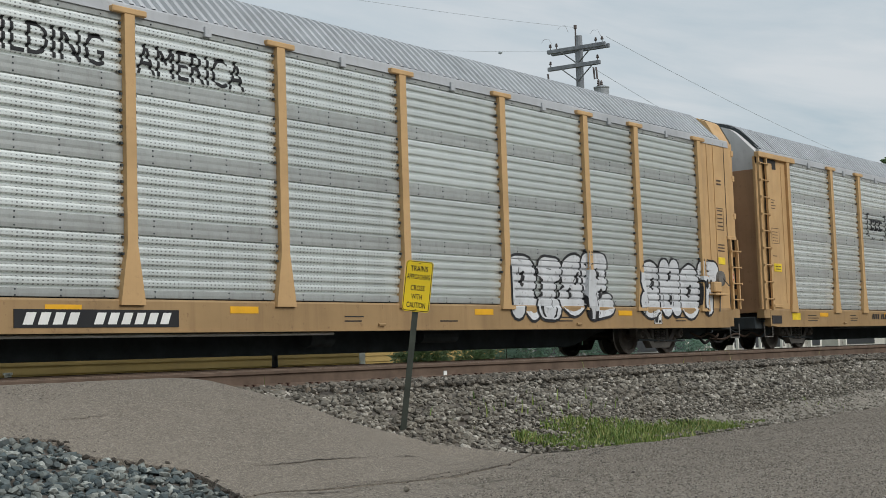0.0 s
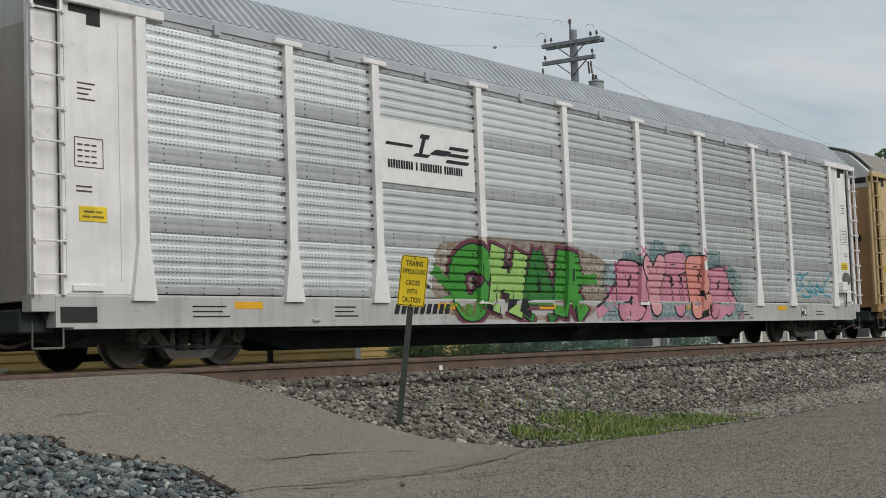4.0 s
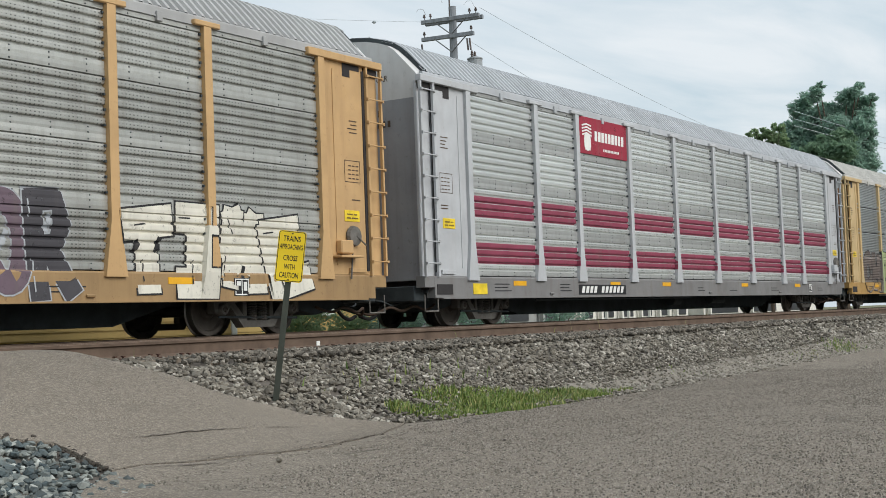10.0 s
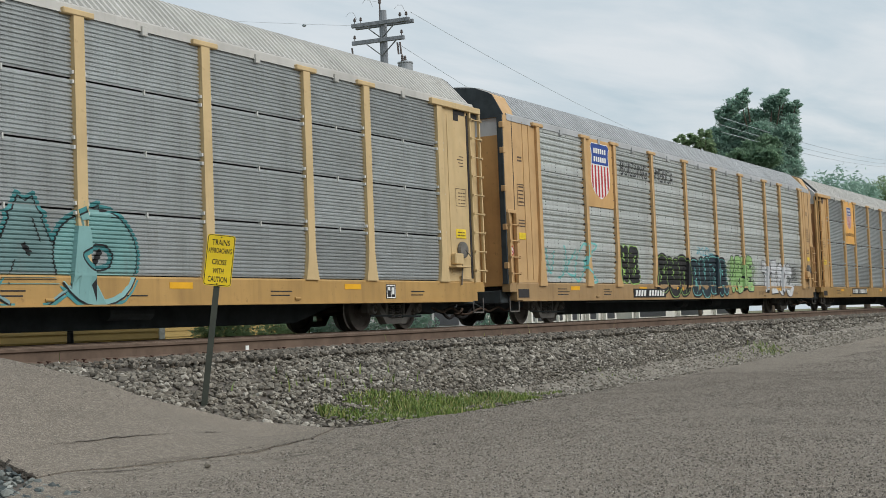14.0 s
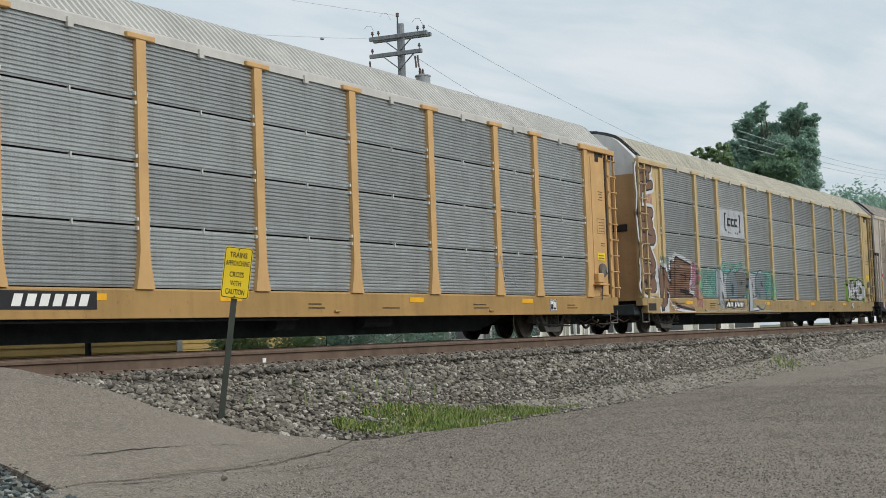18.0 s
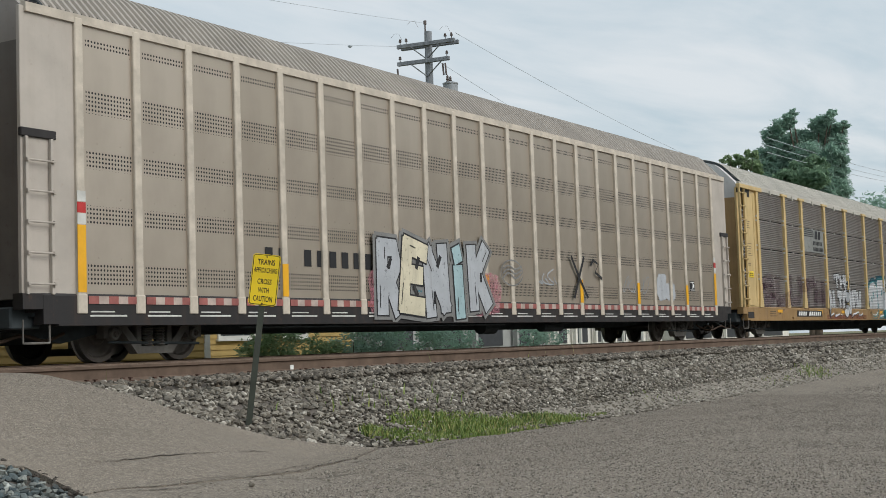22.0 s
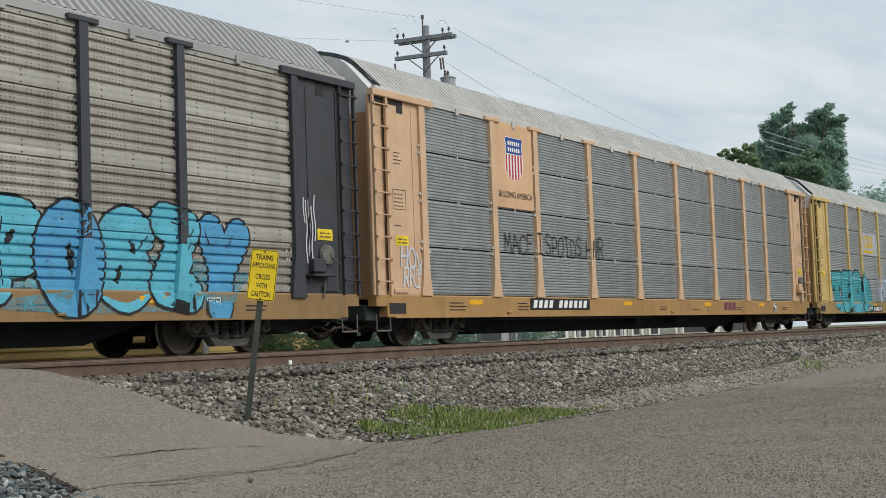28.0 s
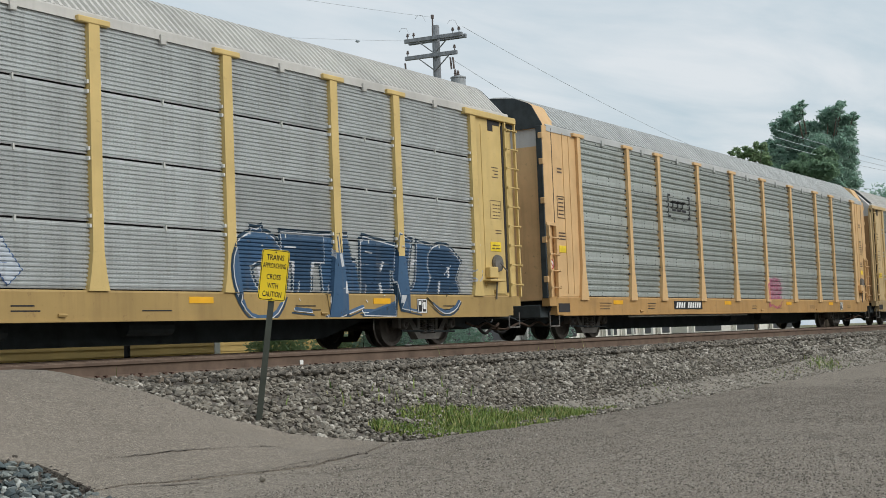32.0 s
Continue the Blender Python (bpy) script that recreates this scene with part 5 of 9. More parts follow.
def truck_template(parent):
    """A two-axle truck with cast side frames, coil springs and bearing caps."""
    bm = bmesh.new()
    box(bm, -0.22, 0.22, -1.0, 1.0, 0.34, 0.60, 0.03)
    t = part("truck", bm, M_TRUCK, parent, "dusty cast-iron truck", at=(3.0, 0, 0))
    bm = bmesh.new()
    prism(bm, [(-1.06, 0.36), (-1.06, 0.56), (-0.72, 0.70), (0.72, 0.70), (1.06, 0.56), (1.06, 0.36), (0.98, 0.36), (0.96, 0.50), (0.78, 0.52), (0.76, 0.36), (0.62, 0.52),
               (0.34, 0.56), (-0.34, 0.56), (-0.62, 0.52), (-0.76, 0.36), (-0.78, 0.52), (-0.96, 0.50), (-0.98, 0.36)], -0.075, 0.075)
    prism(bm, [(-0.76, 0.54), (-0.60, 0.54), (-0.30, 0.235), (0.30, 0.235), (0.60, 0.54), (0.76, 0.54), (0.38, 0.12), (-0.38, 0.12)], -0.085, 0.085)
    for x in (-0.33, 0.33):
        box(bm, x - 0.05, x + 0.05, -0.08, 0.08, 0.22, 0.58, 0.01)
    bmesh.ops.recalc_face_normals(bm, faces=bm.faces)
    frame_mesh = mesh_of(bm, "side_frame", M_TRUCK)
    for y in (-1.02, 1.02):
        part("side_frame", frame_mesh, None, t, at=(0, y, 0))
    bm = bmesh.new()
    lathe(bm, [(0.098 if k % 2 else 0.070, 0.235 + 0.021 * k) for k in range(15)], 14, axis="z")
    spring = mesh_of(bm, "spring", M_TRUCK)
    for x in (-0.13, 0.13):
        part("spring", spring, None, t, at=(x, -1.06, 0))
    bm = bmesh.new()
    lathe(bm, [(0.10, 0.0), (0.10, -0.10), (0.085, -0.13), (0.06, -0.135)], 16)
    cap = mesh_of(bm, "bearing_cap", M_TRUCK)
    for x in (-0.87, 0.87):
        part("bearing_cap", cap, None, t, at=(x, -1.02, 0.42))
    bm = bmesh.new()
    rod(bm, (-0.98, -1.11, 0.30), (0.98, -1.11, 0.26), 0.02, 6)
    rod(bm, (-0.4, -0.95, 0.62), (0.5, -0.95, 0.72), 0.025, 6)
    part("brake_rigging", bm, M_DARK, t)
    bm = bmesh.new()
    for s in (-1, 1):
        lathe(bm, [(0.09, s * 0.79), (0.13, s * 0.79), (0.17, s * 0.755), (0.32, s * 0.765), (0.345, s * 0.80), (0.413, s * 0.80), (0.418, s * 0.74), (0.422, s * 0.69), (0.447, s * 0.675), (0.447, s * 0.665),
                   (0.34, s * 0.665), (0.32, s * 0.70), (0.17, s * 0.70), (0.13, s * 0.66), (0.09, s * 0.66)], 36)
    rod(bm, (0, -1.05, 0), (0, 1.05, 0), 0.075, 12)
    for s in (-1, 1):
        rod(bm, (0, s * 1.04, 0), (0, s * 1.165, 0), 0.05, 10)
        for k in range(3):
            a = 2.1 * k
            rod(bm, (0.032 * math.cos(a), s * 1.15, 0.032 * math.sin(a)), (0.032 * math.cos(a), s * 1.18, 0.032 * math.sin(a)), 0.012, 6)
    bmesh.ops.recalc_face_normals(bm, faces=bm.faces)
    for f in bm.faces:
        c = f.calc_center_median()
        f.material_index = 1 if 0.41 < math.hypot(c.x, c.z) < 0.44 else 0
    ws = mesh_of(bm, "wheelset", [M_WHEEL, M_TREAD])
    for x in (-0.87, 0.87):
        w = part("wheelset", ws, None, t, "steel wheels on an axle")
        w.matrix_parent_inverse = Matrix.Translation((x, 0, 0.42))
    return t


def tube(pts, r, n=7):
    """One bent tube through points, rounded between them."""
    pts = [Vector(p) for p in bent([tuple(p) for p in pts])]
    bm = bmesh.new()
    rings = []
    for k, p in enumerate(pts):
        d = (pts[min(len(pts) - 1, k + 1)] - pts[max(0, k - 1)]).normalized()
        a = d.orthogonal().normalized() if not rings else (last - d * last.dot(d)).normalized()
        last, b = a, d.cross(a)
        rings.append([bm.verts.new(p + (a * math.cos(6.2832 * j / n) + b * math.sin(6.2832 * j / n)) * r) for j in range(n)])
    for q, s in zip(rings, rings[1:]):
        for j in range(n):
            bm.faces.new((q[j], q[(j + 1) % n], s[(j + 1) % n], s[j]))
    bm.faces.new(rings[0][::-1]), bm.faces.new(rings[-1])
    bmesh.ops.recalc_face_normals(bm, faces=bm.faces)
    return bm


TRUCK = []


def add_trucks(car):
    for x in (3.0, BODY - 3.0):
        if not TRUCK:
            TRUCK.append(truck_template(car))
        else:
            t = copy_thing(TRUCK[0], Matrix.Translation((x, 0, 0)))
            t.parent = car


def ladder_mesh(mat, rungs, z0, z1):
    def make():
        bm = bmesh.new()
        for x in (0.0, 0.44):
            box(bm, x, x + 0.05, -SIDE - 0.10, -SIDE - 0.04, z0, z1, 0.006)
        return mesh_of(bm, "ladder", mat)
    return once(("ladder", mat.name, z0, z1), make)


def rung_mesh(mat):
    def make():
        bm = bmesh.new()
        rod(bm, (0.0, -SIDE - 0.125, 0.0), (0.49, -SIDE - 0.125, 0.0), 0.014, 6)
        for x in (0.015, 0.475):
            box(bm, x - 0.02, x + 0.02, -SIDE - 0.135, -SIDE - 0.08, -0.025, 0.025)
        return mesh_of(bm, "rung", mat)
    return once(("rung", mat.name), make)


# ---- paint that lies on the ribbed sides


def skin(kind, x, z):
    """How far the side stands out from the middle line of the car at a place."""
    if kind == "smooth":
        return SIDE + 0.012
    if kind == "flat":
        return SIDE
    if z < SILL_HI:
        return SIDE + 0.055
    if x < 1.62 or x > 25.85:
        return SIDE + 0.035
    for p in POSTS:
        half = 0.095 if kind == "ribbed" else 0.115
        if z < 1.7:
            half += 0.1467 * (1.7 - z)
        if abs(x - p) < half + 0.002:
            return SIDE + (0.102 if kind == "ribbed" else 0.088)
    r = (z - PANEL_Z) % ROW
    pr = KNOTS[kind]
    return SIDE + float(np.interp(r, pr[0], pr[1]))


KNOTS = {k: tuple(zip(*profile(k))) for k in ("ribbed", "fine")}


def sliced(polys, axis, cuts):
    """Convex faces cut along lines of one direction."""
    for at in cuts:
        out = []
        for poly in polys:
            if axis is None:
                # a slanting line, below a height alone
                x0, k, top = at
                if max(p[1] for p in poly) > top + 1e-4:
                    out.append(poly)
                    continue
                ds = [p[0] - x0 - k * (top - p[1]) for p in poly]
            else:
                ds = [p[axis] - at for p in poly]
            if max(ds) <= 1e-5 or min(ds) >= -1e-5:
                out.append(poly)
                continue
            lo, hi = [], []
            for k, p in enumerate(poly):
                q, d, e = poly[(k + 1) % len(poly)], ds[k], ds[(k + 1) % len(poly)]
                if d <= 0:
                    lo.append(p)
                if d >= 0:
                    hi.append(p)
                if d * e < 0:
                    t = d / (d - e)
                    m = tuple(u + (v - u) * t for u, v in zip(p, q))
                    lo.append(m), hi.append(m)
            out += [r for r in (lo, hi) if len(r) > 2]
        polys = out
    return polys


def lay(car, kind, flat, mat, name, label="", lift=0.004):
    """Moves a flat mesh (x along the car, y up) on to the side of a car, bent over every rib and post."""
    off = SHIFT[car.name] if name.startswith("graffiti") else 0.0
    pts = [(x - off, y, z) for x, y, z in flat.vs]
    polys = [[pts[i] for i in f] for f in flat.fs]
    if not polys:
        return None
    x0, x1, z0, z1 = min(p[0] for p in pts), max(p[0] for p in pts), min(p[1] for p in pts), max(p[1] for p in pts)
    if kind in KNOTS:
        zs, xs = [SILL_HI], []
        for row in range(4):
            zs += [PANEL_Z + ROW * row + p for i, p in enumerate(KNOTS[kind][0]) if kind == "ribbed" or (i - 2) % 5 not in (1, 4)]
        for p in POSTS:
            half = 0.097 if kind == "ribbed" else 0.117
            xs += [p + s * (half + d) for s in (-1, 1) for d in (0.0, 0.012)]
        polys = sliced(polys, 1, [z for z in zs if z0 < z < z1])
        polys = sliced(polys, 0, [x for x in xs if x0 < x < x1])
        if z0 < 1.7:
            polys = sliced(polys, 1, [1.7] if z1 > 1.7 else [])
            half = 0.095 if kind == "ribbed" else 0.115
            for p in POSTS:
                if x0 - 0.3 < p < x1 + 0.3:
                    for side in (-1, 1):
                        for d in (0.0, 0.012):
                            polys = sliced(polys, None, [(p + side * (half + d), side * 0.1467, 1.7)])
    if z0 < SILL_LO and name.startswith("graffiti"):
        polys = [q for q in sliced(polys, 1, [SILL_LO]) if max(v[1] for v in q) > SILL_LO + 0.001]
    if name == "bar":
        # every bar is a part of its own
        for poly in polys:
            me = bpy.data.meshes.new(name)
            me.from_pydata([(x, -(skin(kind, x, z) + lift), z) for x, z, h in poly], [], [tuple(range(len(poly)))])
            me.materials.append(mat)
            part(name, me, None, car)
        return None
    vs, fs, seen = [], [], {}
    for poly in polys:
        f = []
        for x, z, h in poly:
            key = (round(x, 5), round(z, 5), round(h, 6))
            if key not in seen:
                seen[key] = len(vs)
                vs.append((x, -(skin(kind, x, z) + lift + h), z))
            if seen[key] not in f:
                f.append(seen[key])
        if len(f) > 2:
            fs.append(f)
    me = bpy.data.meshes.new(name)
    me.from_pydata(vs, [], fs)
    me.materials.append(mat)
    return part(name, me, None, car, label)


class Flat:
    """A flat shape, x along the car and y up, before it is laid on a side."""

    def __init__(self, vs, fs):
        self.vs, self.fs = vs, fs

    def mesh(self, name, mat):
        me = bpy.data.meshes.new(name)
        me.from_pydata(self.vs, [], self.fs)
        me.materials.append(mat)
        return me


def plate_of(x0, x1, z0, z1, slant=0.0):
    return Flat([(x0, z0, 0), (x1, z0, 0), (x1 + slant, z1, 0), (x0 + slant, z1, 0)], [(0, 1, 2, 3)])


def joined(flats):
    vs, fs = [], []
    for k, f in enumerate(flats):
        n = len(vs)
        vs += [(x, y, z + 0.0003 * (k % 8)) for x, y, z in f.vs]
        fs += [tuple(n + i for i in p) for p in f.fs]
    return Flat(vs, fs)


def bars(x0, x1, z0, z1, groups, slant=0.0, gap=0.3):
    """Bars in place of marks that stay unlettered: one for each character, groups set apart."""
    total = sum(groups) + 0.9 * (len(groups) - 1)
    w = (x1 - x0) / total
    out, x = [], x0
    for g in groups:
        for _ in range(g):
            out.append(plate_of(x, x + w * (1 - gap), z0, z1, slant))
            x += w
        x += 0.9 * w
    return joined(out)


# letters as the hand sprays them: strokes in a unit square, bent ones where four points or more follow each other
STROKES = {}
STROKES["A"] = [[(0, 0), (0.48, 1)], [(0.48, 1), (1, 0)], [(0.2, 0.36), (0.8, 0.36)]]
STROKES["B"] = [[(0.1, 0), (0.1, 1)], [(0.1, 1), (0.75, 0.95), (0.8, 0.62), (0.15, 0.52)], [(0.15, 0.52), (0.9, 0.45), (0.92, 0.05), (0.1, 0)]]
STROKES["C"] = [[(0.95, 0.82), (0.6, 1), (0.12, 0.82), (0.02, 0.45), (0.2, 0.06), (0.65, 0), (0.95, 0.2)]]
STROKES["D"] = [[(0.1, 0), (0.1, 1)], [(0.1, 1), (0.7, 0.92), (0.95, 0.5), (0.7, 0.06), (0.1, 0)]]
STROKES["E"] = [[(0.08, 0), (0.08, 1)], [(0.08, 1), (0.9, 0.96)], [(0.08, 0.52), (0.75, 0.55)], [(0.08, 0), (0.95, 0.03)]]
STROKES["G"] = [[(0.92, 0.85), (0.55, 1), (0.1, 0.8), (0.02, 0.4), (0.25, 0.03), (0.75, 0.02), (0.95, 0.4), (0.55, 0.45)]]
STROKES["H"] = [[(0.1, 0), (0.1, 1)], [(0.9, 0), (0.9, 1)], [(0.1, 0.5), (0.9, 0.52)]]
STROKES["I"] = [[(0.5, 0), (0.5, 1)], [(0.15, 1), (0.85, 1)], [(0.15, 0), (0.85, 0)]]
STROKES["K"] = [[(0.1, 0), (0.1, 1)], [(0.9, 1), (0.15, 0.45)], [(0.35, 0.6), (0.98, 0)]]
STROKES["L"] = [[(0.12, 1), (0.12, 0)], [(0.12, 0.02), (0.95, 0.06)]]
STROKES["M"] = [[(0.02, 0), (0.15, 1)], [(0.15, 1), (0.5, 0.35)], [(0.5, 0.35), (0.85, 1)], [(0.85, 1), (0.98, 0)]]
STROKES["N"] = [[(0.06, 0), (0.1, 1)], [(0.1, 1), (0.88, 0.04)], [(0.88, 0.02), (0.94, 1)]]
STROKES["O"] = [[(0.5, 1), (0.1, 0.8), (0.03, 0.4), (0.3, 0.02), (0.75, 0.05), (0.97, 0.5), (0.8, 0.9), (0.5, 1)]]
STROKES["P"] = [[(0.12, 0), (0.12, 1)], [(0.12, 1), (0.8, 1), (0.95, 0.7), (0.75, 0.45), (0.15, 0.45)]]
STROKES["R"] = [[(0.1, 0), (0.1, 1)], [(0.1, 1), (0.75, 1), (0.88, 0.72), (0.65, 0.5), (0.15, 0.48)], [(0.45, 0.48), (0.98, 0)]]
STROKES["S"] = [[(0.92, 0.86), (0.55, 1), (0.12, 0.82), (0.3, 0.56), (0.72, 0.46), (0.9, 0.2), (0.5, 0), (0.05, 0.14)]]
STROKES["T"] = [[(0.5, 0), (0.5, 1)], [(0, 0.98), (1, 1)]]
STROKES["U"] = [[(0.08, 1), (0.06, 0.4), (0.3, 0), (0.72, 0.02), (0.94, 0.4), (0.92, 1)]]
STROKES["V"] = [[(0.02, 1), (0.5, 0)], [(0.5, 0), (0.98, 1)]]
STROKES["W"] = [[(0.02, 1), (0.25, 0)], [(0.25, 0), (0.5, 0.7)], [(0.5, 0.7), (0.75, 0)], [(0.75, 0), (0.98, 1)]]
STROKES["Y"] = [[(0.02, 1), (0.5, 0.5)], [(0.98, 1), (0.5, 0.5)], [(0.5, 0.5), (0.48, 0)]]
STROKES["Z"] = [[(0.05, 1), (0.92, 0.96)], [(0.92, 0.96), (0.08, 0.04)], [(0.08, 0.04), (0.97, 0)]]
STROKES["e"] = [[(0.1, 0.42), (0.9, 0.45), (0.85, 0.72), (0.5, 0.82), (0.12, 0.6), (0.1, 0.2), (0.5, 0), (0.92, 0.12)]]
STROKES["h"] = [[(0.1, 0), (0.1, 1)], [(0.1, 0.45), (0.4, 0.66), (0.8, 0.6), (0.9, 0)]]
STROKES["i"] = [[(0.5, 0), (0.5, 0.66)], [(0.47, 0.95), (0.53, 0.96)]]
STROKES["n"] = [[(0.1, 0), (0.1, 0.75)], [(0.1, 0.5), (0.4, 0.76), (0.8, 0.68), (0.9, 0)]]
STROKES["s"] = [[(0.85, 0.66), (0.5, 0.78), (0.18, 0.6), (0.5, 0.4), (0.85, 0.22), (0.5, 0), (0.1, 0.1)]]


def bent(pts):
    """A smooth line through points."""
    if len(pts) < 4:
        return pts
    out = []
    for k in range(len(pts) - 1):
        p0, p1, p2, p3 = pts[max(0, k - 1)], pts[k], pts[k + 1], pts[min(len(pts) - 1, k + 2)]
        for j in range(4):
            t = j / 4
            out.append(tuple(0.5 * (2 * b + (c - a) * t + (2 * a - 5 * b + 4 * c - d) * t * t + (3 * b - a - 3 * c + d) * t ** 3) for a, b, c, d in zip(p0, p1, p2, p3)))
    return out + [pts[-1]]


def fat_line(pts, r, z=0.0, square=False):
    """A band with round or square ends, rising by a hair along its way."""
    vs, fs = [], []
    n = len(pts)
    sides = []
    if square:
        (xa, ya), (xb, yb) = pts[0], pts[1]
        (xc, yc), (xd, yd) = pts[-2], pts[-1]
        la, lb = math.hypot(xb - xa, yb - ya) or 1.0, math.hypot(xd - xc, yd - yc) or 1.0
        pts = [(xa - (xb - xa) * r * 0.8 / la, ya - (yb - ya) * r * 0.8 / la)] + pts[1:-1] + [(xd + (xd - xc) * r * 0.8 / lb, yd + (yd - yc) * r * 0.8 / lb)]
    for k, (x, y) in enumerate(pts):
        (xa, ya), (xb, yb) = pts[max(0, k - 1)], pts[min(n - 1, k + 1)]
        l = math.hypot(xb - xa, yb - ya) or 1.0
        sides.append((-(yb - ya) / l, (xb - xa) / l))
    for k, (x, y) in enumerate(pts):
        dx, dy = sides[k]
        vs += [(x + r * dx, y + r * dy, z + 0.00006 * k), (x - r * dx, y - r * dy, z + 0.00006 * k)]
        if k:
            fs.append((2 * k - 2, 2 * k - 1, 2 * k + 1, 2 * k))
    for k, d in ((0, 1), (n - 1, -1)) if not square else ():
        (x, y), (dx, dy) = pts[k], sides[k]
        a0 = math.atan2(d * dy, d * dx)
        c = len(vs)
        zz = z + 0.00006 * k
        for j in range(1, 6):
            a = a0 + math.pi * j / 6
            vs.append((x + r * math.cos(a), y + r * math.sin(a), zz))
        i0, i1 = (2 * k, 2 * k + 1) if d > 0 else (2 * k + 1, 2 * k)
        fs.append(tuple([i0] + list(range(c, c + 5)) + [i1]))
    return Flat(vs, fs)


# where the eyes of closed letters lie
EYES = {"A": [(0.5, 0.52)], "B": [(0.45, 0.76), (0.5, 0.25)], "D": [(0.5, 0.5)], "O": [(0.5, 0.5)], "P": [(0.5, 0.73)], "R": [(0.48, 0.74)], "e": [(0.5, 0.6)], "E": [(0.62, 0.28), (0.62, 0.75)], "S": [(0.7, 0.68), (0.3, 0.28)],
        "H": [(0.5, 0.82), (0.5, 0.18)], "G": [(0.55, 0.66)], "U": [(0.5, 0.75)], "C": [(0.65, 0.5)], "M": [(0.5, 0.12)], "N": [(0.3, 0.2), (0.7, 0.82)], "K": [(0.62, 0.5)], "W": [(0.5, 0.86)], "T": [(0.18, 0.6), (0.82, 0.6)]}


def throw_up(car, kind, word, x0, x1, z0, z1, fills, line, rng, fat=0.035, edge=0.05, label="", tilt=7, wave=0.06, glow=None, square=False, seam=True, arch=0.0):
    """Spray-painted letters, each leaned and stretched to fill its share of the width and crowding its neighbours, with a heavy outline.
    square: cut ends and straight limbs; arch: how much the middle letters stand taller."""
    n = len(word)
    w = (x1 - x0) / n
    for i, ch in enumerate(word):
        turn = radians(rng.uniform(-tilt, tilt))
        hh = (z1 - z0) * rng.uniform(0.90, 1.08) * (1 - arch * ((2 * i + 1) / n - 1) ** 2)
        ww = w * rng.uniform(0.92, 1.12)
        cx, cz = x0 + (i + 0.5) * w, (z0 + z1) / 2 - arch * ((2 * i + 1) / n - 1) ** 2 * (z1 - z0) / 2 + rng.uniform(-wave, wave) * (z1 - z0)
        r = (0.105 + 1.3 * fat) * min(1.25 * w, hh)
        e = 0.62 * edge
        sx, sy = max(0.30 * w, 1.16 * ww - 2 * r), hh - 2 * r
        lean, flare = rng.uniform(-0.12, 0.12), rng.uniform(-0.16, 0.16)
        spot = lambda u, v: ((u - 0.5) * (1 + flare * (v - 0.5)) * sx + lean * (v - 0.5) * sx, (v - 0.5) * sy)
        turned = lambda px, py: (cx + px * math.cos(turn) - py * math.sin(turn), cz + px * math.sin(turn) + py * math.cos(turn))
        lines = []
        for pts in STROKES[ch]:
            way = pts if square and len(pts) < 7 else bent(pts)
            lines.append([turned(*spot(u, v)) for u, v in way])
        up_ = 0.007 * (i % 2)

        def layer(rad, dx=0.0, dz=0.0):
            return joined([fat_line([(x + dx, y + dz) for x, y in q], rad, 0.0004 * k, square) for k, q in enumerate(lines)])
        if glow:
            lay(car, kind, layer(r + 2.6 * e + 0.02), glow, "graffiti", "spray-painted rim of colour", 0.003)
        lay(car, kind, layer(r + e), line, "graffiti_letter", label or "spray-painted outline of a letter", 0.0055 + up_)
        lay(car, kind, layer(r), fills[i % len(fills)], "graffiti_letter", "spray-painted filled letter", 0.0085 + up_)
        # eyes and seams drawn with the outline's paint
        marks = []
        for u, v in EYES.get(ch, []):
            px, py = turned(*spot(u, v))
            a, b = rng.uniform(0.02, 0.035) + 0.5 * e, rng.uniform(0.05, 0.10)
            k = rng.uniform(-0.05, 0.05)
            marks.append(fat_line([(px - k, py - b), (px + k, py + b)], a, 0.001, square))
        if seam and r > 0.1:
            for q in lines[:2]:
                (xa, ya), (xb, yb) = q[0], q[-1]
                xm, ym = xa + (xb - xa) * 0.35, ya + (yb - ya) * 0.35
                d = rng.choice((-1, 1)) * 0.5 * r
                marks.append(fat_line([(xa + d, ya), (xm + d * 0.8, ym)], 0.012, 0.0012))
        if marks:
            lay(car, kind, joined(marks), line, "graffiti", "", 0.0105 + up_)


def blob(x0, x1, z0, z1, seed, rough=0.25, n=60):
    cx, cz, a, b = (x0 + x1) / 2, (z0 + z1) / 2, (x1 - x0) / 2, (z1 - z0) / 2
    vs = []
    for k in range(n):
        t = 2 * math.pi * k / n
        r = 1 + rough * noise.noise((2.2 * math.cos(t), 2.2 * math.sin(t), seed))
        c, s = math.cos(t), math.sin(t)
        vs.append((cx + a * r * math.copysign(abs(c) ** 0.6, c), cz + b * r * math.copysign(abs(s) ** 0.6, s), 0))
    return Flat(vs + [(cx, cz, 0)], [(k, (k + 1) % n, n) for k in range(n)])


def stroke(points, w):
    """A band of paint along a line."""
    vs, fs = [], []
    for k, (x, z) in enumerate(points):
        xa, za = points[max(0, k - 1)]
        xb, zb = points[min(len(points) - 1, k + 1)]
        d = Vector((zb - za, xa - xb)).normalized() * w / 2
        vs += [(x + d.x, z + d.y, 0), (x - d.x, z - d.y, 0)]
        if k:
            fs.append((2 * k - 2, 2 * k - 1, 2 * k + 1, 2 * k))
    return Flat(vs, fs)


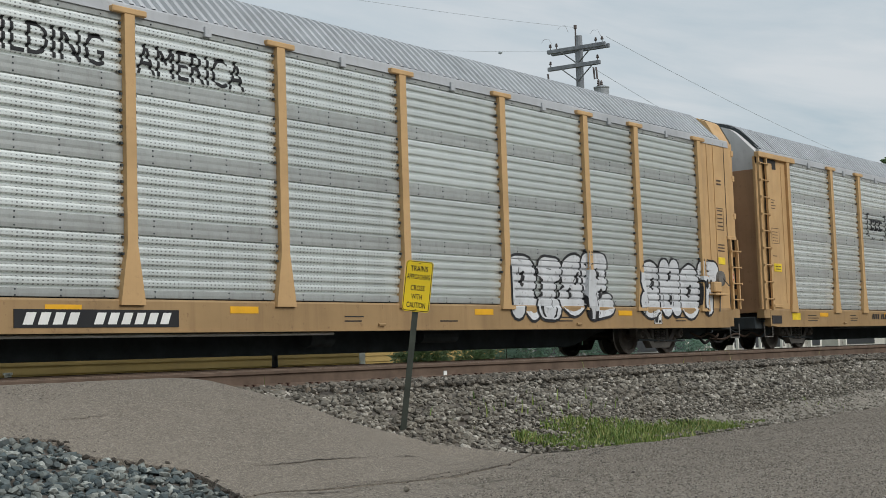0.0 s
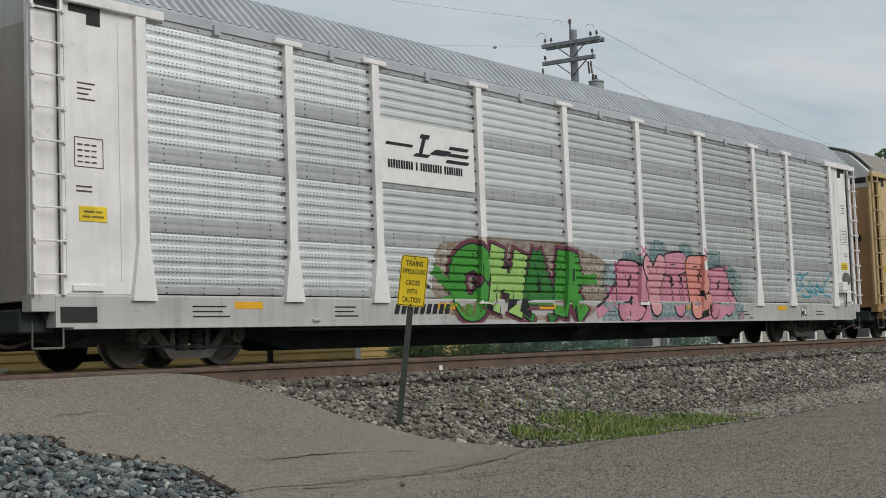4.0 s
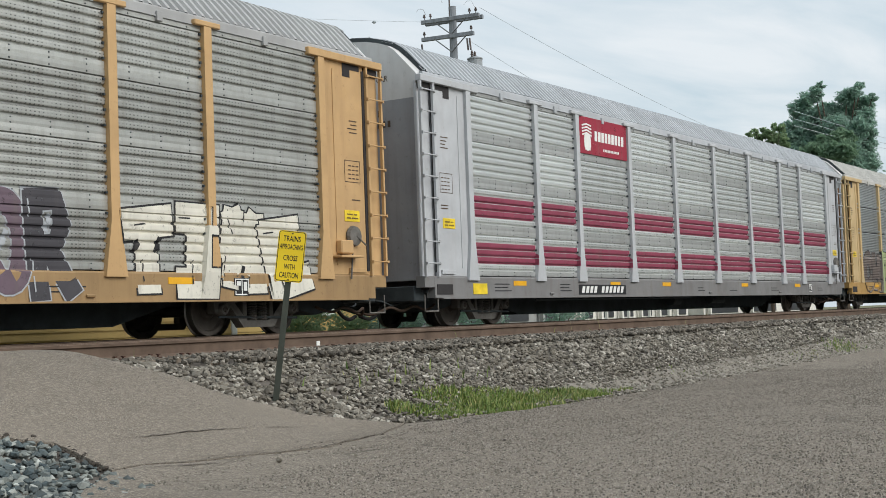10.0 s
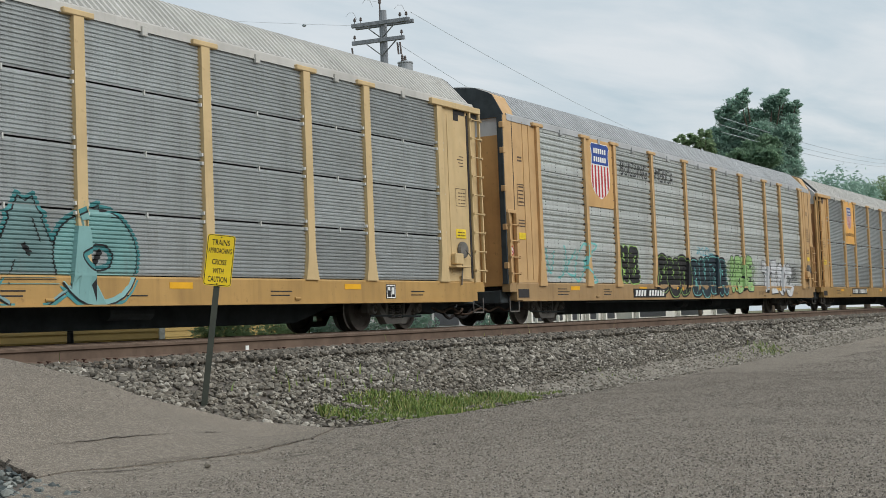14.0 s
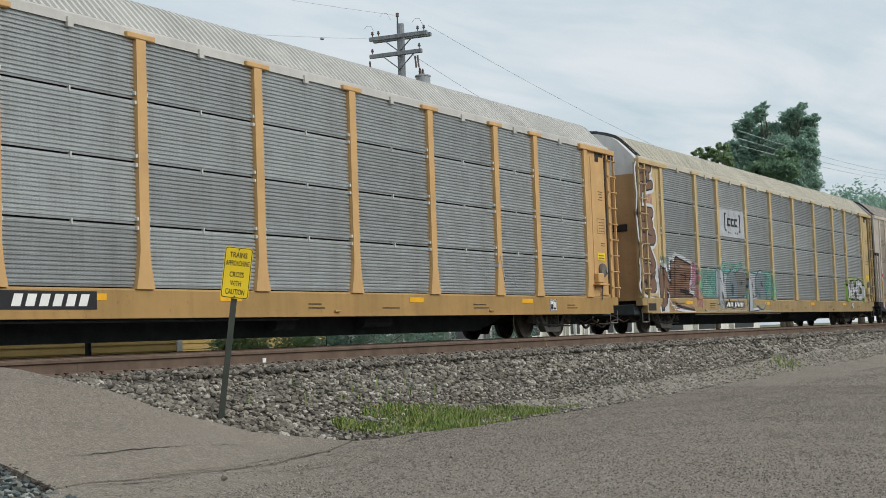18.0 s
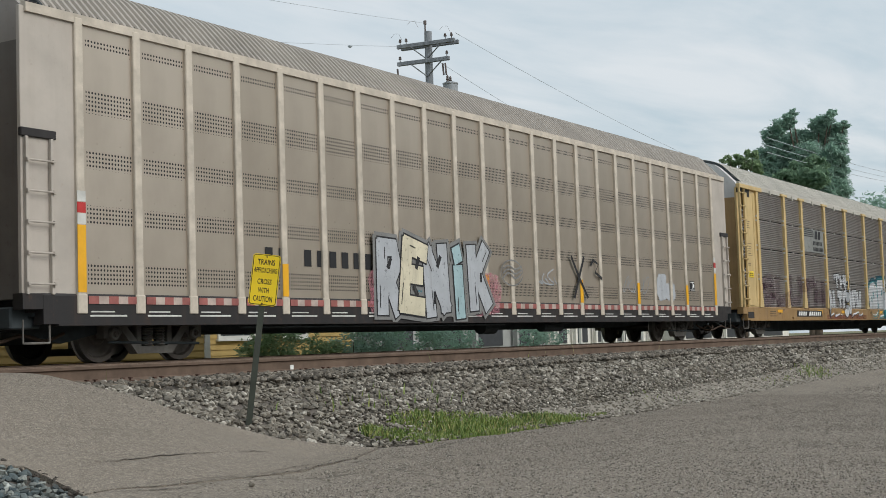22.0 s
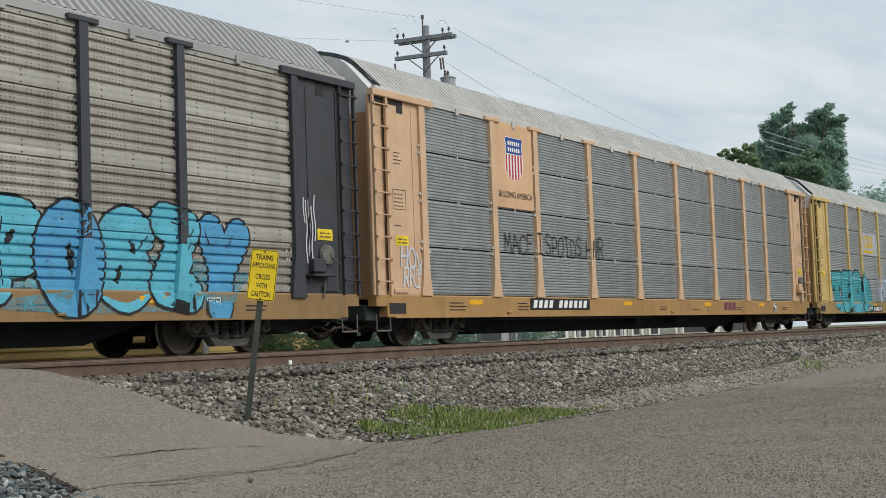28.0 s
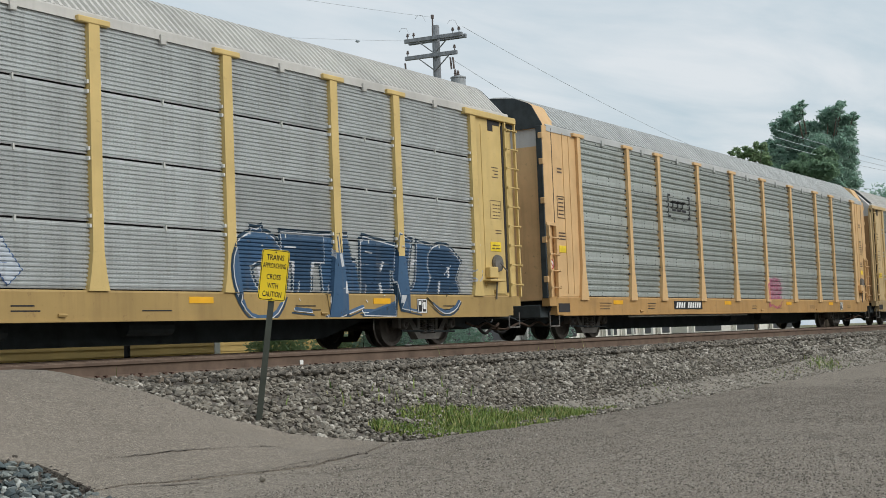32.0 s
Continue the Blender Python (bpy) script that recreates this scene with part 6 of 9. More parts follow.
def scrawl(car, kind, x0, x1, z0, z1, mat, rng, loops=5, w=0.035, label="thin spray-painted tag"):
    """A tag written in one quick line of loops and zigzags."""
    out = []
    step = (x1 - x0) / loops
    for i in range(loops):
        cx = x0 + (i + 0.5) * step
        a, ph = rng.uniform(0.6, 1.15), rng.uniform(0, 6.28)
        k1, k2 = rng.choice((1, 2, 2, 3)), rng.choice((1, 1, 2))
        pts = []
        for k in range(26):
            t = k / 25
            pts.append((cx + step * 0.6 * a * math.sin(k1 * 3.0 * t + ph), (z0 + z1) / 2 + (z1 - z0) * 0.5 * a * math.cos(k2 * 3.1 * t + 0.3 * ph)))
        out.append(stroke(pts, w))
    return lay(car, kind, joined(out), mat, "graffiti", label, 0.008)


def tag(car, kind, word, x0, x1, z0, z1, mat, rng, w=0.03, label="thin spray-painted tag", lift=0.008):
    """Letters drawn in single quick lines."""
    step = (x1 - x0) / len(word)
    for i, ch in enumerate(word):
        lean, high = rng.uniform(-0.15, 0.25), (z1 - z0) * rng.uniform(0.85, 1.1)
        low = z0 + rng.uniform(-0.08, 0.08) * (z1 - z0)
        at = lambda u, v: (x0 + step * (i + 0.06 + 0.88 * u + lean * (v - 0.5)), low + high * v)
        lay(car, kind, joined([fat_line([at(u, v) for u, v in bent(pts)], w / 2) for pts in STROKES[ch]]), mat, "graffiti_letter", label, lift)


def spray(name, r, g, b, vary=0.12, thin=0.45, solid=1.0, spread=0.12):
    k = Mat("spray_" + name, 0.6, spec=0.3)
    col = rgb(0.96 * r, 0.96 * g, 0.96 * b)
    c = k.ramp(k.noise(2.0, 5.0, 0.6), [(0.3, tuple((1 - vary) * v for v in col[:3]) + (1,)), (0.7, tuple(min(1, (1 + vary) * v) for v in col[:3]) + (1,))])
    k.base(k.mix(k.ramp(k.noise((6.0, 6.0, 0.8), 4.0), [(0.55, 0.0), (0.85, 0.45)]), c, rgb(112, 106, 98)))
    # worn through in places
    k.put(k.b, "Alpha", k.ramp(k.noise(9.0, 6.0, 0.7), [(0.30, thin), (0.30 + spread, solid)]))
    return k.m


S_BLACK, S_WHITE, S_SILVER = spray("black", 40, 40, 42), spray("white", 206, 208, 210), spray("silver", 176, 180, 184)
S_GREEN, S_LIME, S_PINK, S_ROSE = spray("green", 70, 148, 58), spray("lime", 158, 196, 110), spray("pink", 204, 140, 156), spray("rose", 216, 158, 164)
S_TEAL, S_CYAN, S_AQUA = spray("teal", 46, 132, 136), spray("cyan", 92, 176, 196), spray("aqua", 128, 200, 196)
S_NAVY, S_BLUE, S_BROWN, S_MAROON = spray("navy", 34, 58, 76), spray("blue", 66, 98, 146), spray("brown", 122, 94, 78), spray("maroon", 112, 62, 78)
S_ORANGE, S_CREAM, S_RED, S_MAGENTA = spray("orange", 196, 128, 70), spray("cream", 214, 206, 180), spray("red", 158, 60, 70), spray("magenta", 206, 88, 138)
S_GREY = spray("grey", 128, 128, 126)


def haze(name, r, g, b):
    """Overspray: a thin, uneven mist of paint."""
    return spray(name + "_haze", r, g, b, 0.12, 0.0, 0.75, 0.4)


H_CREAM, H_AQUA, H_MAGENTA, H_TEAL, H_NAVY, H_CYAN, H_PINK, H_TAN = haze("cream", 206, 196, 172), haze("aqua", 128, 200, 196), haze("magenta", 206, 88, 138), haze("teal", 60, 142, 146), haze("navy", 40, 62, 80), haze("cyan", 92, 176, 196), haze("pink", 196, 128, 140), haze("tan", 150, 116, 74)
M_SHIELD_BLUE, M_SHIELD_RED, M_SHIELD_WHITE = plain("shield_blue", rgb(44, 72, 142), 0.5, vary=0.08), plain("shield_red", rgb(176, 52, 56), 0.5, vary=0.08), plain("shield_white", rgb(226, 224, 220), 0.5, vary=0.06)


def shield(car, kind, x0, x1, z0, z1, ink):
    """A striped shield with a plain blue head."""
    cx, w, h = (x0 + x1) / 2, (x1 - x0) / 2, z1 - z0

    def edge(u):
        """Half width at a height from 0, the point, to 1, the top."""
        return float(np.interp(u, [0, 0.03, 0.10, 0.22, 0.40, 0.62, 0.74, 0.86, 0.94, 1.0], [0.04, 0.28, 0.66, 0.92, 1.0, 0.93, 0.88, 0.90, 1.0, 0.82]))

    def slice_of(u0, u1, l, r, grow=1.0, n=12):
        vs, fs = [], []
        for k in range(n + 1):
            u = u0 + (u1 - u0) * k / n
            e0 = edge(u) * w * grow
            a, b = max(l, -e0), min(r, e0)
            if b < a:
                a = b = (max(-e0, min(e0, (l + r) / 2)))
            vs += [(cx + a, z0 + u * h, 0), (cx + b, z0 + u * h, 0)]
            if k:
                fs.append((2 * k - 2, 2 * k - 1, 2 * k + 1, 2 * k))
        return Flat(vs, fs)
    lay(car, "flat", slice_of(0, 1, -w, w, 1.0), M_SHIELD_WHITE, "shield", "white shield with red stripes and a blue head", 0.052)
    for k in range(6):
        a = -w + (2 * k + 0.6) * w * 2 / 12.6
        lay(car, "flat", slice_of(0.03, 0.60, a, a + w * 2 / 12.6, 0.93), M_SHIELD_RED, "stripe", "", 0.056)
    lay(car, "flat", slice_of(0.62, 0.985, -w, w, 0.93), M_SHIELD_BLUE, "shield_head", "blue head of the shield", 0.056)
    for u in (0.86, 0.71):
        lay(car, "flat", bars(cx - 0.66 * w, cx + 0.66 * w, z0 + (u - 0.045) * h, z0 + (u + 0.045) * h, [6]), M_SHIELD_WHITE, "bar", "", 0.060)


def sign_board(car, x0, x1, z0, z1, mat, label, out=0.052):
    bm = bmesh.new()
    box(bm, x0, x1, -SIDE - out, -SIDE - 0.01, z0, z1, 0.004)
    return part("sign_board", bm, mat, car, label)


def words(car, body, x0, x1, z0, z1, mat, kind="flat", lift=0.056):
    me = text_mesh(body, 1.0, None, 0.0)
    xs, ys = [v.co.x for v in me.vertices], [v.co.y for v in me.vertices]
    a, b, c, d = min(xs), max(xs), min(ys), max(ys)
    flat = Flat([(x0 + (x - a) / (b - a) * (x1 - x0), z0 + (y - c) / (d - c) * (z1 - z0), 0) for x, y in zip(xs, ys)], [tuple(f.vertices) for f in me.polygons])
    bpy.data.meshes.remove(me)
    return lay(car, kind, flat, mat, "lettering", "", lift)


def bracket_logo(car, kind, x0, x1, z0, z1, mat):
    """Two square brackets round three blocks, with dots below."""
    w, h = x1 - x0, z1 - z0
    out = []
    for xa, d in ((x0, 1), (x1, -1)):
        out += [plate_of(min(xa, xa + d * 0.05 * w), max(xa, xa + d * 0.05 * w), z0, z1), plate_of(min(xa, xa + d * 0.11 * w), max(xa, xa + d * 0.11 * w), z0, z0 + 0.08 * h), plate_of(min(xa, xa + d * 0.11 * w), max(xa, xa + d * 0.11 * w), z1 - 0.08 * h, z1)]
    for k in range(3):
        a = x0 + (0.18 + 0.22 * k) * w
        out += [plate_of(a, a + 0.19 * w, z0 + 0.62 * h, z0 + 0.74 * h), plate_of(a, a + 0.07 * w, z0 + 0.3 * h, z0 + 0.74 * h), plate_of(a, a + 0.19 * w, z0 + 0.28 * h, z0 + 0.4 * h)]
    for k in (0.2, 0.3, 0.66, 0.76):
        out.append(plate_of(x0 + k * w, x0 + (k + 0.05) * w, z0 - 0.12 * h, z0 - 0.03 * h))
    lay(car, kind, joined(out), mat, "emblem", "dark bracketed emblem", 0.008)


def block_logo(car, kind, x0, x1, z0, z1, mat, label, lift=0.012):
    w, h = x1 - x0, z1 - z0
    out = []
    for k in range(3):
        a = x0 + k * 0.35 * w
        out += [plate_of(a + 0.02 * w, a + 0.29 * w, z1 - 0.22 * h, z1), plate_of(a, a + 0.09 * w, z0 + 0.1 * h, z1 - 0.1 * h), plate_of(a + 0.02 * w, a + 0.29 * w, z0, z0 + 0.22 * h)]
        if k:
            out.append(plate_of(a + 0.16 * w, a + 0.25 * w, z0 + 0.15 * h, z1 - 0.3 * h))
    lay(car, kind, joined(out), mat, "emblem", label, lift)


def build_car(n, kind, col, zinc, roof, end_col, sill_col, label, holes=True, dirt=(96, 88, 76), amount=0.35, wear=0.35, hood_col=(206, 206, 204), roof_dirt=0.3, capped=False):
    car = empty("autorack_car", Matrix.Translation((FIRST + SLACK[n] + PITCH * n, TRAIN_C, 0)), label, "rail car", "cars of the train")
    SHIFT[car.name] = SLACK[n]
    col, sill_col = [tuple(round(0.86 * v + 0.14 * sum(q) / 3) for v in q) for q in (col, sill_col)]
    mat = once(("paint", col, wear), lambda: paint("car_paint", rgb(*col), (110, 76, 46), wear))
    sillm = once(("sill_paint", sill_col, wear), lambda: paint("sill_paint", rgb(*[round(0.82 * v) for v in sill_col]), (92, 66, 50), min(1.0, wear + 0.35)))
    zincm = once(("zinc", kind, zinc, amount), lambda: galvanised("zinc_sheet", rgb(*zinc), rgb(*dirt), (0.72 if kind == "ribbed" else 0.22) if holes else 0, amount, 0.72 if amount < 0.2 else 0.5))
    FLANGE[zincm.name] = rgb(*zinc)[:3] + (0.58 if amount < 0.2 else 1.0,)
    roofm = once(("roofm", roof), lambda: paint("roof_sheet", rgb(*[round(0.9 * v) for v in roof]), dirt, roof_dirt, 0.6))
    endm = once(("endm", end_col), lambda: paint("end_door", rgb(*[min(235, round(1.2 * v)) for v in end_col]), (76, 60, 46), 0.5, 0.65))
    hoodm = once(("hood", hood_col), lambda: paint("end_hood", rgb(*hood_col), (120, 110, 98), 0.35, 0.6))

    # solid dark box standing for the unlit inside, then the frame under the cars
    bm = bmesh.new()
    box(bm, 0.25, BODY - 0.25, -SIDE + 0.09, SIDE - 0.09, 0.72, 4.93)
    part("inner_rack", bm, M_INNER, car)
    for s in (-1, 1):
        def sill():
            bm = bmesh.new()
            sweep(bm, [(-SIDE - 0.05, SILL_LO), (-SIDE - 0.05, SILL_HI - 0.03), (-SIDE - 0.035, SILL_HI), (-SIDE + 0.15, SILL_HI), (-SIDE + 0.15, SILL_LO)], 0.35, BODY - 0.35)
            sweep(bm, [(-SIDE - 0.075, SILL_LO - 0.025), (-SIDE - 0.075, SILL_LO), (-SIDE + 0.15, SILL_LO), (-SIDE + 0.15, SILL_LO - 0.025)], 0.6, BODY - 0.6)
            for x in (0.0, BODY - 0.35):
                box(bm, x, x + 0.35, -SIDE - 0.045, -SIDE + 0.15, SILL_LO + 0.20, SILL_HI - 0.005)
            bmesh.ops.recalc_face_normals(bm, faces=bm.faces)
            return mesh_of(bm, "side_sill", sillm)
        ob = part("side_sill", once(("sill", sillm.name), sill), None, car)
        if s > 0:
            ob.rotation_euler = (0, 0, math.pi)
            ob.location = (BODY, 0, 0)
    bm = bmesh.new()
    low = 0.42 if kind == "smooth" else 0.20
    prism(bm, [(0.9, 0.80), (0.9, 0.52), (4.4, 0.50), (5.6, low), (21.9, low), (23.1, 0.50), (26.6, 0.52), (26.6, 0.80)], -0.42, 0.42)
    part("centre_sill", bm, M_DARK, car, "black fish-bellied centre sill")
    bm = bmesh.new()
    box(bm, 0.3, BODY - 0.3, -SIDE + 0.12, SIDE - 0.12, 0.66, 0.74)
    part("deck", bm, M_DARK, car)
    for x, d in ((0.0, -1), (BODY, 1)):
        bm = bmesh.new()
        box(bm, min(x - d * 0.6, x + d * 0.30), max(x - d * 0.6, x + d * 0.30), -0.13, 0.13, 0.66, 0.92, 0.02)
        box(bm, min(x + d * 0.28, x + d * 0.57), max(x + d * 0.28, x + d * 0.57), -0.19, 0.19, 0.62, 0.95, 0.04)
        part("coupler", bm, M_TRUCK, car, "rusty knuckle coupler")
        pts = [(x - d * 0.2, -0.45, 0.55), (x - d * 0.05, -0.5, 0.38), (x + d * 0.15, -0.5, 0.24), (x + d * 0.35, -0.48, 0.20), (x + d * 0.58, -0.45, 0.26)]
        bm = tube(pts, 0.035, 8)
        part("air_hose", bm, M_HOSE, car, "black hanging air hose")
        pts = [(x - d * 1.3, -0.95, 0.44), (x - d * 0.9, -1.0, 0.34), (x - d * 0.5, -1.0, 0.42), (x - d * 0.1, -0.98, 0.33), (x + d * 0.2, -0.9, 0.40), (x + d * 0.45, -0.7, 0.28), (x + d * 0.56, -0.5, 0.30)]
        bm = tube(pts, 0.026, 7)
        part("air_hose", bm, M_BROWN_HOSE, car, "brown hose slung under the end")
        pts = [(x - d * 0.4, -0.8, 0.50), (x, -0.82, 0.44), (x + d * 0.2, -0.72, 0.52), (x + d * 0.3, -0.3, 0.60)]
        bm = tube(pts, 0.016, 6)
        part("uncoupling_lever", bm, M_DARK, car)
        bm = bmesh.new()
        box(bm, x - d * 0.26 - 0.26, x - d * 0.26 + 0.26, -1.35, 1.35, 0.50, 0.80, 0.02)
        part("end_beam", bm, M_DARK, car, "dark beam across the end")
        xa, xb = (0.45, 2.1) if d < 0 else (BODY - 2.1, BODY - 0.45)
        # one solid dark block stands for draft gear and the shade about it
        bm = bmesh.new()
        prism(bm, [(xa, 0.70), (xa, 0.46), ((xa + xb) / 2, 0.30), (xb, 0.46), (xb, 0.70)], -0.95, 0.95)
        bmesh.ops.recalc_face_normals(bm, faces=bm.faces)
        part("draft_gear", bm, M_DARK, car, "dark block for draft gear and shade behind the coupler")
        xa = 0.02 if d < 0 else BODY - 0.50
        bm = bmesh.new()
        for q in (xa, xa + 0.46):
            rod(bm, (q, -SIDE - 0.02, 0.62), (q, -SIDE - 0.02, 0.30), 0.014, 6)
        rod(bm, (xa, -SIDE - 0.02, 0.30), (xa + 0.46, -SIDE - 0.02, 0.30), 0.016, 6)
        part("stirrup_step", bm, M_TRUCK, car, "bent steel step under the corner")

    # brake gear between the trucks
    for x, y, r, l in ((13.6, -0.75, 0.16, 0.55), (16.4, -0.8, 0.13, 1.0)):
        bm = bmesh.new()
        rod(bm, (x, y, 0.46), (x + l, y, 0.46), r, 12)
        part("brake_cylinder", bm, M_DARK, car)
    bm = bmesh.new()
    rod(bm, (4.6, -SIDE + 0.1, 0.50), (13.5, -SIDE + 0.1, 0.50), 0.022, 6)
    part("brake_pipe", bm, M_CLIP if n % 3 == 0 else M_DARK, car, "thin pipe below the sill")
    add_trucks(car)

    # roof, ends
    part("roof", roof_mesh(roofm, kind != "ribbed", capped), None, car, "arched corrugated roof")
    if n in (1, 4):
        bm = bmesh.new()
        ring = section(ROOF_HALF, -0.056)
        for q, r in zip(ring, ring[1:]):
            bm.faces.new([bm.verts.new(v) for v in ((1.22, q[0], q[1]), (1.22, r[0], r[1]), (1.25, r[0], r[1]), (1.25, q[0], q[1]))])
        part("roof_strap", bm, M_INNER, car, "dark strap over the roof")
    for d, x in ((1, 0.10), (-1, BODY - 0.10)):
        turn = pose(x, 0, 0, 0, 0, 0 if d > 0 else 180)
        dr = part("end_door", once(("leaf", endm.name), lambda: mesh_of(LEAF_F(0.9, 4.46, 1.44, 0.08), "end_door", endm)), None, car, "", at=turn)
        part("end_hood", once(("hoodmesh", hoodm.name), lambda: mesh_of(HOOD_F(), "end_hood", hoodm)), None, car, "pale hood above the end door", at=turn)
        if capped:
            part("roof_cap", once(("cap", mat.name), lambda: mesh_of(shell(FACET_HALF, (-0.06, 0.60), 0.0, 4.86), "roof_cap", mat)), None, car, "smooth painted end of the roof", at=turn)
            part("cap_rim", once("cap_rim", lambda: mesh_of(shell(FACET_HALF, (-0.075, -0.045), -0.012, 4.86), "cap_rim", M_DARK)), None, car, at=turn)
            continue
        part("roof_rim", once("rim", lambda: mesh_of(RIM_F(), "roof_rim", M_DARK)), None, car, "dark rim at the end of the roof", at=pose(x + 0.02 * d, 0, 0, 0, 0, 0 if d > 0 else 180))
        if d > 0:
            me = text_mesh("EXCESS HEIGHT CAR", 0.17, 1.35, 0.0)
            me.materials.append(M_FADED)
            part("lettering", me, None, car, at=pose(x - 0.006, -0.15, 4.88, 90, 0, -90))
            if n == 3:
                bm = bmesh.new()
                box(bm, x - 0.02, x + 0.02, -1.42, -0.82, 4.58, 4.74)
                part("hood_slot", bm, M_INNER, car, "dark slot under the hood")
            me = bars(-0.34, 0.16, 4.14, 4.27, [4], 0.0, 0.45)
            me2 = bars(-0.34, 0.38, 3.92, 4.05, [6], 0.0, 0.45)
            me = joined([me, me2]).mesh("car_mark", M_FADED)
            part("car_mark", me, None, car, at=pose(x - 0.024, -0.55, 0, 90, 0, -90))
            for z in (2.85,) if n in (3, 6, 8, 9) else ():
                bm = bmesh.new()
                box(bm, -0.05, 0.0, -0.75, 0.0, z, z + 0.20, 0.02)
                part("door_latch", bm, M_INNER, car, "dark latch pocket", at=(x - 0.0, -0.45, 0))

    if kind == "smooth":
        smooth_side(car, n, mat, zincm)
        return car

    # eave
    def eave():
        bm = bmesh.new()
        sweep(bm, [(-SIDE - 0.035, 4.800), (-SIDE - 0.035, 4.93), (-SIDE - 0.02, 4.955), (-SIDE + 0.05, 4.97), (-SIDE + 0.05, 4.80)], 0.2, BODY - 0.2)
        sweep(bm, [(-SIDE - 0.048, 4.788), (-SIDE - 0.048, 4.806), (-SIDE - 0.03, 4.806), (-SIDE - 0.03, 4.788)], 0.2, BODY - 0.2)
        bmesh.ops.recalc_face_normals(bm, faces=bm.faces)
        for k in range(9):
            a, b = POSTS[k], POSTS[k + 1]
            x = (a + b) / 2
            box(bm, x - 0.06, x + 0.06, -SIDE - 0.075, -SIDE - 0.02, 4.72, 4.87, 0.006)
        return mesh_of(bm, "eave_trim", roofm)
    part("eave_trim", once(("eave", roofm.name), eave), None, car)
    # far side, plain
    bm = bmesh.new()
    box(bm, 0.2, BODY - 0.2, SIDE - 0.02, SIDE + 0.02, SILL_HI, 4.98)
    far = part("far_side", bm, zincm, car)
    for p in POSTS:
        part("post", post_mesh(kind, mat), None, car, at=pose(p, 0, 0))
    # sheets between the posts
    for a, b in zip(POSTS, POSTS[1:]):
        xa, xb = a + 0.085, b - 0.085
        for r in range(4):
            part("side_panel", sheet_mesh(kind, xb - xa, zincm), None, car, at=(xa, 0, PANEL_Z + ROW * r))
    # smooth ends of the side: door pocket, slot, ladder
    for left in (True, False):
        def fx(a, b):
            return (a, b) if left else (BODY - b, BODY - a)
        if capped:
            capped_end(car, mat, fx, left)
            continue
        bm = bmesh.new()
        a, b = fx(0.50, 1.68)
        box(bm, a, b, -SIDE - 0.03, -SIDE + 0.08, SILL_HI, 4.76, 0.008)
        a2, b2 = fx(1.40, 1.43)
        box(bm, a2, b2, -SIDE - 0.042, -SIDE - 0.028, 1.15, 4.6)
        wing = part("end_panel", bm, mat, car, "smooth painted panel at the end of the side")
        bm = bmesh.new()
        a, b = fx(0.44, 0.56) if not left else fx(0.47, 0.53)
        box(bm, a, b, -SIDE - 0.045, -SIDE + 0.0, 1.05, 4.66)
        part("door_slot", bm, M_INNER, car, "dark slot of the end door")
        bm = bmesh.new()
        a, b = fx(0.90, 1.12)
        box(bm, a, b, -SIDE - 0.036, -SIDE + 0.0, 4.50, 4.72)
        a, b = fx(0.62, 1.12)
        box(bm, a, b, -SIDE - 0.038, -SIDE + 0.0, 4.64, 4.74)
        part("hoist_opening", bm, M_INNER, wing, "dark opening under the eave rail")
        bm = bmesh.new()
        a, b = fx(0.0, 2.15)
        box(bm, a, b, -SIDE - 0.115, -SIDE + 0.02, 4.74, 4.87, 0.01)
        part("eave_rail", bm, mat, car)
        bm = bmesh.new()
        a, b = fx(0.02, 0.47)
        box(bm, a, b, -SIDE + 0.02, -SIDE + 0.08, 0.94, 4.76, 0.008)
        part("ladder_panel", bm, mat, car)
        bm = bmesh.new()
        a, b = fx(0.06, 0.44)
        box(bm, a, b, -SIDE - 0.02, -SIDE + 0.03, 4.60, 4.75)
        part("hoist_box", bm, M_INNER, car, "dark hoist box at the top of the ladder")
        lx = 0.0 if left else BODY - 0.49
        lad = part("ladder", ladder_mesh(mat, 9, 0.96, 4.74), None, car, at=(lx, 0, 0))
        for k in range(9):
            part("rung", rung_mesh(mat), None, lad, at=(0, 0, 1.22 + 0.42 * k))
        bm = bmesh.new()
        a, b = fx(0.62, 1.10)
        box(bm, a, b, -SIDE - 0.062, -SIDE - 0.02, 1.02, 1.10, 0.004)
        part("grab_iron", bm, mat, wing)
        if not (n == 9 and left):
            lay(car, "flat", joined([plate_of(*fx(0.68, 1.14), 2.62, 2.632), plate_of(*fx(0.68, 1.14), 3.0, 3.012), plate_of(*fx(0.68, 0.692), 2.632, 3.0), plate_of(*fx(1.128, 1.14), 2.632, 3.0)] +
                                      [plate_of(*fx(0.73 + 0.11 * m, 0.81 + 0.11 * m), 2.68 + 0.075 * k, 2.70 + 0.075 * k) for k in range(4) for m in range(3)]), M_FADED, "stencil", "small framed table of stencilled data", 0.034)
            lay(car, "flat", joined([plate_of(*fx(0.74, 0.92 + 0.05 * ((k + n) % 3)), 3.5 + 0.07 * k, 3.52 + 0.07 * k) for k in range(4)] + [plate_of(*fx(0.7, 0.95), 2.3 + 0.06 * k, 2.32 + 0.06 * k) for k in range(n % 3)]), M_FADED, "stencil", "", 0.034)
        if n == 9 and left:
            continue
        a, b = fx(0.74, 1.18)
        sign_board(car, a, b, 1.92, 2.12, M_STICKER, "yellow warning sticker", 0.04)
        lay(car, "flat", bars(a + 0.07, b - 0.07, 2.035, 2.06, [5, 3], gap=0.3), M_FADED, "bar", "", 0.044)
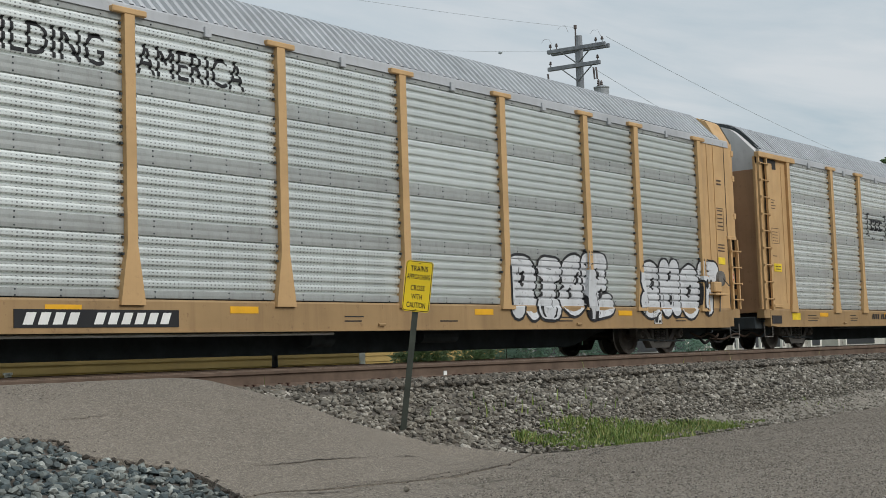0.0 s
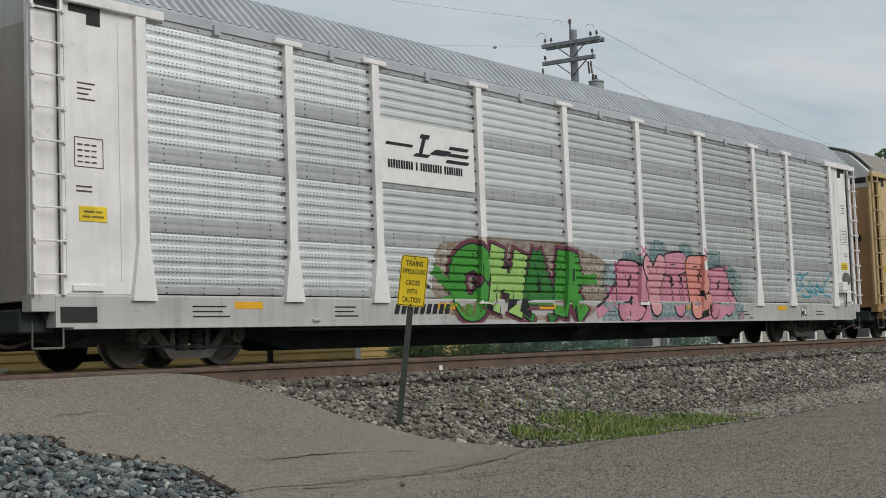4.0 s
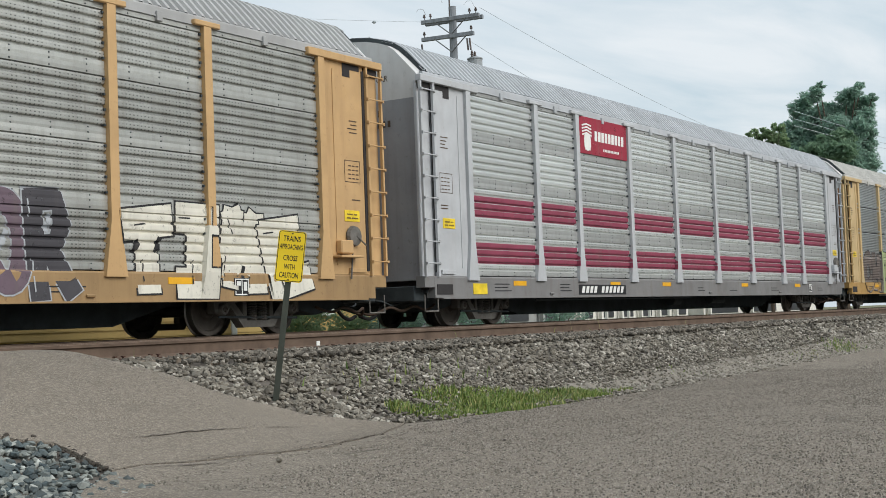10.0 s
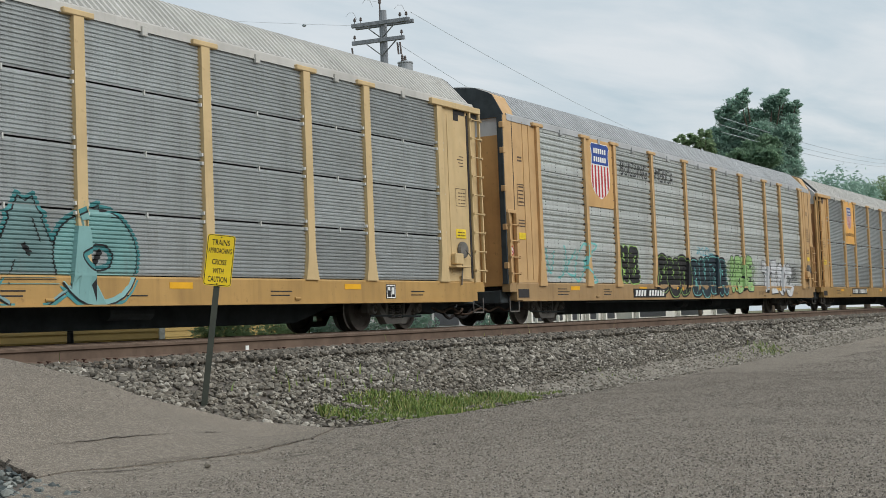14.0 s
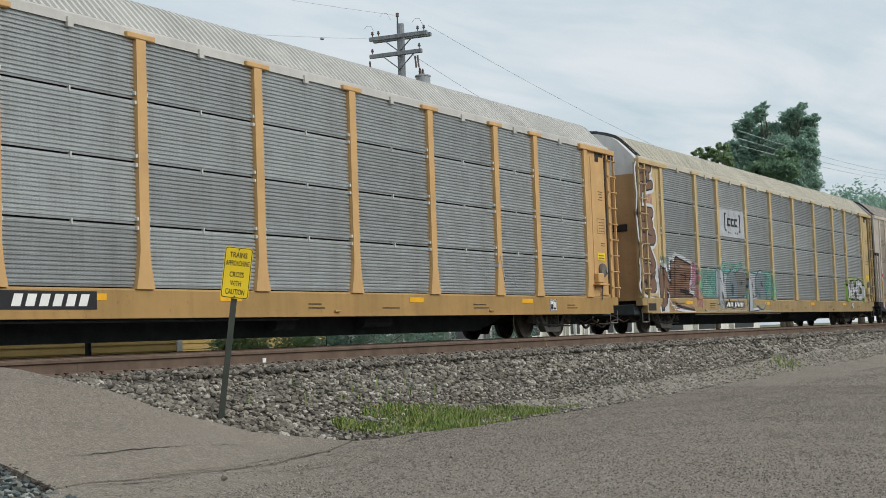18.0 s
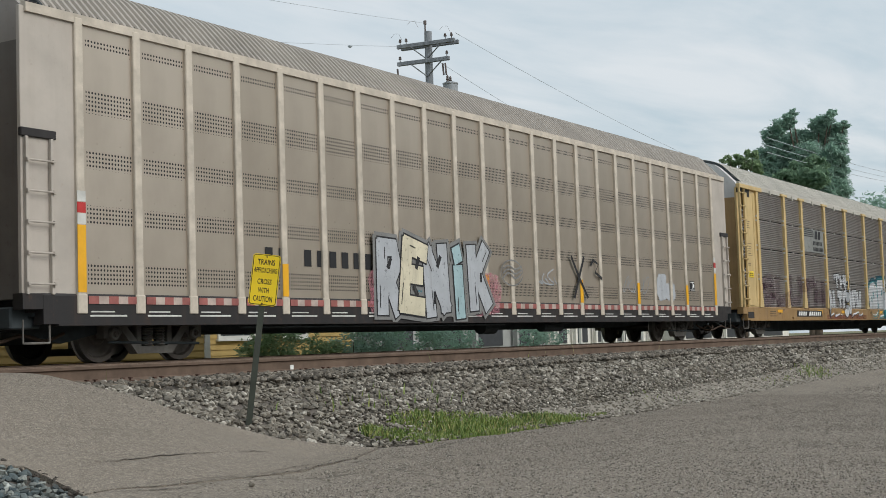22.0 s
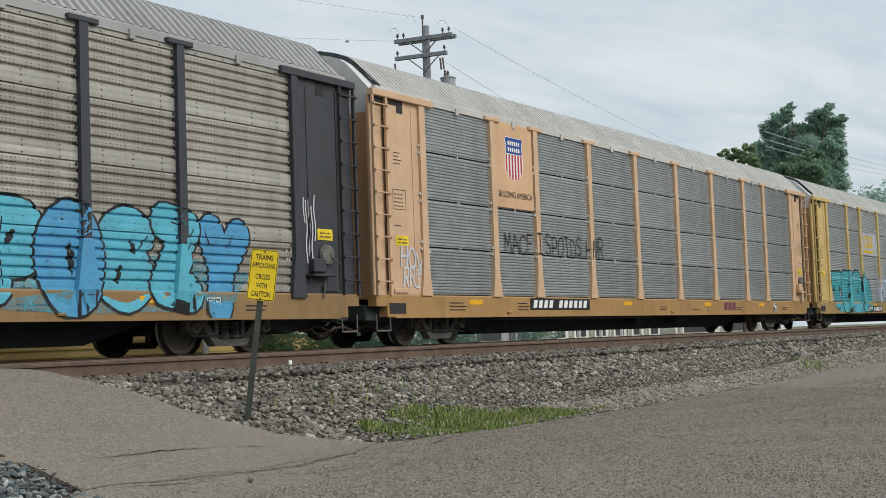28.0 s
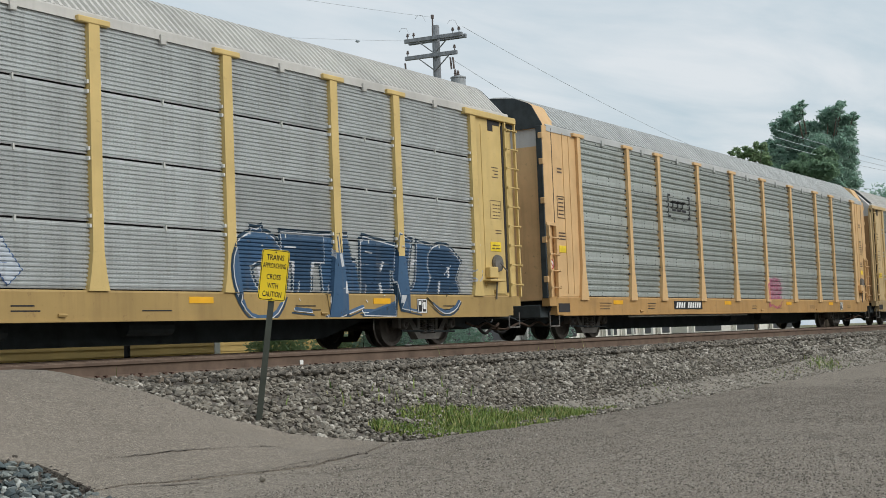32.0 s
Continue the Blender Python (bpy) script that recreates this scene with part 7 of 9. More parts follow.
        lay(car, "flat", bars(a + 0.05, b - 0.05, 1.97, 1.995, [4, 6], gap=0.3), M_FADED, "bar", "", 0.044)
    # hand brake and its box at the rear end
    bm = bmesh.new()
    box(bm, 26.05, 26.4, -SIDE - 0.16, -SIDE - 0.02, 1.34, 1.58, 0.02)
    brake = part("brake_box", bm, mat, car)
    bm = bmesh.new()
    lathe(bm, [(0.05, -SIDE - 0.02), (0.17, -SIDE - 0.03), (0.19, -SIDE - 0.06), (0.17, -SIDE - 0.12), (0.06, -SIDE - 0.15)], 16)
    part("brake_housing", bm, M_TRUCK, brake, "round rusty housing of the hand brake", at=(26.52, 0, 1.66))
    bm = bmesh.new()
    rod(bm, (26.46, -SIDE - 0.10, 1.60), (26.40, -SIDE - 0.08, 0.90), 0.016, 6)
    rod(bm, (26.50, -SIDE - 0.15, 1.66), (26.78, -SIDE - 0.15, 1.50), 0.014, 6)
    part("brake_chain", bm, M_TRUCK, brake, "hanging brake chain and lever")
    bm = bmesh.new()
    box(bm, 25.95, 26.6, -SIDE - 0.22, -SIDE - 0.02, 1.27, 1.31, 0.008)
    part("brake_step", bm, mat, brake)
    # small things on the sill
    for x in (3.4, 8.1, 11.2, 17.0, 21.9):
        bm = bmesh.new()
        box(bm, x, x + 0.55, -SIDE - 0.056, -SIDE - 0.04, 0.80, 0.90)
        part("reflector", bm, M_REFLECT, car, "orange reflector strip")
    bm = bmesh.new()
    box(bm, 0.42, 0.98, -SIDE - 0.06, -SIDE - 0.03, 0.62, 0.82)
    part("step_pocket", bm, M_INNER, car, "dark pocket in the end of the sill")
    aci = 23.35
    bm = bmesh.new()
    box(bm, aci, aci + 0.36, -SIDE - 0.056, -SIDE - 0.04, 0.62, 0.90)
    label_plate = part("data_plate", bm, M_BLACK_PAINT, car, "black plate with white frame")
    lay(car, "flat", joined([plate_of(aci + 0.02, aci + 0.34, 0.63, 0.65), plate_of(aci + 0.02, aci + 0.34, 0.87, 0.89), plate_of(aci + 0.02, aci + 0.04, 0.65, 0.87), plate_of(aci + 0.32, aci + 0.34, 0.65, 0.87),
                             plate_of(aci + 0.17, aci + 0.19, 0.65, 0.87), plate_of(aci + 0.22, aci + 0.30, 0.70, 0.84), plate_of(aci + 0.06, aci + 0.15, 0.78, 0.85)]), M_WHITE_PAINT, "bar", "", 0.058)
    for x, w, k in ((2.6, 0.7, 3), (5.5, 0.55, 3), (13.6, 0.5, 2), (16.0, 0.62, 1), (19.6, 0.7, 2), (24.3, 0.6, 2)):
        lay(car, "flat", joined([plate_of(x, x + w * (0.8 + 0.2 * ((i * 7 + n) % 3) / 2), 0.68 + 0.07 * i, 0.70 + 0.07 * i) for i in range(k)]), M_BLACK_PAINT, "stencil", "", 0.054)
    for x in (5.0, 14.4, 20.3):
        bm = bmesh.new()
        rod(bm, (x, -SIDE - 0.06, 0.63), (x + 0.14, -SIDE - 0.075, 0.63), 0.025, 6)
        part("sill_lug", bm, sillm, car)
    return car


def capped_end(car, mat, fx, left):
    """The closed end of a side: flat sheets with seams, a low ladder in the corner, stencils and stickers."""
    bm = bmesh.new()
    a, b = fx(0.42, 1.68)
    box(bm, a, b, -SIDE - 0.03, -SIDE + 0.08, SILL_HI, 4.90, 0.008)
    a, b = fx(0.0, 0.42)
    box(bm, a, b, -SIDE - 0.034, -SIDE + 0.06, 2.62, 4.90, 0.008)
    a, b = fx(0.10, 0.42)
    box(bm, a, b, -SIDE + 0.02, -SIDE + 0.06, 0.94, 2.62)
    for q in (0.98, 1.30):
        a, b = fx(q, q + 0.03)
        box(bm, a, b, -SIDE - 0.044, -SIDE - 0.028, 1.05, 4.82)
    a, b = fx(0.02, 0.48)
    box(bm, a, b, -SIDE - 0.06, -SIDE - 0.02, 2.60, 2.68, 0.008)
    wing = part("end_panel", bm, mat, car, "flat painted sheets at the end of the side")
    bm = bmesh.new()
    a, b = fx(0.43, 0.45)
    box(bm, a, b, -SIDE - 0.036, -SIDE - 0.02, 1.0, 4.88)
    part("seam", bm, M_INNER, wing)
    bm = bmesh.new()
    a, b = fx(-0.03, 0.02)
    box(bm, a, b, -SIDE - 0.02, -SIDE + 0.12, 0.94, 4.90, 0.008)
    part("corner_strip", bm, M_DARK, wing, "dark strip of the end door hinge")
    for z in (1.3, 2.2, 3.1, 4.0, 4.6):
        bm = bmesh.new()
        a, b = fx(-0.05, 0.06)
        box(bm, a, b, -SIDE - 0.05, -SIDE + 0.06, z, z + 0.14, 0.01)
        part("hinge", bm, mat, wing)
    lad = part("ladder", once(("low_ladder", mat.name), lambda: low_ladder(mat)), None, car, at=(0.02 if left else BODY - 0.42, 0, 0))
    for k in range(4):
        part("rung", rung_mesh(mat), None, lad, at=(-0.03, 0, 1.18 + 0.38 * k))
    lay(car, "flat", joined([plate_of(*fx(0.62, 0.96), 2.30 + 0.07 * k, 2.33 + 0.07 * k) for k in range(3)] + [plate_of(*fx(0.6, 0.98), 2.80, 2.82), plate_of(*fx(0.6, 0.98), 3.3, 3.32), plate_of(*fx(0.6, 0.62), 2.82, 3.3), plate_of(*fx(0.96, 0.98), 2.82, 3.3)] +
                             [plate_of(*fx(0.66, 0.92), 2.88 + 0.09 * k, 2.91 + 0.09 * k) for k in range(5)] + [plate_of(*fx(0.66, 0.9), 3.86 + 0.08 * k, 3.9 + 0.08 * k) for k in range(2)]), M_FADED, "stencil", "brown stencilled data", 0.036)
    a, b = fx(0.62, 0.96)
    sign_board(car, a, b, 2.0, 2.16, M_STICKER, "yellow warning sticker", 0.04)
    cx = sum(fx(0.2, 0.3)) / 2
    disc = lambda r: Flat([(cx + r * math.cos(0.524 * k), 1.72 + r * math.sin(0.524 * k), 0) for k in range(12)], [tuple(range(12))])
    bm = bmesh.new()
    box(bm, cx - 0.15, cx + 0.15, -SIDE - 0.004, -SIDE + 0.03, 1.57, 1.87, 0.01)
    plate = part("notice_plate", bm, mat, car, "small plate with a red ring sign")
    lay(car, "flat", disc(0.12), M_TAPE_RED, "ring", "red ring sign", 0.006)
    lay(car, "flat", disc(0.085), M_SHIELD_WHITE, "ring", "", 0.009)
    lay(car, "flat", stroke([(cx - 0.07, 1.79), (cx + 0.07, 1.65)], 0.03), M_TAPE_RED, "ring", "", 0.012)


def low_ladder(mat):
    bm = bmesh.new()
    for x in (0.0, 0.36):
        box(bm, x, x + 0.05, -SIDE - 0.10, -SIDE - 0.02, 0.96, 2.60, 0.006)
    return mesh_of(bm, "ladder", mat)


def smooth_side(car, n, mat, zincm):
    """The side of the flat-sided car: flush sheets with bands of punched holes between narrow posts."""
    lip = once("lip", lambda: plain("pale_edge", rgb(190, 180, 165), 0.5))
    hole = Mat("punched_sheet", 0.36, 0.5)
    c = hole.mix(hole.rand(), rgb(170, 158, 142), rgb(184, 172, 157))
    c = hole.mix(hole.ramp(hole.noise((1.0, 1.0, 0.6), 5.0), [(0.4, 0.0), (0.8, 0.4)]), c, rgb(128, 116, 102))
    sx = hole.t.nodes.new("ShaderNodeSeparateXYZ")
    hole.put(sx, 0, hole.co)
    fx_ = hole.math("ABSOLUTE", hole.math("SUBTRACT", hole.math("FRACT", hole.math("MULTIPLY", sx.outputs[0], 1 / 0.062)), 0.5))
    fz_ = hole.math("ABSOLUTE", hole.math("SUBTRACT", hole.math("FRACT", hole.math("MULTIPLY", sx.outputs[2], 1 / 0.062)), 0.5))
    dot = hole.math("LESS_THAN", hole.math("ADD", hole.math("MULTIPLY", fx_, fx_), hole.math("MULTIPLY", fz_, fz_)), 0.075)
    inband = None
    for z0, z1 in ((1.10, 1.42), (1.98, 2.24), (2.76, 3.02), (3.56, 3.88), (4.50, 4.64)):
        q = hole.math("MULTIPLY", hole.math("GREATER_THAN", sx.outputs[2], z0 - SILL_HI), hole.math("LESS_THAN", sx.outputs[2], z1 - SILL_HI))
        inband = q if inband is None else hole.math("ADD", inband, q)
    inx = hole.math("MULTIPLY", hole.math("GREATER_THAN", sx.outputs[0], 0.09), hole.math("LESS_THAN", sx.outputs[0], 0.97))
    hole.base(hole.mix(hole.math("MULTIPLY", hole.math("MULTIPLY", dot, inband), inx), c, rgb(40, 38, 36)))
    hole = hole.m
    bm = bmesh.new()
    box(bm, 0.2, BODY - 0.2, -SIDE + 0.05, -SIDE + 0.10, 0.9, 5.0)
    part("back_sheet", bm, M_INNER, car)
    pitch = 1.143
    xs = [1.05 + pitch * k for k in range(23)]

    def sheet_():
        bm = bmesh.new()
        box(bm, 0.0, pitch - 0.14, -SIDE - 0.008, -SIDE + 0.02, 0.0, 3.88, 0.004)
        for z in (0.3, 1.15, 1.95, 2.75, 3.5):
            for x in (0.03, pitch - 0.17):
                rod(bm, (x, -SIDE - 0.018, z), (x, -SIDE, z), 0.012, 6)
        for z in (0.52, 1.38, 2.16):
            for x in (0.3, 0.75):
                rod(bm, (x, -SIDE - 0.016, z), (x, -SIDE, z), 0.01, 6)
        return mesh_of(bm, "side_panel", hole)
    sm = once("smooth_sheet", sheet_)

    def post_():
        bm = bmesh.new()
        box(bm, -0.075, 0.075, -SIDE - 0.06, -SIDE + 0.02, 0.72, 4.9, 0.012)
        box(bm, -0.095, 0.095, -SIDE - 0.07, -SIDE + 0.02, 0.70, 0.98, 0.012)
        return mesh_of(bm, "post", lip)
    pm = once("smooth_post", post_)
    for x in xs:
        part("post", pm, None, car, at=(x, 0, 0))
    for x in xs[:-1]:
        part("side_panel", sm, None, car, at=(x + 0.07, 0, SILL_HI))
    bm = bmesh.new()
    sweep(bm, [(-SIDE - 0.05, 4.82), (-SIDE - 0.05, 4.95), (-SIDE + 0.05, 4.98), (-SIDE + 0.05, 4.82)], 0.1, BODY - 0.1)
    bmesh.ops.recalc_face_normals(bm, faces=bm.faces)
    part("eave_trim", bm, lip, car)
    for k, x in enumerate(xs[:-1]):
        for j in range(5):
            bm = bmesh.new()
            box(bm, x + 0.12 + 0.19 * j, x + 0.31 + 0.19 * j, -SIDE - 0.062, -SIDE - 0.05, 0.84, 0.95)
            part("reflective_tape", bm, (M_TAPE_FADED, M_TAPE_PALE)[j % 2], car)
    for k in (0, 4, 7, 10, 14, 17, 20, 22):
        bm = bmesh.new()
        box(bm, xs[k] - 0.078, xs[k] + 0.078, -SIDE - 0.064, -SIDE - 0.055, 1.0, 1.55 if k not in (0, 22) else 1.95, 0)
        part("reflective_tape", bm, M_REFLECT, car, "yellow reflective tape")
        if k in (0, 22):
            for j, m in enumerate((M_CLIP, M_TAPE_RED, M_CLIP)):
                bm = bmesh.new()
                box(bm, xs[k] - 0.078, xs[k] + 0.078, -SIDE - 0.064, -SIDE - 0.055, 1.96 + 0.16 * j, 2.11 + 0.16 * j, 0)
                part("reflective_tape", bm, m, car)
    for a, b in ((0.02, 1.0), (BODY - 1.27, BODY - 0.02)):
        bm = bmesh.new()
        box(bm, a, b, -SIDE - 0.01, -SIDE + 0.06, SILL_HI - 0.05, 4.9, 0.008)
        part("end_panel", bm, mat, car)
    for lx in (0.06, BODY - 0.55):
        lad = part("ladder", ladder_mesh(mat, 4, 0.96, 3.1), None, car, at=(lx, 0.03, 0))
        for k in range(5):
            part("rung", rung_mesh(mat), None, lad, at=(0, 0, 1.1 + 0.42 * k))
    bm = bmesh.new()
    box(bm, BODY - 0.62, BODY + 0.02, -SIDE - 0.05, -SIDE + 0.02, 3.1, 3.22, 0.01)
    box(bm, 0.0, 0.62, -SIDE - 0.05, -SIDE + 0.02, 3.1, 3.22, 0.01)
    part("door_latch", bm, M_INNER, car, "dark latch bar")
    for x in xs[:-1:1]:
        lay(car, "flat", joined([plate_of(x + 0.14, x + 0.14 + 0.72, 0.66, 0.685), plate_of(x + 0.16, x + 0.62, 0.72, 0.74)]), M_CLIP, "stencil", "", 0.056)
    bm = bmesh.new()
    box(bm, 0.1, BODY - 0.1, SIDE - 0.03, SIDE + 0.02, 0.9, 4.98)
    part("far_side", bm, mat, car)


def mark_plate(car, x0, x1, z0, z1, groups, dark=True, ground=True):
    """The car's mark on the sill, in plain slanted bars."""
    x0, x1 = x0 - SHIFT[car.name], x1 - SHIFT[car.name]
    if ground:
        bm = bmesh.new()
        box(bm, x0, x1, -SIDE - 0.058, -SIDE - 0.045, z0, z1)
        part("mark_plate", bm, M_BLACK_PAINT, car, "black plate with white marks")
    h = z1 - z0
    lay(car, "flat", bars(x0 + 0.12, x1 - 0.12, z0 + 0.17 * h, z1 - 0.17 * h, groups, 0.06, 0.34), M_WHITE_PAINT if ground else M_BLACK_PAINT, "bar", "", 0.062)


YELLOW, PALE, PEACH, SILVER = (198, 158, 104), (202, 173, 122), (206, 168, 130), (182, 184, 186)
ZINC, ZINC_GREY, BROWN_ZINC, GREY_ZINC = (228, 232, 230), (192, 197, 199), (164, 153, 145), (190, 191, 187)
CREAM_ROOF, ZINC_ROOF = (208, 206, 199), (196, 199, 202)
g = random.Random(4)
CARS = []

# 1: ribbed, slogan, two white bubble pieces
c = build_car(0, "ribbed", YELLOW, ZINC, ZINC_ROOF, (146, 118, 88), YELLOW, "yellow car carrier with bright ribbed zinc sides and white graffiti", amount=0.12, capped=True)
words(c, "BUILDING", 6.9, 9.08, 4.03, 4.46, M_BLACK_PAINT, "ribbed", 0.006)
words(c, "AMERICA", 9.62, 11.6, 4.03, 4.46, M_BLACK_PAINT, "ribbed", 0.006)
mark_plate(c, 7.23, 9.83, 0.61, 0.84, [4, 6])
throw_up(c, "ribbed", "RISE", 17.7, 21.15, 0.72, 1.98, [S_WHITE], S_BLACK, g, 0.075, 0.085, "white bubble letters with black outlines", 6)
throw_up(c, "ribbed", "SHOT", 22.4, 25.95, 0.78, 2.05, [S_WHITE], S_BLACK, g, 0.075, 0.085, "white bubble letters with black outlines", 6)
CARS.append(c)

# 2: ribbed, bracketed emblem
c = build_car(1, "ribbed", YELLOW, (246, 248, 246), ZINC_ROOF, (142, 112, 84), YELLOW, "yellow car carrier with bright ribbed zinc sides and a bracketed emblem", amount=0.12)
bracket_logo(c, "ribbed", 7.24, 8.74, 3.12, 3.80, M_BLACK_PAINT)
mark_plate(c, 6.8, 8.3, 0.70, 0.92, [4, 4], ground=False)
sign_board(c, 1.64, 2.14, 0.71, 0.89, M_STICKER, "yellow warning sticker", 0.056)
CARS.append(c)

# 3: pale grey, green and pink pieces
c = build_car(2, "ribbed", (232, 228, 224), (248, 250, 249), ZINC_ROOF, (150, 146, 140), (222, 218, 212), "pale grey car carrier with green and pink graffiti", amount=0.12)
sign_board(c, 6.72, 9.30, 2.88, 3.95, M_SHIELD_WHITE, "white board with a dark striped emblem", 0.05)
lay(c, "flat", joined([plate_of(6.85, 7.55, 3.52, 3.57, 0.03), plate_of(7.55, 7.95, 3.38, 3.44, 0.1), plate_of(7.7, 7.8, 3.4, 3.78, 0.16), plate_of(7.75, 8.0, 3.7, 3.78, 0.05), plate_of(8.0, 8.45, 3.45, 3.55, 0.2),
                       plate_of(8.45, 9.1, 3.34, 3.40, 0.05), plate_of(8.5, 9.1, 3.46, 3.52, 0.05), plate_of(8.55, 9.1, 3.58, 3.64, 0.05)]), M_BLACK_PAINT, "emblem", "dark striped emblem", 0.054)
lay(c, "flat", bars(6.9, 8.95, 3.14, 3.28, [10, 1, 9, 8], 0.0, 0.25), M_BLACK_PAINT, "bar", "", 0.054)
mark_plate(c, 6.85, 8.6, 0.68, 0.93, [2, 6], ground=False)
lay(c, "ribbed", blob(8.0, 13.8, 0.6, 2.1, 3, 0.12), H_TAN, "graffiti", "patch of tan spray paint", 0.003)
throw_up(c, "ribbed", "CHAR", 8.6, 12.9, 0.60, 2.0, [S_GREEN, S_LIME, spray("leaf", 52, 122, 54)], S_BLACK, g, 0.05, 0.05, "green letters with dark outlines", 9, 0.05, S_MAROON, True)
for k, pts in enumerate((((8.1, 1.5), (8.5, 1.2), (8.9, 1.3)), ((12.5, 1.3), (13.0, 1.4), (13.4, 1.42)), ((8.3, 0.9), (8.7, 1.0), (9.1, 0.75)))):
    lay(c, "ribbed", stroke(pts, 0.2), S_GREEN, "graffiti", "", 0.010)
scrawl(c, "ribbed", 7.25, 7.95, 1.15, 1.66, S_BLACK, g, 3, 0.03)
lay(c, "ribbed", blob(14.1, 20.0, 0.7, 2.0, 8, 0.2), haze("mist", 150, 176, 172), "graffiti", "thin haze of spray paint", 0.003)
H_PALE_TEAL = haze("pale_teal", 118, 160, 164)
for k, (a, b, z) in enumerate(((13.6, 14.6, 1.45), (14.4, 15.2, 1.75), (15.6, 16.4, 2.0), (16.9, 17.6, 2.0), (18.3, 19.0, 1.9), (18.9, 19.8, 1.5))):
    lay(c, "ribbed", blob(a, b, z - 0.35, z + 0.3, 60 + k, 0.2), H_PALE_TEAL, "graffiti", "pale teal cloud of spray paint", 0.003)
lay(c, "ribbed", plate_of(13.5, 20.0, 0.57, 0.97), H_PALE_TEAL, "graffiti", "", 0.003)
lay(c, "ribbed", blob(14.0, 19.5, 0.50, 1.75, 14, 0.1), S_PINK, "graffiti", "pink ground of the letters", 0.0045)
for pts in (((13.3, 0.72), (13.8, 0.95), (14.3, 1.35), (14.6, 1.2)), ((19.2, 1.3), (19.6, 1.0), (19.9, 0.62))):
    lay(c, "ribbed", stroke(bent(list(pts)), 0.24), S_PINK, "graffiti", "pink sprayed tail", 0.0048)
    lay(c, "ribbed", stroke(bent([(x, z + 0.13) for x, z in pts]), 0.06), S_BLACK, "graffiti", "dark sprayed line", 0.0052)
throw_up(c, "ribbed", "BYTER", 14.2, 19.3, 0.60, 2.1, [S_PINK, S_ROSE, S_PINK, spray("salmon", 222, 150, 138)], S_BLACK, g, 0.06, 0.06, "pink letters with dark outlines", 7, 0.03, None, False, True, 0.28)
for x, z in ((14.2, 1.7), (15.2, 2.05), (18.1, 2.1), (19.2, 1.75), (13.9, 1.2)):
    lay(c, "ribbed", joined([stroke([(x - 0.12, z - 0.1), (x + 0.12, z + 0.1)], 0.03), stroke([(x - 0.1, z + 0.1), (x + 0.1, z - 0.1)], 0.03)]), S_MAGENTA, "graffiti", "small magenta sprayed cross", 0.009)
scrawl(c, "ribbed", 23.2, 25.5, 1.2, 1.85, S_CYAN, g, 5, 0.05, "loose cyan tag")
CARS.append(c)

# 4: brown, weathered, dark blue piece
c = build_car(3, "ribbed", PALE, BROWN_ZINC, (188, 180, 170), (150, 118, 84), (206, 160, 98), "pale yellow car carrier with brown sides and blue graffiti", amount=0.5, wear=0.5, dirt=(86, 74, 64))
sign_board(c, 6.72, 9.33, 3.0, 3.92, spray("emblem_yellow", 220, 178, 88), "yellow emblem board", 0.05)
block_logo(c, "flat", 7.35, 9.0, 3.18, 3.78, S_GREY, "grey block emblem", 0.054)
mark_plate(c, 5.82, 8.67, 0.70, 0.97, [4, 6])
lay(c, "ribbed", blob(10.9, 16.5, 0.7, 2.1, 5, 0.25), H_NAVY, "graffiti", "dark blue patch of spray paint", 0.003)
S_PETROL = spray("petrol", 44, 82, 100)
lay(c, "ribbed", plate_of(11.2, 16.4, 0.57, 1.1), S_NAVY, "graffiti", "dark blue ground of the letters", 0.0045)
lay(c, "ribbed", blob(10.5, 12.0, 0.9, 1.8, 61, 0.3), haze("brick", 178, 110, 92), "graffiti", "reddish cloud of spray paint", 0.003)
throw_up(c, "ribbed", "LYTE", 11.3, 16.3, 0.62, 2.2, [S_NAVY, S_PETROL, S_NAVY], S_WHITE, g, 0.075, 0.045, "dark blue letters with white outlines", 8, 0.04, None, True)
for pts in (((11.5, 0.9), (12.2, 1.2), (12.6, 0.75)), ((12.9, 0.7), (13.5, 0.95), (14.2, 0.65), (14.6, 0.9)), ((14.9, 0.7), (15.4, 0.95), (15.9, 0.7)), ((13.0, 2.45), (13.2, 2.6), (13.4, 2.45), (13.2, 2.32), (13.0, 2.45)), ((14.0, 2.35), (14.5, 2.36)), ((14.0, 2.28), (14.4, 2.28))):
    lay(c, "ribbed", stroke(bent(list(pts)), 0.035), S_WHITE, "graffiti", "white sprayed line", 0.013)
scrawl(c, "ribbed", 9.95, 10.6, 1.1, 1.9, S_WHITE, g, 2, 0.03)
scrawl(c, "ribbed", 16.75, 17.2, 1.05, 1.95, S_WHITE, g, 2, 0.03)
lay(c, "ribbed", blob(10.6, 11.6, 0.9, 1.5, 9, 0.3), S_ORANGE, "graffiti", "", 0.005)
S_FADED = spray("faded_pink", 168, 110, 128)
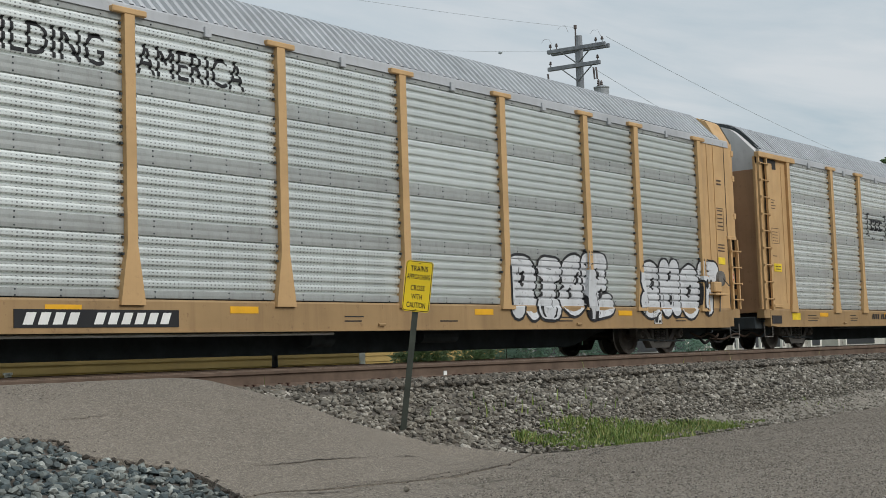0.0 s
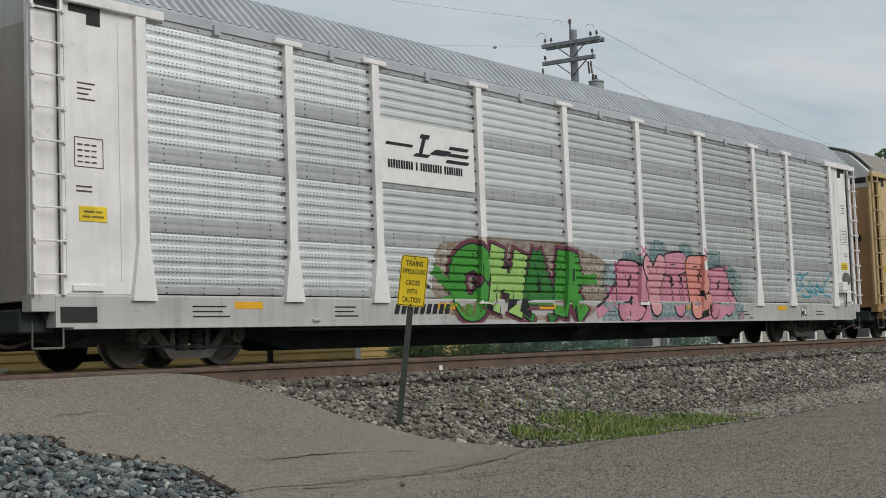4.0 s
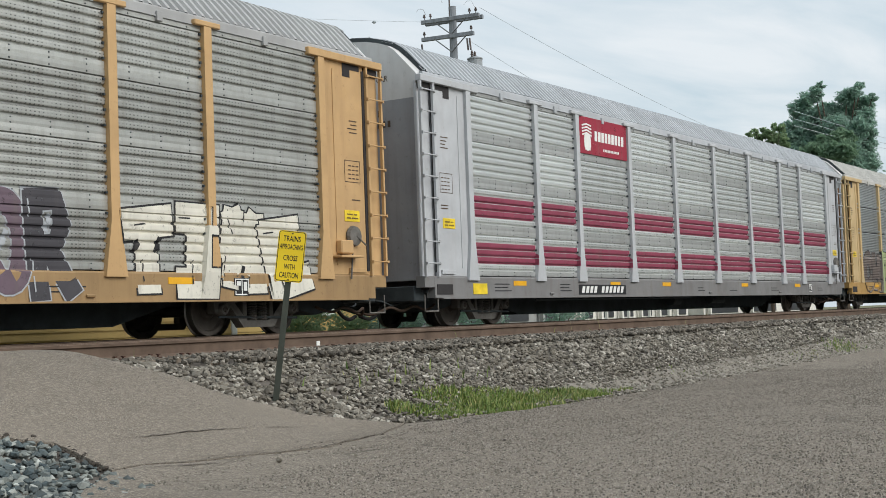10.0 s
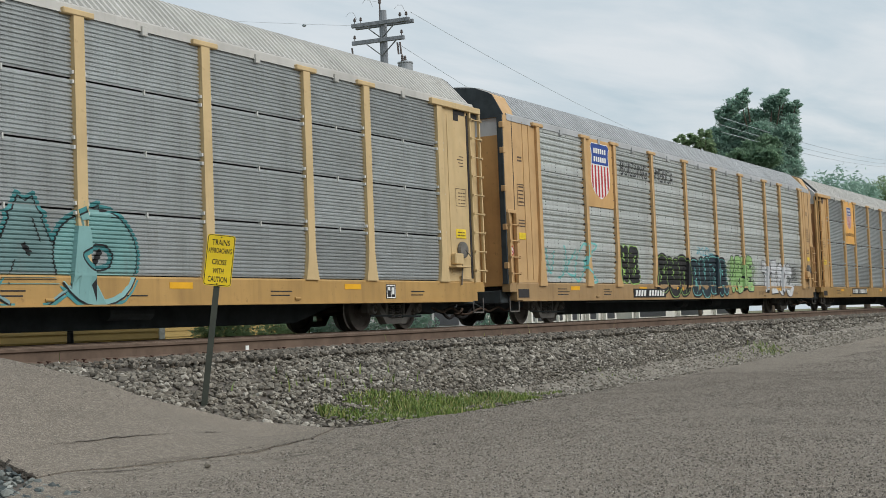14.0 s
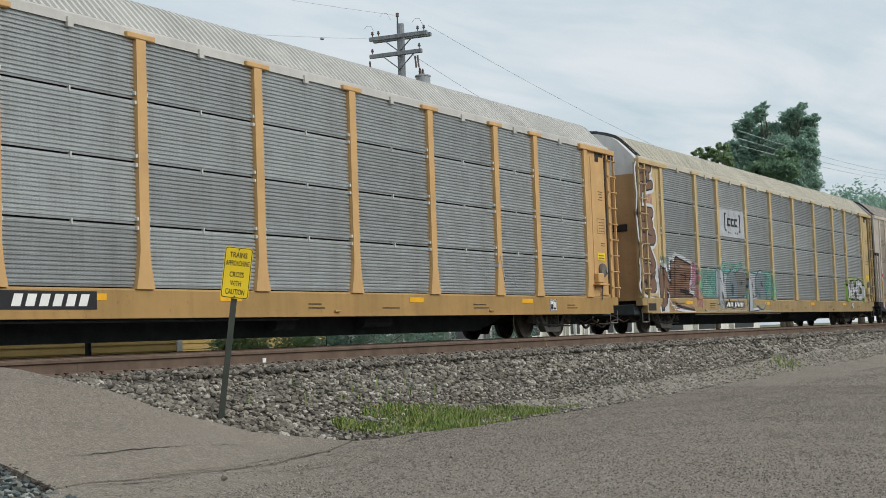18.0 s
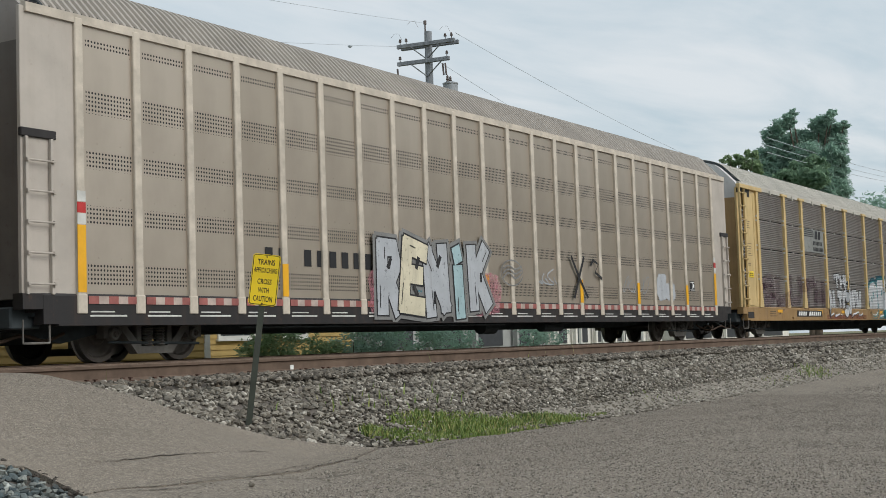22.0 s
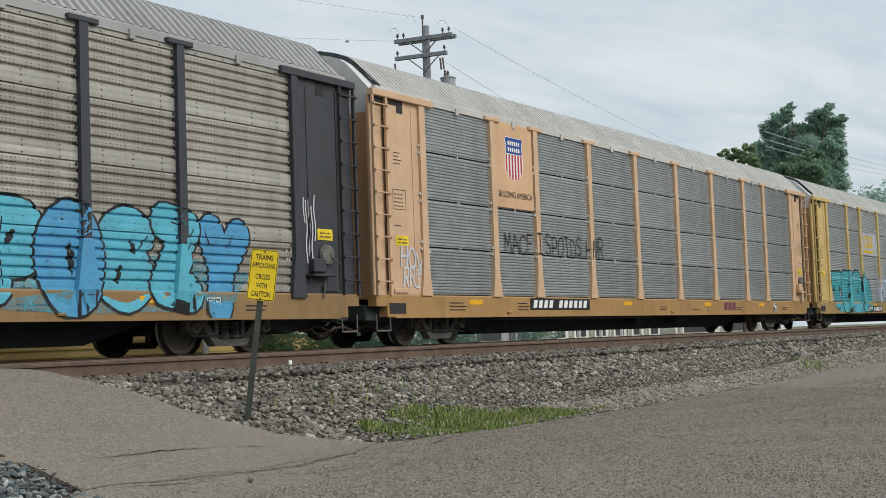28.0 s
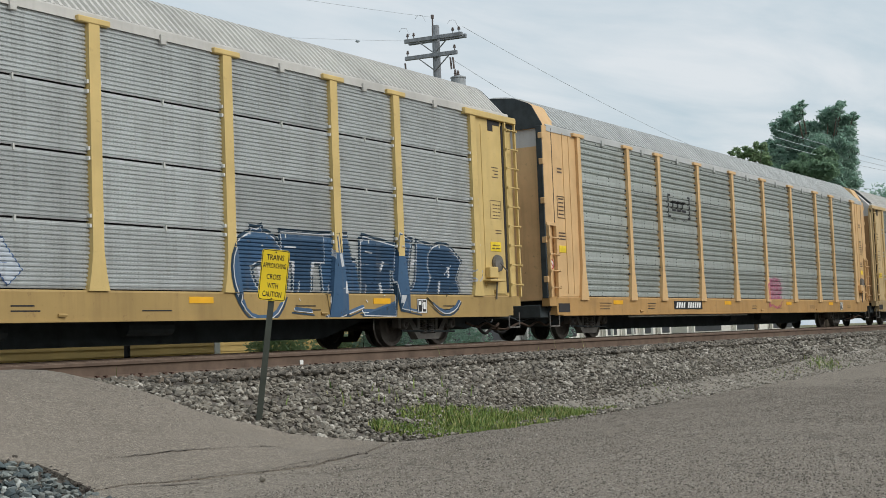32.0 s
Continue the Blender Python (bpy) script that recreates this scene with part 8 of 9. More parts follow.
for pts in (((21.8, 1.95), (21.85, 1.5), (21.9, 1.05)), ((21.7, 1.5), (22.0, 1.62), (22.25, 1.5)), ((22.4, 1.2), (22.8, 1.4), (22.55, 1.8), (22.6, 2.05), (23.2, 1.95), (23.3, 1.3)), ((24.1, 2.1), (24.1, 1.6), (24.15, 1.2)), ((24.4, 2.05), (24.9, 2.12), (24.9, 1.6), (25.3, 1.5), (25.25, 1.2)), ((24.5, 1.95), (24.9, 2.0), (25.5, 1.98)), ((19.2, 1.9), (19.4, 1.4), (20.0, 1.2), (20.2, 1.7)), ((18.6, 1.2), (18.9, 1.8), (19.0, 1.2), (19.3, 1.3))):
    lay(c, "ribbed", stroke(bent(list(pts)), 0.11), S_FADED, "graffiti", "faded pink sprayed line", 0.004)
for pts in (((21.3, 0.62), (22.0, 0.9), (22.6, 0.66), (23.2, 0.92), (24.0, 0.68)), ((24.6, 0.7), (25.4, 0.9), (26.0, 0.64), (26.6, 0.9), (27.3, 0.7))):
    lay(c, "ribbed", stroke(bent(list(pts)), 0.13), haze("rosy_brown", 150, 92, 84), "graffiti", "faded sprayed band on the sill", 0.004)
for pts in (((26.15, 1.2), (26.5, 1.9), (26.9, 2.3), (27.0, 1.7), (26.6, 1.1), (26.3, 1.5), (26.7, 2.2), (26.95, 1.5)), ((26.2, 2.2), (26.5, 2.5), (26.9, 2.45), (27.1, 2.6)), ((26.4, 3.0), (26.6, 3.3), (26.8, 3.0), (26.95, 3.35), (27.1, 3.1))):
    lay(c, "ribbed", stroke(bent(list(pts)), 0.028), haze("pink_line", 188, 128, 120), "graffiti", "thin pink sprayed loops", 0.006)
for x in (19.0, 21.5):
    throw_up(c, "ribbed", "SET"[:2], x, x + 1.6, 1.05, 1.5, [spray("faded_rose", 150, 112, 108)], spray("faded_white", 158, 140, 130), g, 0.03, 0.03, "faded letters", 4)
CARS.append(c)

# 5: grey, striped shield, pale pieces
c = build_car(4, "ribbed", YELLOW, GREY_ZINC, (186, 186, 184), (150, 116, 80), YELLOW, "yellow car carrier with striped shield and pale graffiti", amount=0.45, wear=0.4)
sign_board(c, 4.70, 6.50, 2.95, 4.84, paint("board_yellow", rgb(*YELLOW), (110, 76, 46), 0.2), "yellow board behind the shield", 0.05)
shield(c, "ribbed", 5.02, 6.28, 3.12, 4.66, None)
throw_up(c, "ribbed", "AiOR", 2.55, 7.05, 0.85, 2.2, [S_CREAM], S_GREY, g, 0.10, 0.035, "large cream bubble letters", 5)
lay(c, "ribbed", blob(2.6, 7.0, 0.66, 1.1, 2, 0.2), H_CREAM, "graffiti", "", 0.003)
throw_up(c, "ribbed", "ines", 7.5, 9.4, 1.1, 1.95, [spray("bare", 140, 136, 128)], S_BLACK, g, 0.02, 0.02, "thin dark letters", 3)
lay(c, "ribbed", blob(9.6, 14.5, 0.62, 2.0, 12, 0.2), H_CREAM, "graffiti", "cream haze of paint", 0.003)
S_DUSTY = spray("dusty_rose", 176, 140, 132, 0.12, 0.3, 0.8, 0.25)
S_DUSK = spray("dusty_cream", 198, 186, 162, 0.12, 0.3, 0.8, 0.25)
lay(c, "ribbed", plate_of(10.0, 14.3, 0.57, 1.0), S_DUSTY, "graffiti", "", 0.0035)
throw_up(c, "ribbed", "GUSTA", 9.6, 14.5, 0.60, 2.15, [S_DUSK, S_DUSTY, S_DUSK], S_CREAM, g, 0.07, 0.05, "pale cream and rose letters", 7)
throw_up(c, "ribbed", "TREYOR", 15.9, 20.5, 0.62, 2.1, [spray("plum", 108, 92, 102), spray("coal", 72, 70, 74)], S_SILVER, g, 0.05, 0.04, "dark letters with silver outlines", 8, 0.05, None, True)
throw_up(c, "ribbed", "TIME", 21.4, 25.6, 0.60, 2.05, [spray("bone", 222, 218, 204)], S_BLACK, g, 0.055, 0.05, "white wild letters", 11, 0.05, None, True)
mark_plate(c, 7.52, 9.82, 0.58, 0.84, [4, 6])
CARS.append(c)

# 6: silver with red bands
c = build_car(5, "ribbed", SILVER, (240, 242, 241), ZINC_ROOF, (124, 126, 128), (150, 149, 147), "silver car carrier with dark red bands on ribbed zinc sides", wear=0.25, amount=0.12)
S_BAND = spray("band_red", 144, 66, 86, 0.1)
for a, b in zip(POSTS, POSTS[1:]):
    for z0, z1 in ((1.255, 1.385), (1.405, 1.53), (1.55, 1.68), (2.21, 2.345), (2.36, 2.49), (2.51, 2.64)):
        lay(c, "ribbed", plate_of(a + 0.13, b - 0.13, z0, z1), S_BAND, "band", "dark red painted rib", 0.003)
sign_board(c, 6.70, 9.35, 3.92, 4.80, spray("sign_red", 158, 48, 66, 0.08), "dark red board with a white emblem", 0.055)
lay(c, "flat", bars(7.55, 9.2, 4.26, 4.5, [9], 0.02, 0.25), M_SHIELD_WHITE, "bar", "", 0.06)
lay(c, "flat", bars(8.0, 8.9, 4.04, 4.10, [11], 0.0, 0.25), M_SHIELD_WHITE, "bar", "", 0.06)
lay(c, "flat", joined([stroke([(6.9, 4.36 + 0.075 * k), (7.15, 4.42 + 0.07 * k), (7.4, 4.36 + 0.08 * k)], 0.04) for k in range(4)] + [blob(7.0, 7.35, 4.0, 4.4, 4, 0.2)]), M_SHIELD_WHITE, "emblem", "white emblem", 0.06)
mark_plate(c, 7.0, 9.53, 0.60, 0.83, [4, 6])
sign_board(c, 1.75, 2.3, 0.62, 0.84, M_STICKER, "yellow warning sticker", 0.06)
CARS.append(c)

# 7: fine-ribbed, brown and teal pieces
c = build_car(6, "fine", PALE, ZINC_GREY, CREAM_ROOF, (146, 110, 80), (220, 170, 92), "pale yellow car carrier with brown and teal graffiti")
lay(c, "fine", blob(2.1, 8.2, 0.7, 1.95, 14, 0.12), haze("umber", 112, 96, 88), "graffiti", "brown patch of spray paint", 0.003)
S_UMBER = spray("umber_light", 134, 124, 118, 0.12, 0.8, 1.0, 0.25)
throw_up(c, "fine", "CHENY", 2.2, 8.1, 0.62, 2.25, [S_UMBER, S_UMBER, spray("pale_lime", 176, 188, 140), S_UMBER], S_BLACK, g, 0.05, 0.05, "faint brown letters with black outlines", 9, 0.04, None, True)
throw_up(c, "fine", "PANKAO", 8.1, 16.2, 0.62, 2.0, [spray("sea", 84, 152, 152, 0.12, 0.8), spray("sea_mist", 118, 146, 146, 0.12, 0.8), spray("sea_pale", 126, 168, 166, 0.12, 0.8)], S_BLACK, g, 0.055, 0.045, "faded teal letters with dark outlines", 8, 0.05, spray("sea_dark", 72, 138, 140, 0.12, 0.8), True)
mark_plate(c, 5.75, 7.3, 0.66, 0.92, [3, 6])
CARS.append(c)

# 8: ribbed, shield and slogan, row of pieces
c = build_car(7, "ribbed", YELLOW, (216, 220, 218), (190, 192, 193), (176, 136, 86), YELLOW, "yellow car carrier with a striped shield and row of graffiti", capped=True)
sign_board(c, 4.70, 6.50, 3.02, 4.84, paint("board_yellow", rgb(*YELLOW), (110, 76, 46), 0.2), "yellow board behind the shield", 0.05)
shield(c, "ribbed", 4.98, 6.3, 3.25, 4.75, None)
words(c, "BUILDING", 7.15, 9.15, 4.03, 4.44, M_BLACK_PAINT, "ribbed", 0.006)
words(c, "AMERICA", 9.56, 11.35, 4.03, 4.44, M_BLACK_PAINT, "ribbed", 0.006)
throw_up(c, "ribbed", "HE", 6.9, 8.4, 0.95, 2.0, [S_BLACK], S_LIME, g, 0.09, 0.05, "black letters with lime outlines", 6)
throw_up(c, "ribbed", "SUD", 9.8, 12.6, 0.64, 1.86, [S_BLACK], S_LIME, g, 0.10, 0.04, "black bubble letters with lime outlines", 6, 0.05, S_BLACK)
throw_up(c, "ribbed", "BUER", 12.8, 16.3, 0.66, 1.85, [spray("ink", 40, 52, 60)], S_AQUA, g, 0.09, 0.045, "dark letters with aqua outlines", 6, 0.06, S_BLACK)
lay(c, "ribbed", blob(16.4, 19.6, 0.95, 1.9, 63, 0.3), haze("lime", 158, 196, 130), "graffiti", "pale lime cloud of spray paint", 0.003)
throw_up(c, "ribbed", "ABLE", 16.7, 19.2, 0.80, 2.0, [spray("mint", 150, 186, 124)], S_BLACK, g, 0.075, 0.055, "lime letters with black outlines", 6)
throw_up(c, "ribbed", "TISC", 20.4, 24.3, 0.62, 1.9, [S_WHITE], S_BLACK, g, 0.055, 0.05, "white letters with thin black outlines", 9, 0.05, None, True)
tag(c, "ribbed", "HIDE", 24.25, 25.0, 1.48, 1.72, S_BLACK, g, 0.026)
tag(c, "ribbed", "ONES", 24.3, 25.05, 1.2, 1.44, S_BLACK, g, 0.026)
scrawl(c, "ribbed", 2.2, 5.3, 1.05, 2.0, S_AQUA, g, 5, 0.06, "loose aqua tag")
scrawl(c, "ribbed", 13.4, 15.0, 1.95, 2.2, S_CYAN, g, 5, 0.025)
mark_plate(c, 7.83, 10.4, 0.60, 0.85, [4, 6])
CARS.append(c)

# 9: fine-ribbed, small shield
c = build_car(8, "fine", (202, 158, 98), (192, 197, 199), CREAM_ROOF, (146, 112, 80), (204, 160, 88), "bright yellow car carrier with fine-ribbed sides and a small striped shield", wear=0.25)
sign_board(c, 4.74, 6.46, 2.93, 4.82, paint("board_orange", rgb(228, 172, 92), (110, 76, 46), 0.15), "yellow board with a shield and a slogan", 0.05)
shield(c, "fine", 5.16, 6.02, 3.6, 4.58, None)
words(c, "BUILDING AMERICA", 4.84, 6.38, 3.28, 3.42, M_BLACK_PAINT)
mark_plate(c, 5.55, 8.47, 0.67, 0.93, [4, 6])
scrawl(c, "fine", 20.0, 22.6, 1.2, 1.9, S_SILVER, g, 6, 0.03, "pale thin tag")
CARS.append(c)

# 10: fine-ribbed, upright piece on the end panel
c = build_car(9, "fine", (190, 164, 114), (192, 197, 199), (206, 200, 182), (150, 120, 86), (196, 166, 110), "tan car carrier with fine-ribbed sides and pink and aqua graffiti")
lay(c, "flat", blob(0.55, 1.66, 1.1, 4.7, 6, 0.1), H_PINK, "graffiti", "pink patch of spray paint", 0.036)
for k, ch in enumerate("SABLE"):
    throw_up(c, "flat", ch, 0.62, 1.66, 1.1 + 0.72 * k, 1.9 + 0.72 * k, [S_BROWN], S_BLACK, g, 0.03, 0.07, "brown upright letters with dark and white edges", 14, 0.02, S_WHITE)
for ob in [o for o in c.children if o.name.startswith("graffiti")][1:]:
    ob.location.y -= 0.034
lay(c, "fine", blob(2.3, 4.6, 0.66, 2.0, 16, 0.3), H_MAGENTA, "graffiti", "", 0.003)
for k, (a, b, z0, z1) in enumerate(((3.6, 5.2, 1.3, 2.1), (4.3, 5.6, 0.7, 1.3), (2.0, 3.0, 1.6, 2.2))):
    lay(c, "fine", blob(a, b, z0, z1, 120 + k, 0.3), (H_MAGENTA, H_PINK, H_TEAL)[k], "graffiti", "cloud of spray paint", 0.0035)
throw_up(c, "fine", "NE", 2.0, 4.6, 0.66, 2.0, [S_BROWN], S_BLACK, g, 0.03, 0.09, "brown letters with dark and white edges", 14, 0.06, S_WHITE, True)
lay(c, "fine", blob(6.3, 12.5, 0.75, 2.0, 18, 0.25), H_AQUA, "graffiti", "aqua patch of spray paint", 0.003)
H_MINT = haze("mint_mist", 96, 190, 168)
for k, (a, b, z0, z1) in enumerate(((5.0, 7.0, 1.0, 1.9), (7.0, 9.6, 1.2, 2.2), (11.3, 13.4, 0.9, 2.0))):
    lay(c, "fine", blob(a, b, z0, z1, 70 + k, 0.3), H_MINT, "graffiti", "mint cloud of spray paint", 0.0035)
lay(c, "fine", plate_of(5.4, 12.6, 0.58, 0.98), haze("chalk", 198, 200, 196), "graffiti", "chalky paint on the sill", 0.003)
throw_up(c, "fine", "NOPES", 6.9, 12.0, 0.66, 1.9, [S_SILVER, spray("steel", 128, 140, 146), S_GREY], spray("graphite", 62, 68, 76), g, 0.05, 0.055, "silver letters with dark outlines", 12, 0.06, None, True)
sign_board(c, 6.72, 9.33, 3.0, 3.9, S_SILVER, "pale board with a bracketed emblem", 0.035)
bracket_logo(c, "flat", 7.3, 8.9, 3.2, 3.78, M_BLACK_PAINT)
for ob in [o for o in c.children if o.name.startswith("emblem")]:
    ob.location.y -= 0.034
mark_plate(c, 7.6, 9.5, 0.70, 0.9, [4, 6])
lay(c, "fine", blob(23.05, 26.65, 0.85, 2.03, 71, 0.08), spray("lime_ground", 150, 178, 96), "graffiti", "lime green ground of the letters", 0.003)
throw_up(c, "fine", "NHD", 23.4, 26.3, 1.05, 1.85, [S_WHITE], S_BLACK, g, 0.03, 0.12, "white square letters on black", 3, 0.02, None, True)
CARS.append(c)

# 11: flat-sided
c = build_car(10, "smooth", (178, 169, 158), (178, 169, 158), (176, 168, 158), (92, 88, 84), (52, 50, 50), "flat-sided grey-tan car carrier with narrow posts and punched sheets", wear=0.2, hood_col=(150, 144, 138))
lay(c, "smooth", bars(5.14, 8.41, 1.53, 1.82, [2, 6], 0.0, 0.45), M_BLACK_PAINT, "bar", "", 0.004)
for k, (a, b) in enumerate(((8.4, 9.6), (10.0, 11.4), (12.0, 13.4))):
    lay(c, "smooth", blob(a, b, 0.7, 1.6, 90 + k, 0.3), H_PINK if k != 1 else H_CYAN, "graffiti", "cloud of spray paint behind the letters", 0.003)
throw_up(c, "smooth", "RENiK", 8.7, 12.9, 0.62, 2.2, [S_SILVER, S_CREAM, S_SILVER, spray("ice", 160, 186, 190)], S_BLACK, g, 0.05, 0.055, "cream and silver letters with dark outlines", 10, 0.05, S_GREY, True)
for ob in [o for o in c.children if o.name.startswith("graffiti")]:
    ob.location.y -= 0.058
lay(c, "smooth", joined([stroke([(16.9, 2.1), (17.3, 1.6), (17.75, 1.12)], 0.09), stroke([(17.6, 2.1), (17.3, 1.6), (17.0, 1.1)], 0.09), stroke([(17.95, 1.9), (18.1, 2.05), (18.4, 1.95), (18.2, 1.75), (18.6, 1.6)], 0.08)]), S_BLACK, "graffiti", "black sprayed cross", 0.056)
lay(c, "smooth", joined([blob(22.2, 22.9, 1.1, 1.85, 31, 0.2), blob(22.8, 23.5, 1.1, 1.6, 33, 0.2)]), S_SILVER, "graffiti", "pale blot of paint", 0.004)
lay(c, "smooth", joined([stroke([(13.95 + 0.5 * math.cos(0.4 * k), 1.62 + 0.28 * math.sin(0.4 * k)) for k in range(16)], 0.03)] + [stroke(bent([(13.55, 1.5 + 0.1 * j), (13.8, 1.62 + 0.08 * j), (14.1, 1.5 + 0.1 * j), (14.4, 1.62 + 0.08 * j)]), 0.035) for j in range(3)]), S_GREY, "graffiti", "dark sprayed oval", 0.056)
scrawl(c, "smooth", 15.2, 16.3, 1.4, 1.8, S_SILVER, g, 4, 0.03)
scrawl(c, "smooth", 20.0, 21.6, 1.3, 1.7, S_SILVER, g, 5, 0.025)
bm = bmesh.new()
box(bm, 24.25, 24.6, -SIDE - 0.016, -SIDE - 0.006, 1.4, 1.68)
part("data_plate", bm, M_BLACK_PAINT, c, "black plate with white frame")
lay(c, "smooth", joined([plate_of(24.27, 24.58, 1.42, 1.44), plate_of(24.27, 24.58, 1.64, 1.66), plate_of(24.42, 24.44, 1.44, 1.64), plate_of(24.48, 24.56, 1.5, 1.6)]), M_WHITE_PAINT, "bar", "", 0.008)
CARS.append(c)

# 12: fine-ribbed, weathered, white and teal letters
c = build_car(11, "fine", (204, 174, 116), (168, 162, 158), (200, 196, 184), (146, 120, 84), (190, 148, 92), "weathered pale yellow car carrier with white and teal graffiti", amount=0.5, wear=0.5)
sign_board(c, 6.74, 9.31, 3.0, 3.84, spray("board_grey", 136, 138, 134), "grey board with dark stripes", 0.035)
lay(c, "flat", joined([plate_of(6.85, 8.0, 3.56 + 0.07 * k, 3.59 + 0.07 * k, 0.06) for k in range(4)] + [plate_of(8.15, 8.45, 3.5, 3.8, 0.08), plate_of(8.55, 8.85, 3.5, 3.8, 0.08)]), M_BLACK_PAINT, "emblem", "dark striped emblem", 0.04)
lay(c, "flat", bars(7.95, 9.1, 3.28, 3.42, [7]), M_BLACK_PAINT, "bar", "", 0.04)
lay(c, "flat", bars(7.95, 9.25, 3.06, 3.2, [8]), M_BLACK_PAINT, "bar", "", 0.04)
throw_up(c, "fine", "SLUTH", 2.3, 9.6, 0.85, 2.1, [spray("faint_maroon", 112, 76, 94, 0.12, 0.0, 0.4, 0.5)], spray("faint_violet", 128, 102, 118, 0.12, 0.0, 0.25, 0.5), g, 0.06, 0.03, "faded maroon letters", 14, 0.06, None, True)
throw_up(c, "fine", "THE", 10.9, 13.1, 1.70, 2.3, [S_WHITE], S_BLACK, g, 0.055, 0.05, "white block letters", 6, 0.05, None, True)
throw_up(c, "fine", "BLTCREW", 9.9, 14.7, 0.70, 1.72, [S_WHITE], S_BLACK, g, 0.055, 0.055, "white block letters with black outlines", 7, 0.05, None, True)
lay(c, "fine", plate_of(9.6, 15.2, 0.57, 0.74), haze("wine", 128, 52, 60), "graffiti", "dark red mist on the sill", 0.004)
lay(c, "fine", blob(15.8, 24.4, 0.75, 2.1, 22, 0.15), H_TEAL, "graffiti", "teal patch of spray paint", 0.003)
throw_up(c, "fine", "GRAVE", 15.9, 23.2, 0.72, 2.2, [S_WHITE], S_TEAL, g, 0.06, 0.10, "large white block letters with teal shadows", 4, 0.04, spray("deep_teal", 36, 92, 106), True)
scrawl(c, "fine", 23.0, 24.2, 1.2, 1.9, S_WHITE, g, 3, 0.05)
lay(c, "flat", joined([stroke([(0.8 + 0.18 * math.sin(k * 1.9 + j), 1.6 + 0.9 * j + 0.06 * k) for k in range(12)], 0.03) for j in range(3)]), S_WHITE, "graffiti", "white scrawl down the end panel", 0.036)
mark_plate(c, 5.95, 8.95, 0.67, 0.88, [4, 6])
CARS.append(c)

# 13: black ends and posts, brown sides
c = build_car(12, "ribbed", (60, 62, 68), (188, 184, 174), (176, 174, 172), (44, 46, 50), (176, 138, 84), "black car carrier with brown weathered ribbed sides and blue graffiti", amount=0.5, wear=0.3, dirt=(104, 84, 66), hood_col=(170, 150, 140))
sign_board(c, 6.72, 9.33, 3.05, 3.88, M_BLACK_PAINT, "black board with a white emblem", 0.05)
lay(c, "flat", stroke(bent([(7.6, 3.3), (7.75, 3.6), (8.0, 3.5), (8.15, 3.25), (8.35, 3.3), (8.45, 3.58), (8.65, 3.6), (8.8, 3.3)]), 0.10), M_SHIELD_WHITE, "emblem", "white wavy emblem", 0.054)
throw_up(c, "ribbed", "CRIME", 10.1, 15.1, 0.90, 1.85, [S_CREAM], S_BLACK, g, 0.06, 0.04, "cream letters", 8, 0.05, None, True)
throw_up(c, "ribbed", "SMEK", 15.6, 19.3, 0.66, 1.95, [S_CYAN, S_NAVY], S_BLACK, g, 0.06, 0.05, "blue letters", 9, 0.05, None, True)
lay(c, "ribbed", blob(19.2, 24.5, 0.66, 1.5, 27, 0.2), H_CYAN, "graffiti", "cyan patch of spray paint", 0.003)
throw_up(c, "ribbed", "POSZY", 19.3, 24.6, 0.60, 2.2, [S_CYAN, spray("sky_blue", 84, 156, 196), S_CYAN], S_BLACK, g, 0.085, 0.07, "cyan bubble letters with black outlines", 6)
scrawl(c, "flat", 25.8, 26.3, 1.5, 1.9, S_WHITE, g, 2, 0.03)
for x, za, zb in ((26.30, 1.5, 2.6), (26.38, 1.2, 2.75), (26.46, 1.3, 2.5), (26.54, 1.9, 2.7), (26.24, 2.2, 2.65)):
    lay(c, "flat", stroke([(x + 0.02 * math.sin(9 * z + x), z) for z in np.linspace(zb, za, 9)], 0.03), S_WHITE, "graffiti", "run of white paint", 0.042)
mark_plate(c, 6.5, 8.8, 0.67, 0.9, [4, 6])
CARS.append(c)

# 14: peach, fine-ribbed, shield
c = build_car(13, "fine", PEACH, (192, 197, 199), CREAM_ROOF, (160, 124, 92), (206, 156, 88), "peach car carrier with a striped shield and thin tags", wear=0.3)
sign_board(c, 4.74, 6.46, 2.93, 4.82, paint("board_peach", rgb(*PEACH), (120, 84, 56), 0.15), "peach board with a shield and a slogan", 0.05)
shield(c, "fine", 5.16, 6.02, 3.55, 4.52, None)
words(c, "BUILDING AMERICA", 4.84, 6.38, 3.16, 3.30, M_BLACK_PAINT)
for word, xa, xb in (("MACEI", 4.8, 6.55), ("SPOIDS", 6.75, 8.7), ("HUR", 8.9, 9.95)):
    tag(c, "fine", word, xa, xb, 1.96, 2.4, S_BLACK, g, 0.036, "thin dark sprayed letter")
tag(c, "flat", "HOVE", 0.62, 1.72, 1.5, 1.86, S_WHITE, g, 0.05, "white scrawled letter", 0.042)
tag(c, "flat", "RRI", 0.70, 1.35, 1.14, 1.5, S_WHITE, g, 0.045, "white scrawled letter", 0.042)
lay(c, "flat", stroke(bent([(1.2, 1.4), (1.4, 1.36), (1.55, 1.1), (1.66, 1.05)]), 0.04), S_WHITE, "graffiti_letter", "white sprayed line", 0.042)
lay(c, "fine", stroke(bent([(18.55, 1.05), (18.5, 1.5), (18.4, 1.85), (18.7, 1.98), (19.0, 1.8), (18.85, 1.55), (18.6, 1.5)]), 0.05), S_SILVER, "graffiti", "pale sprayed loop", 0.006)
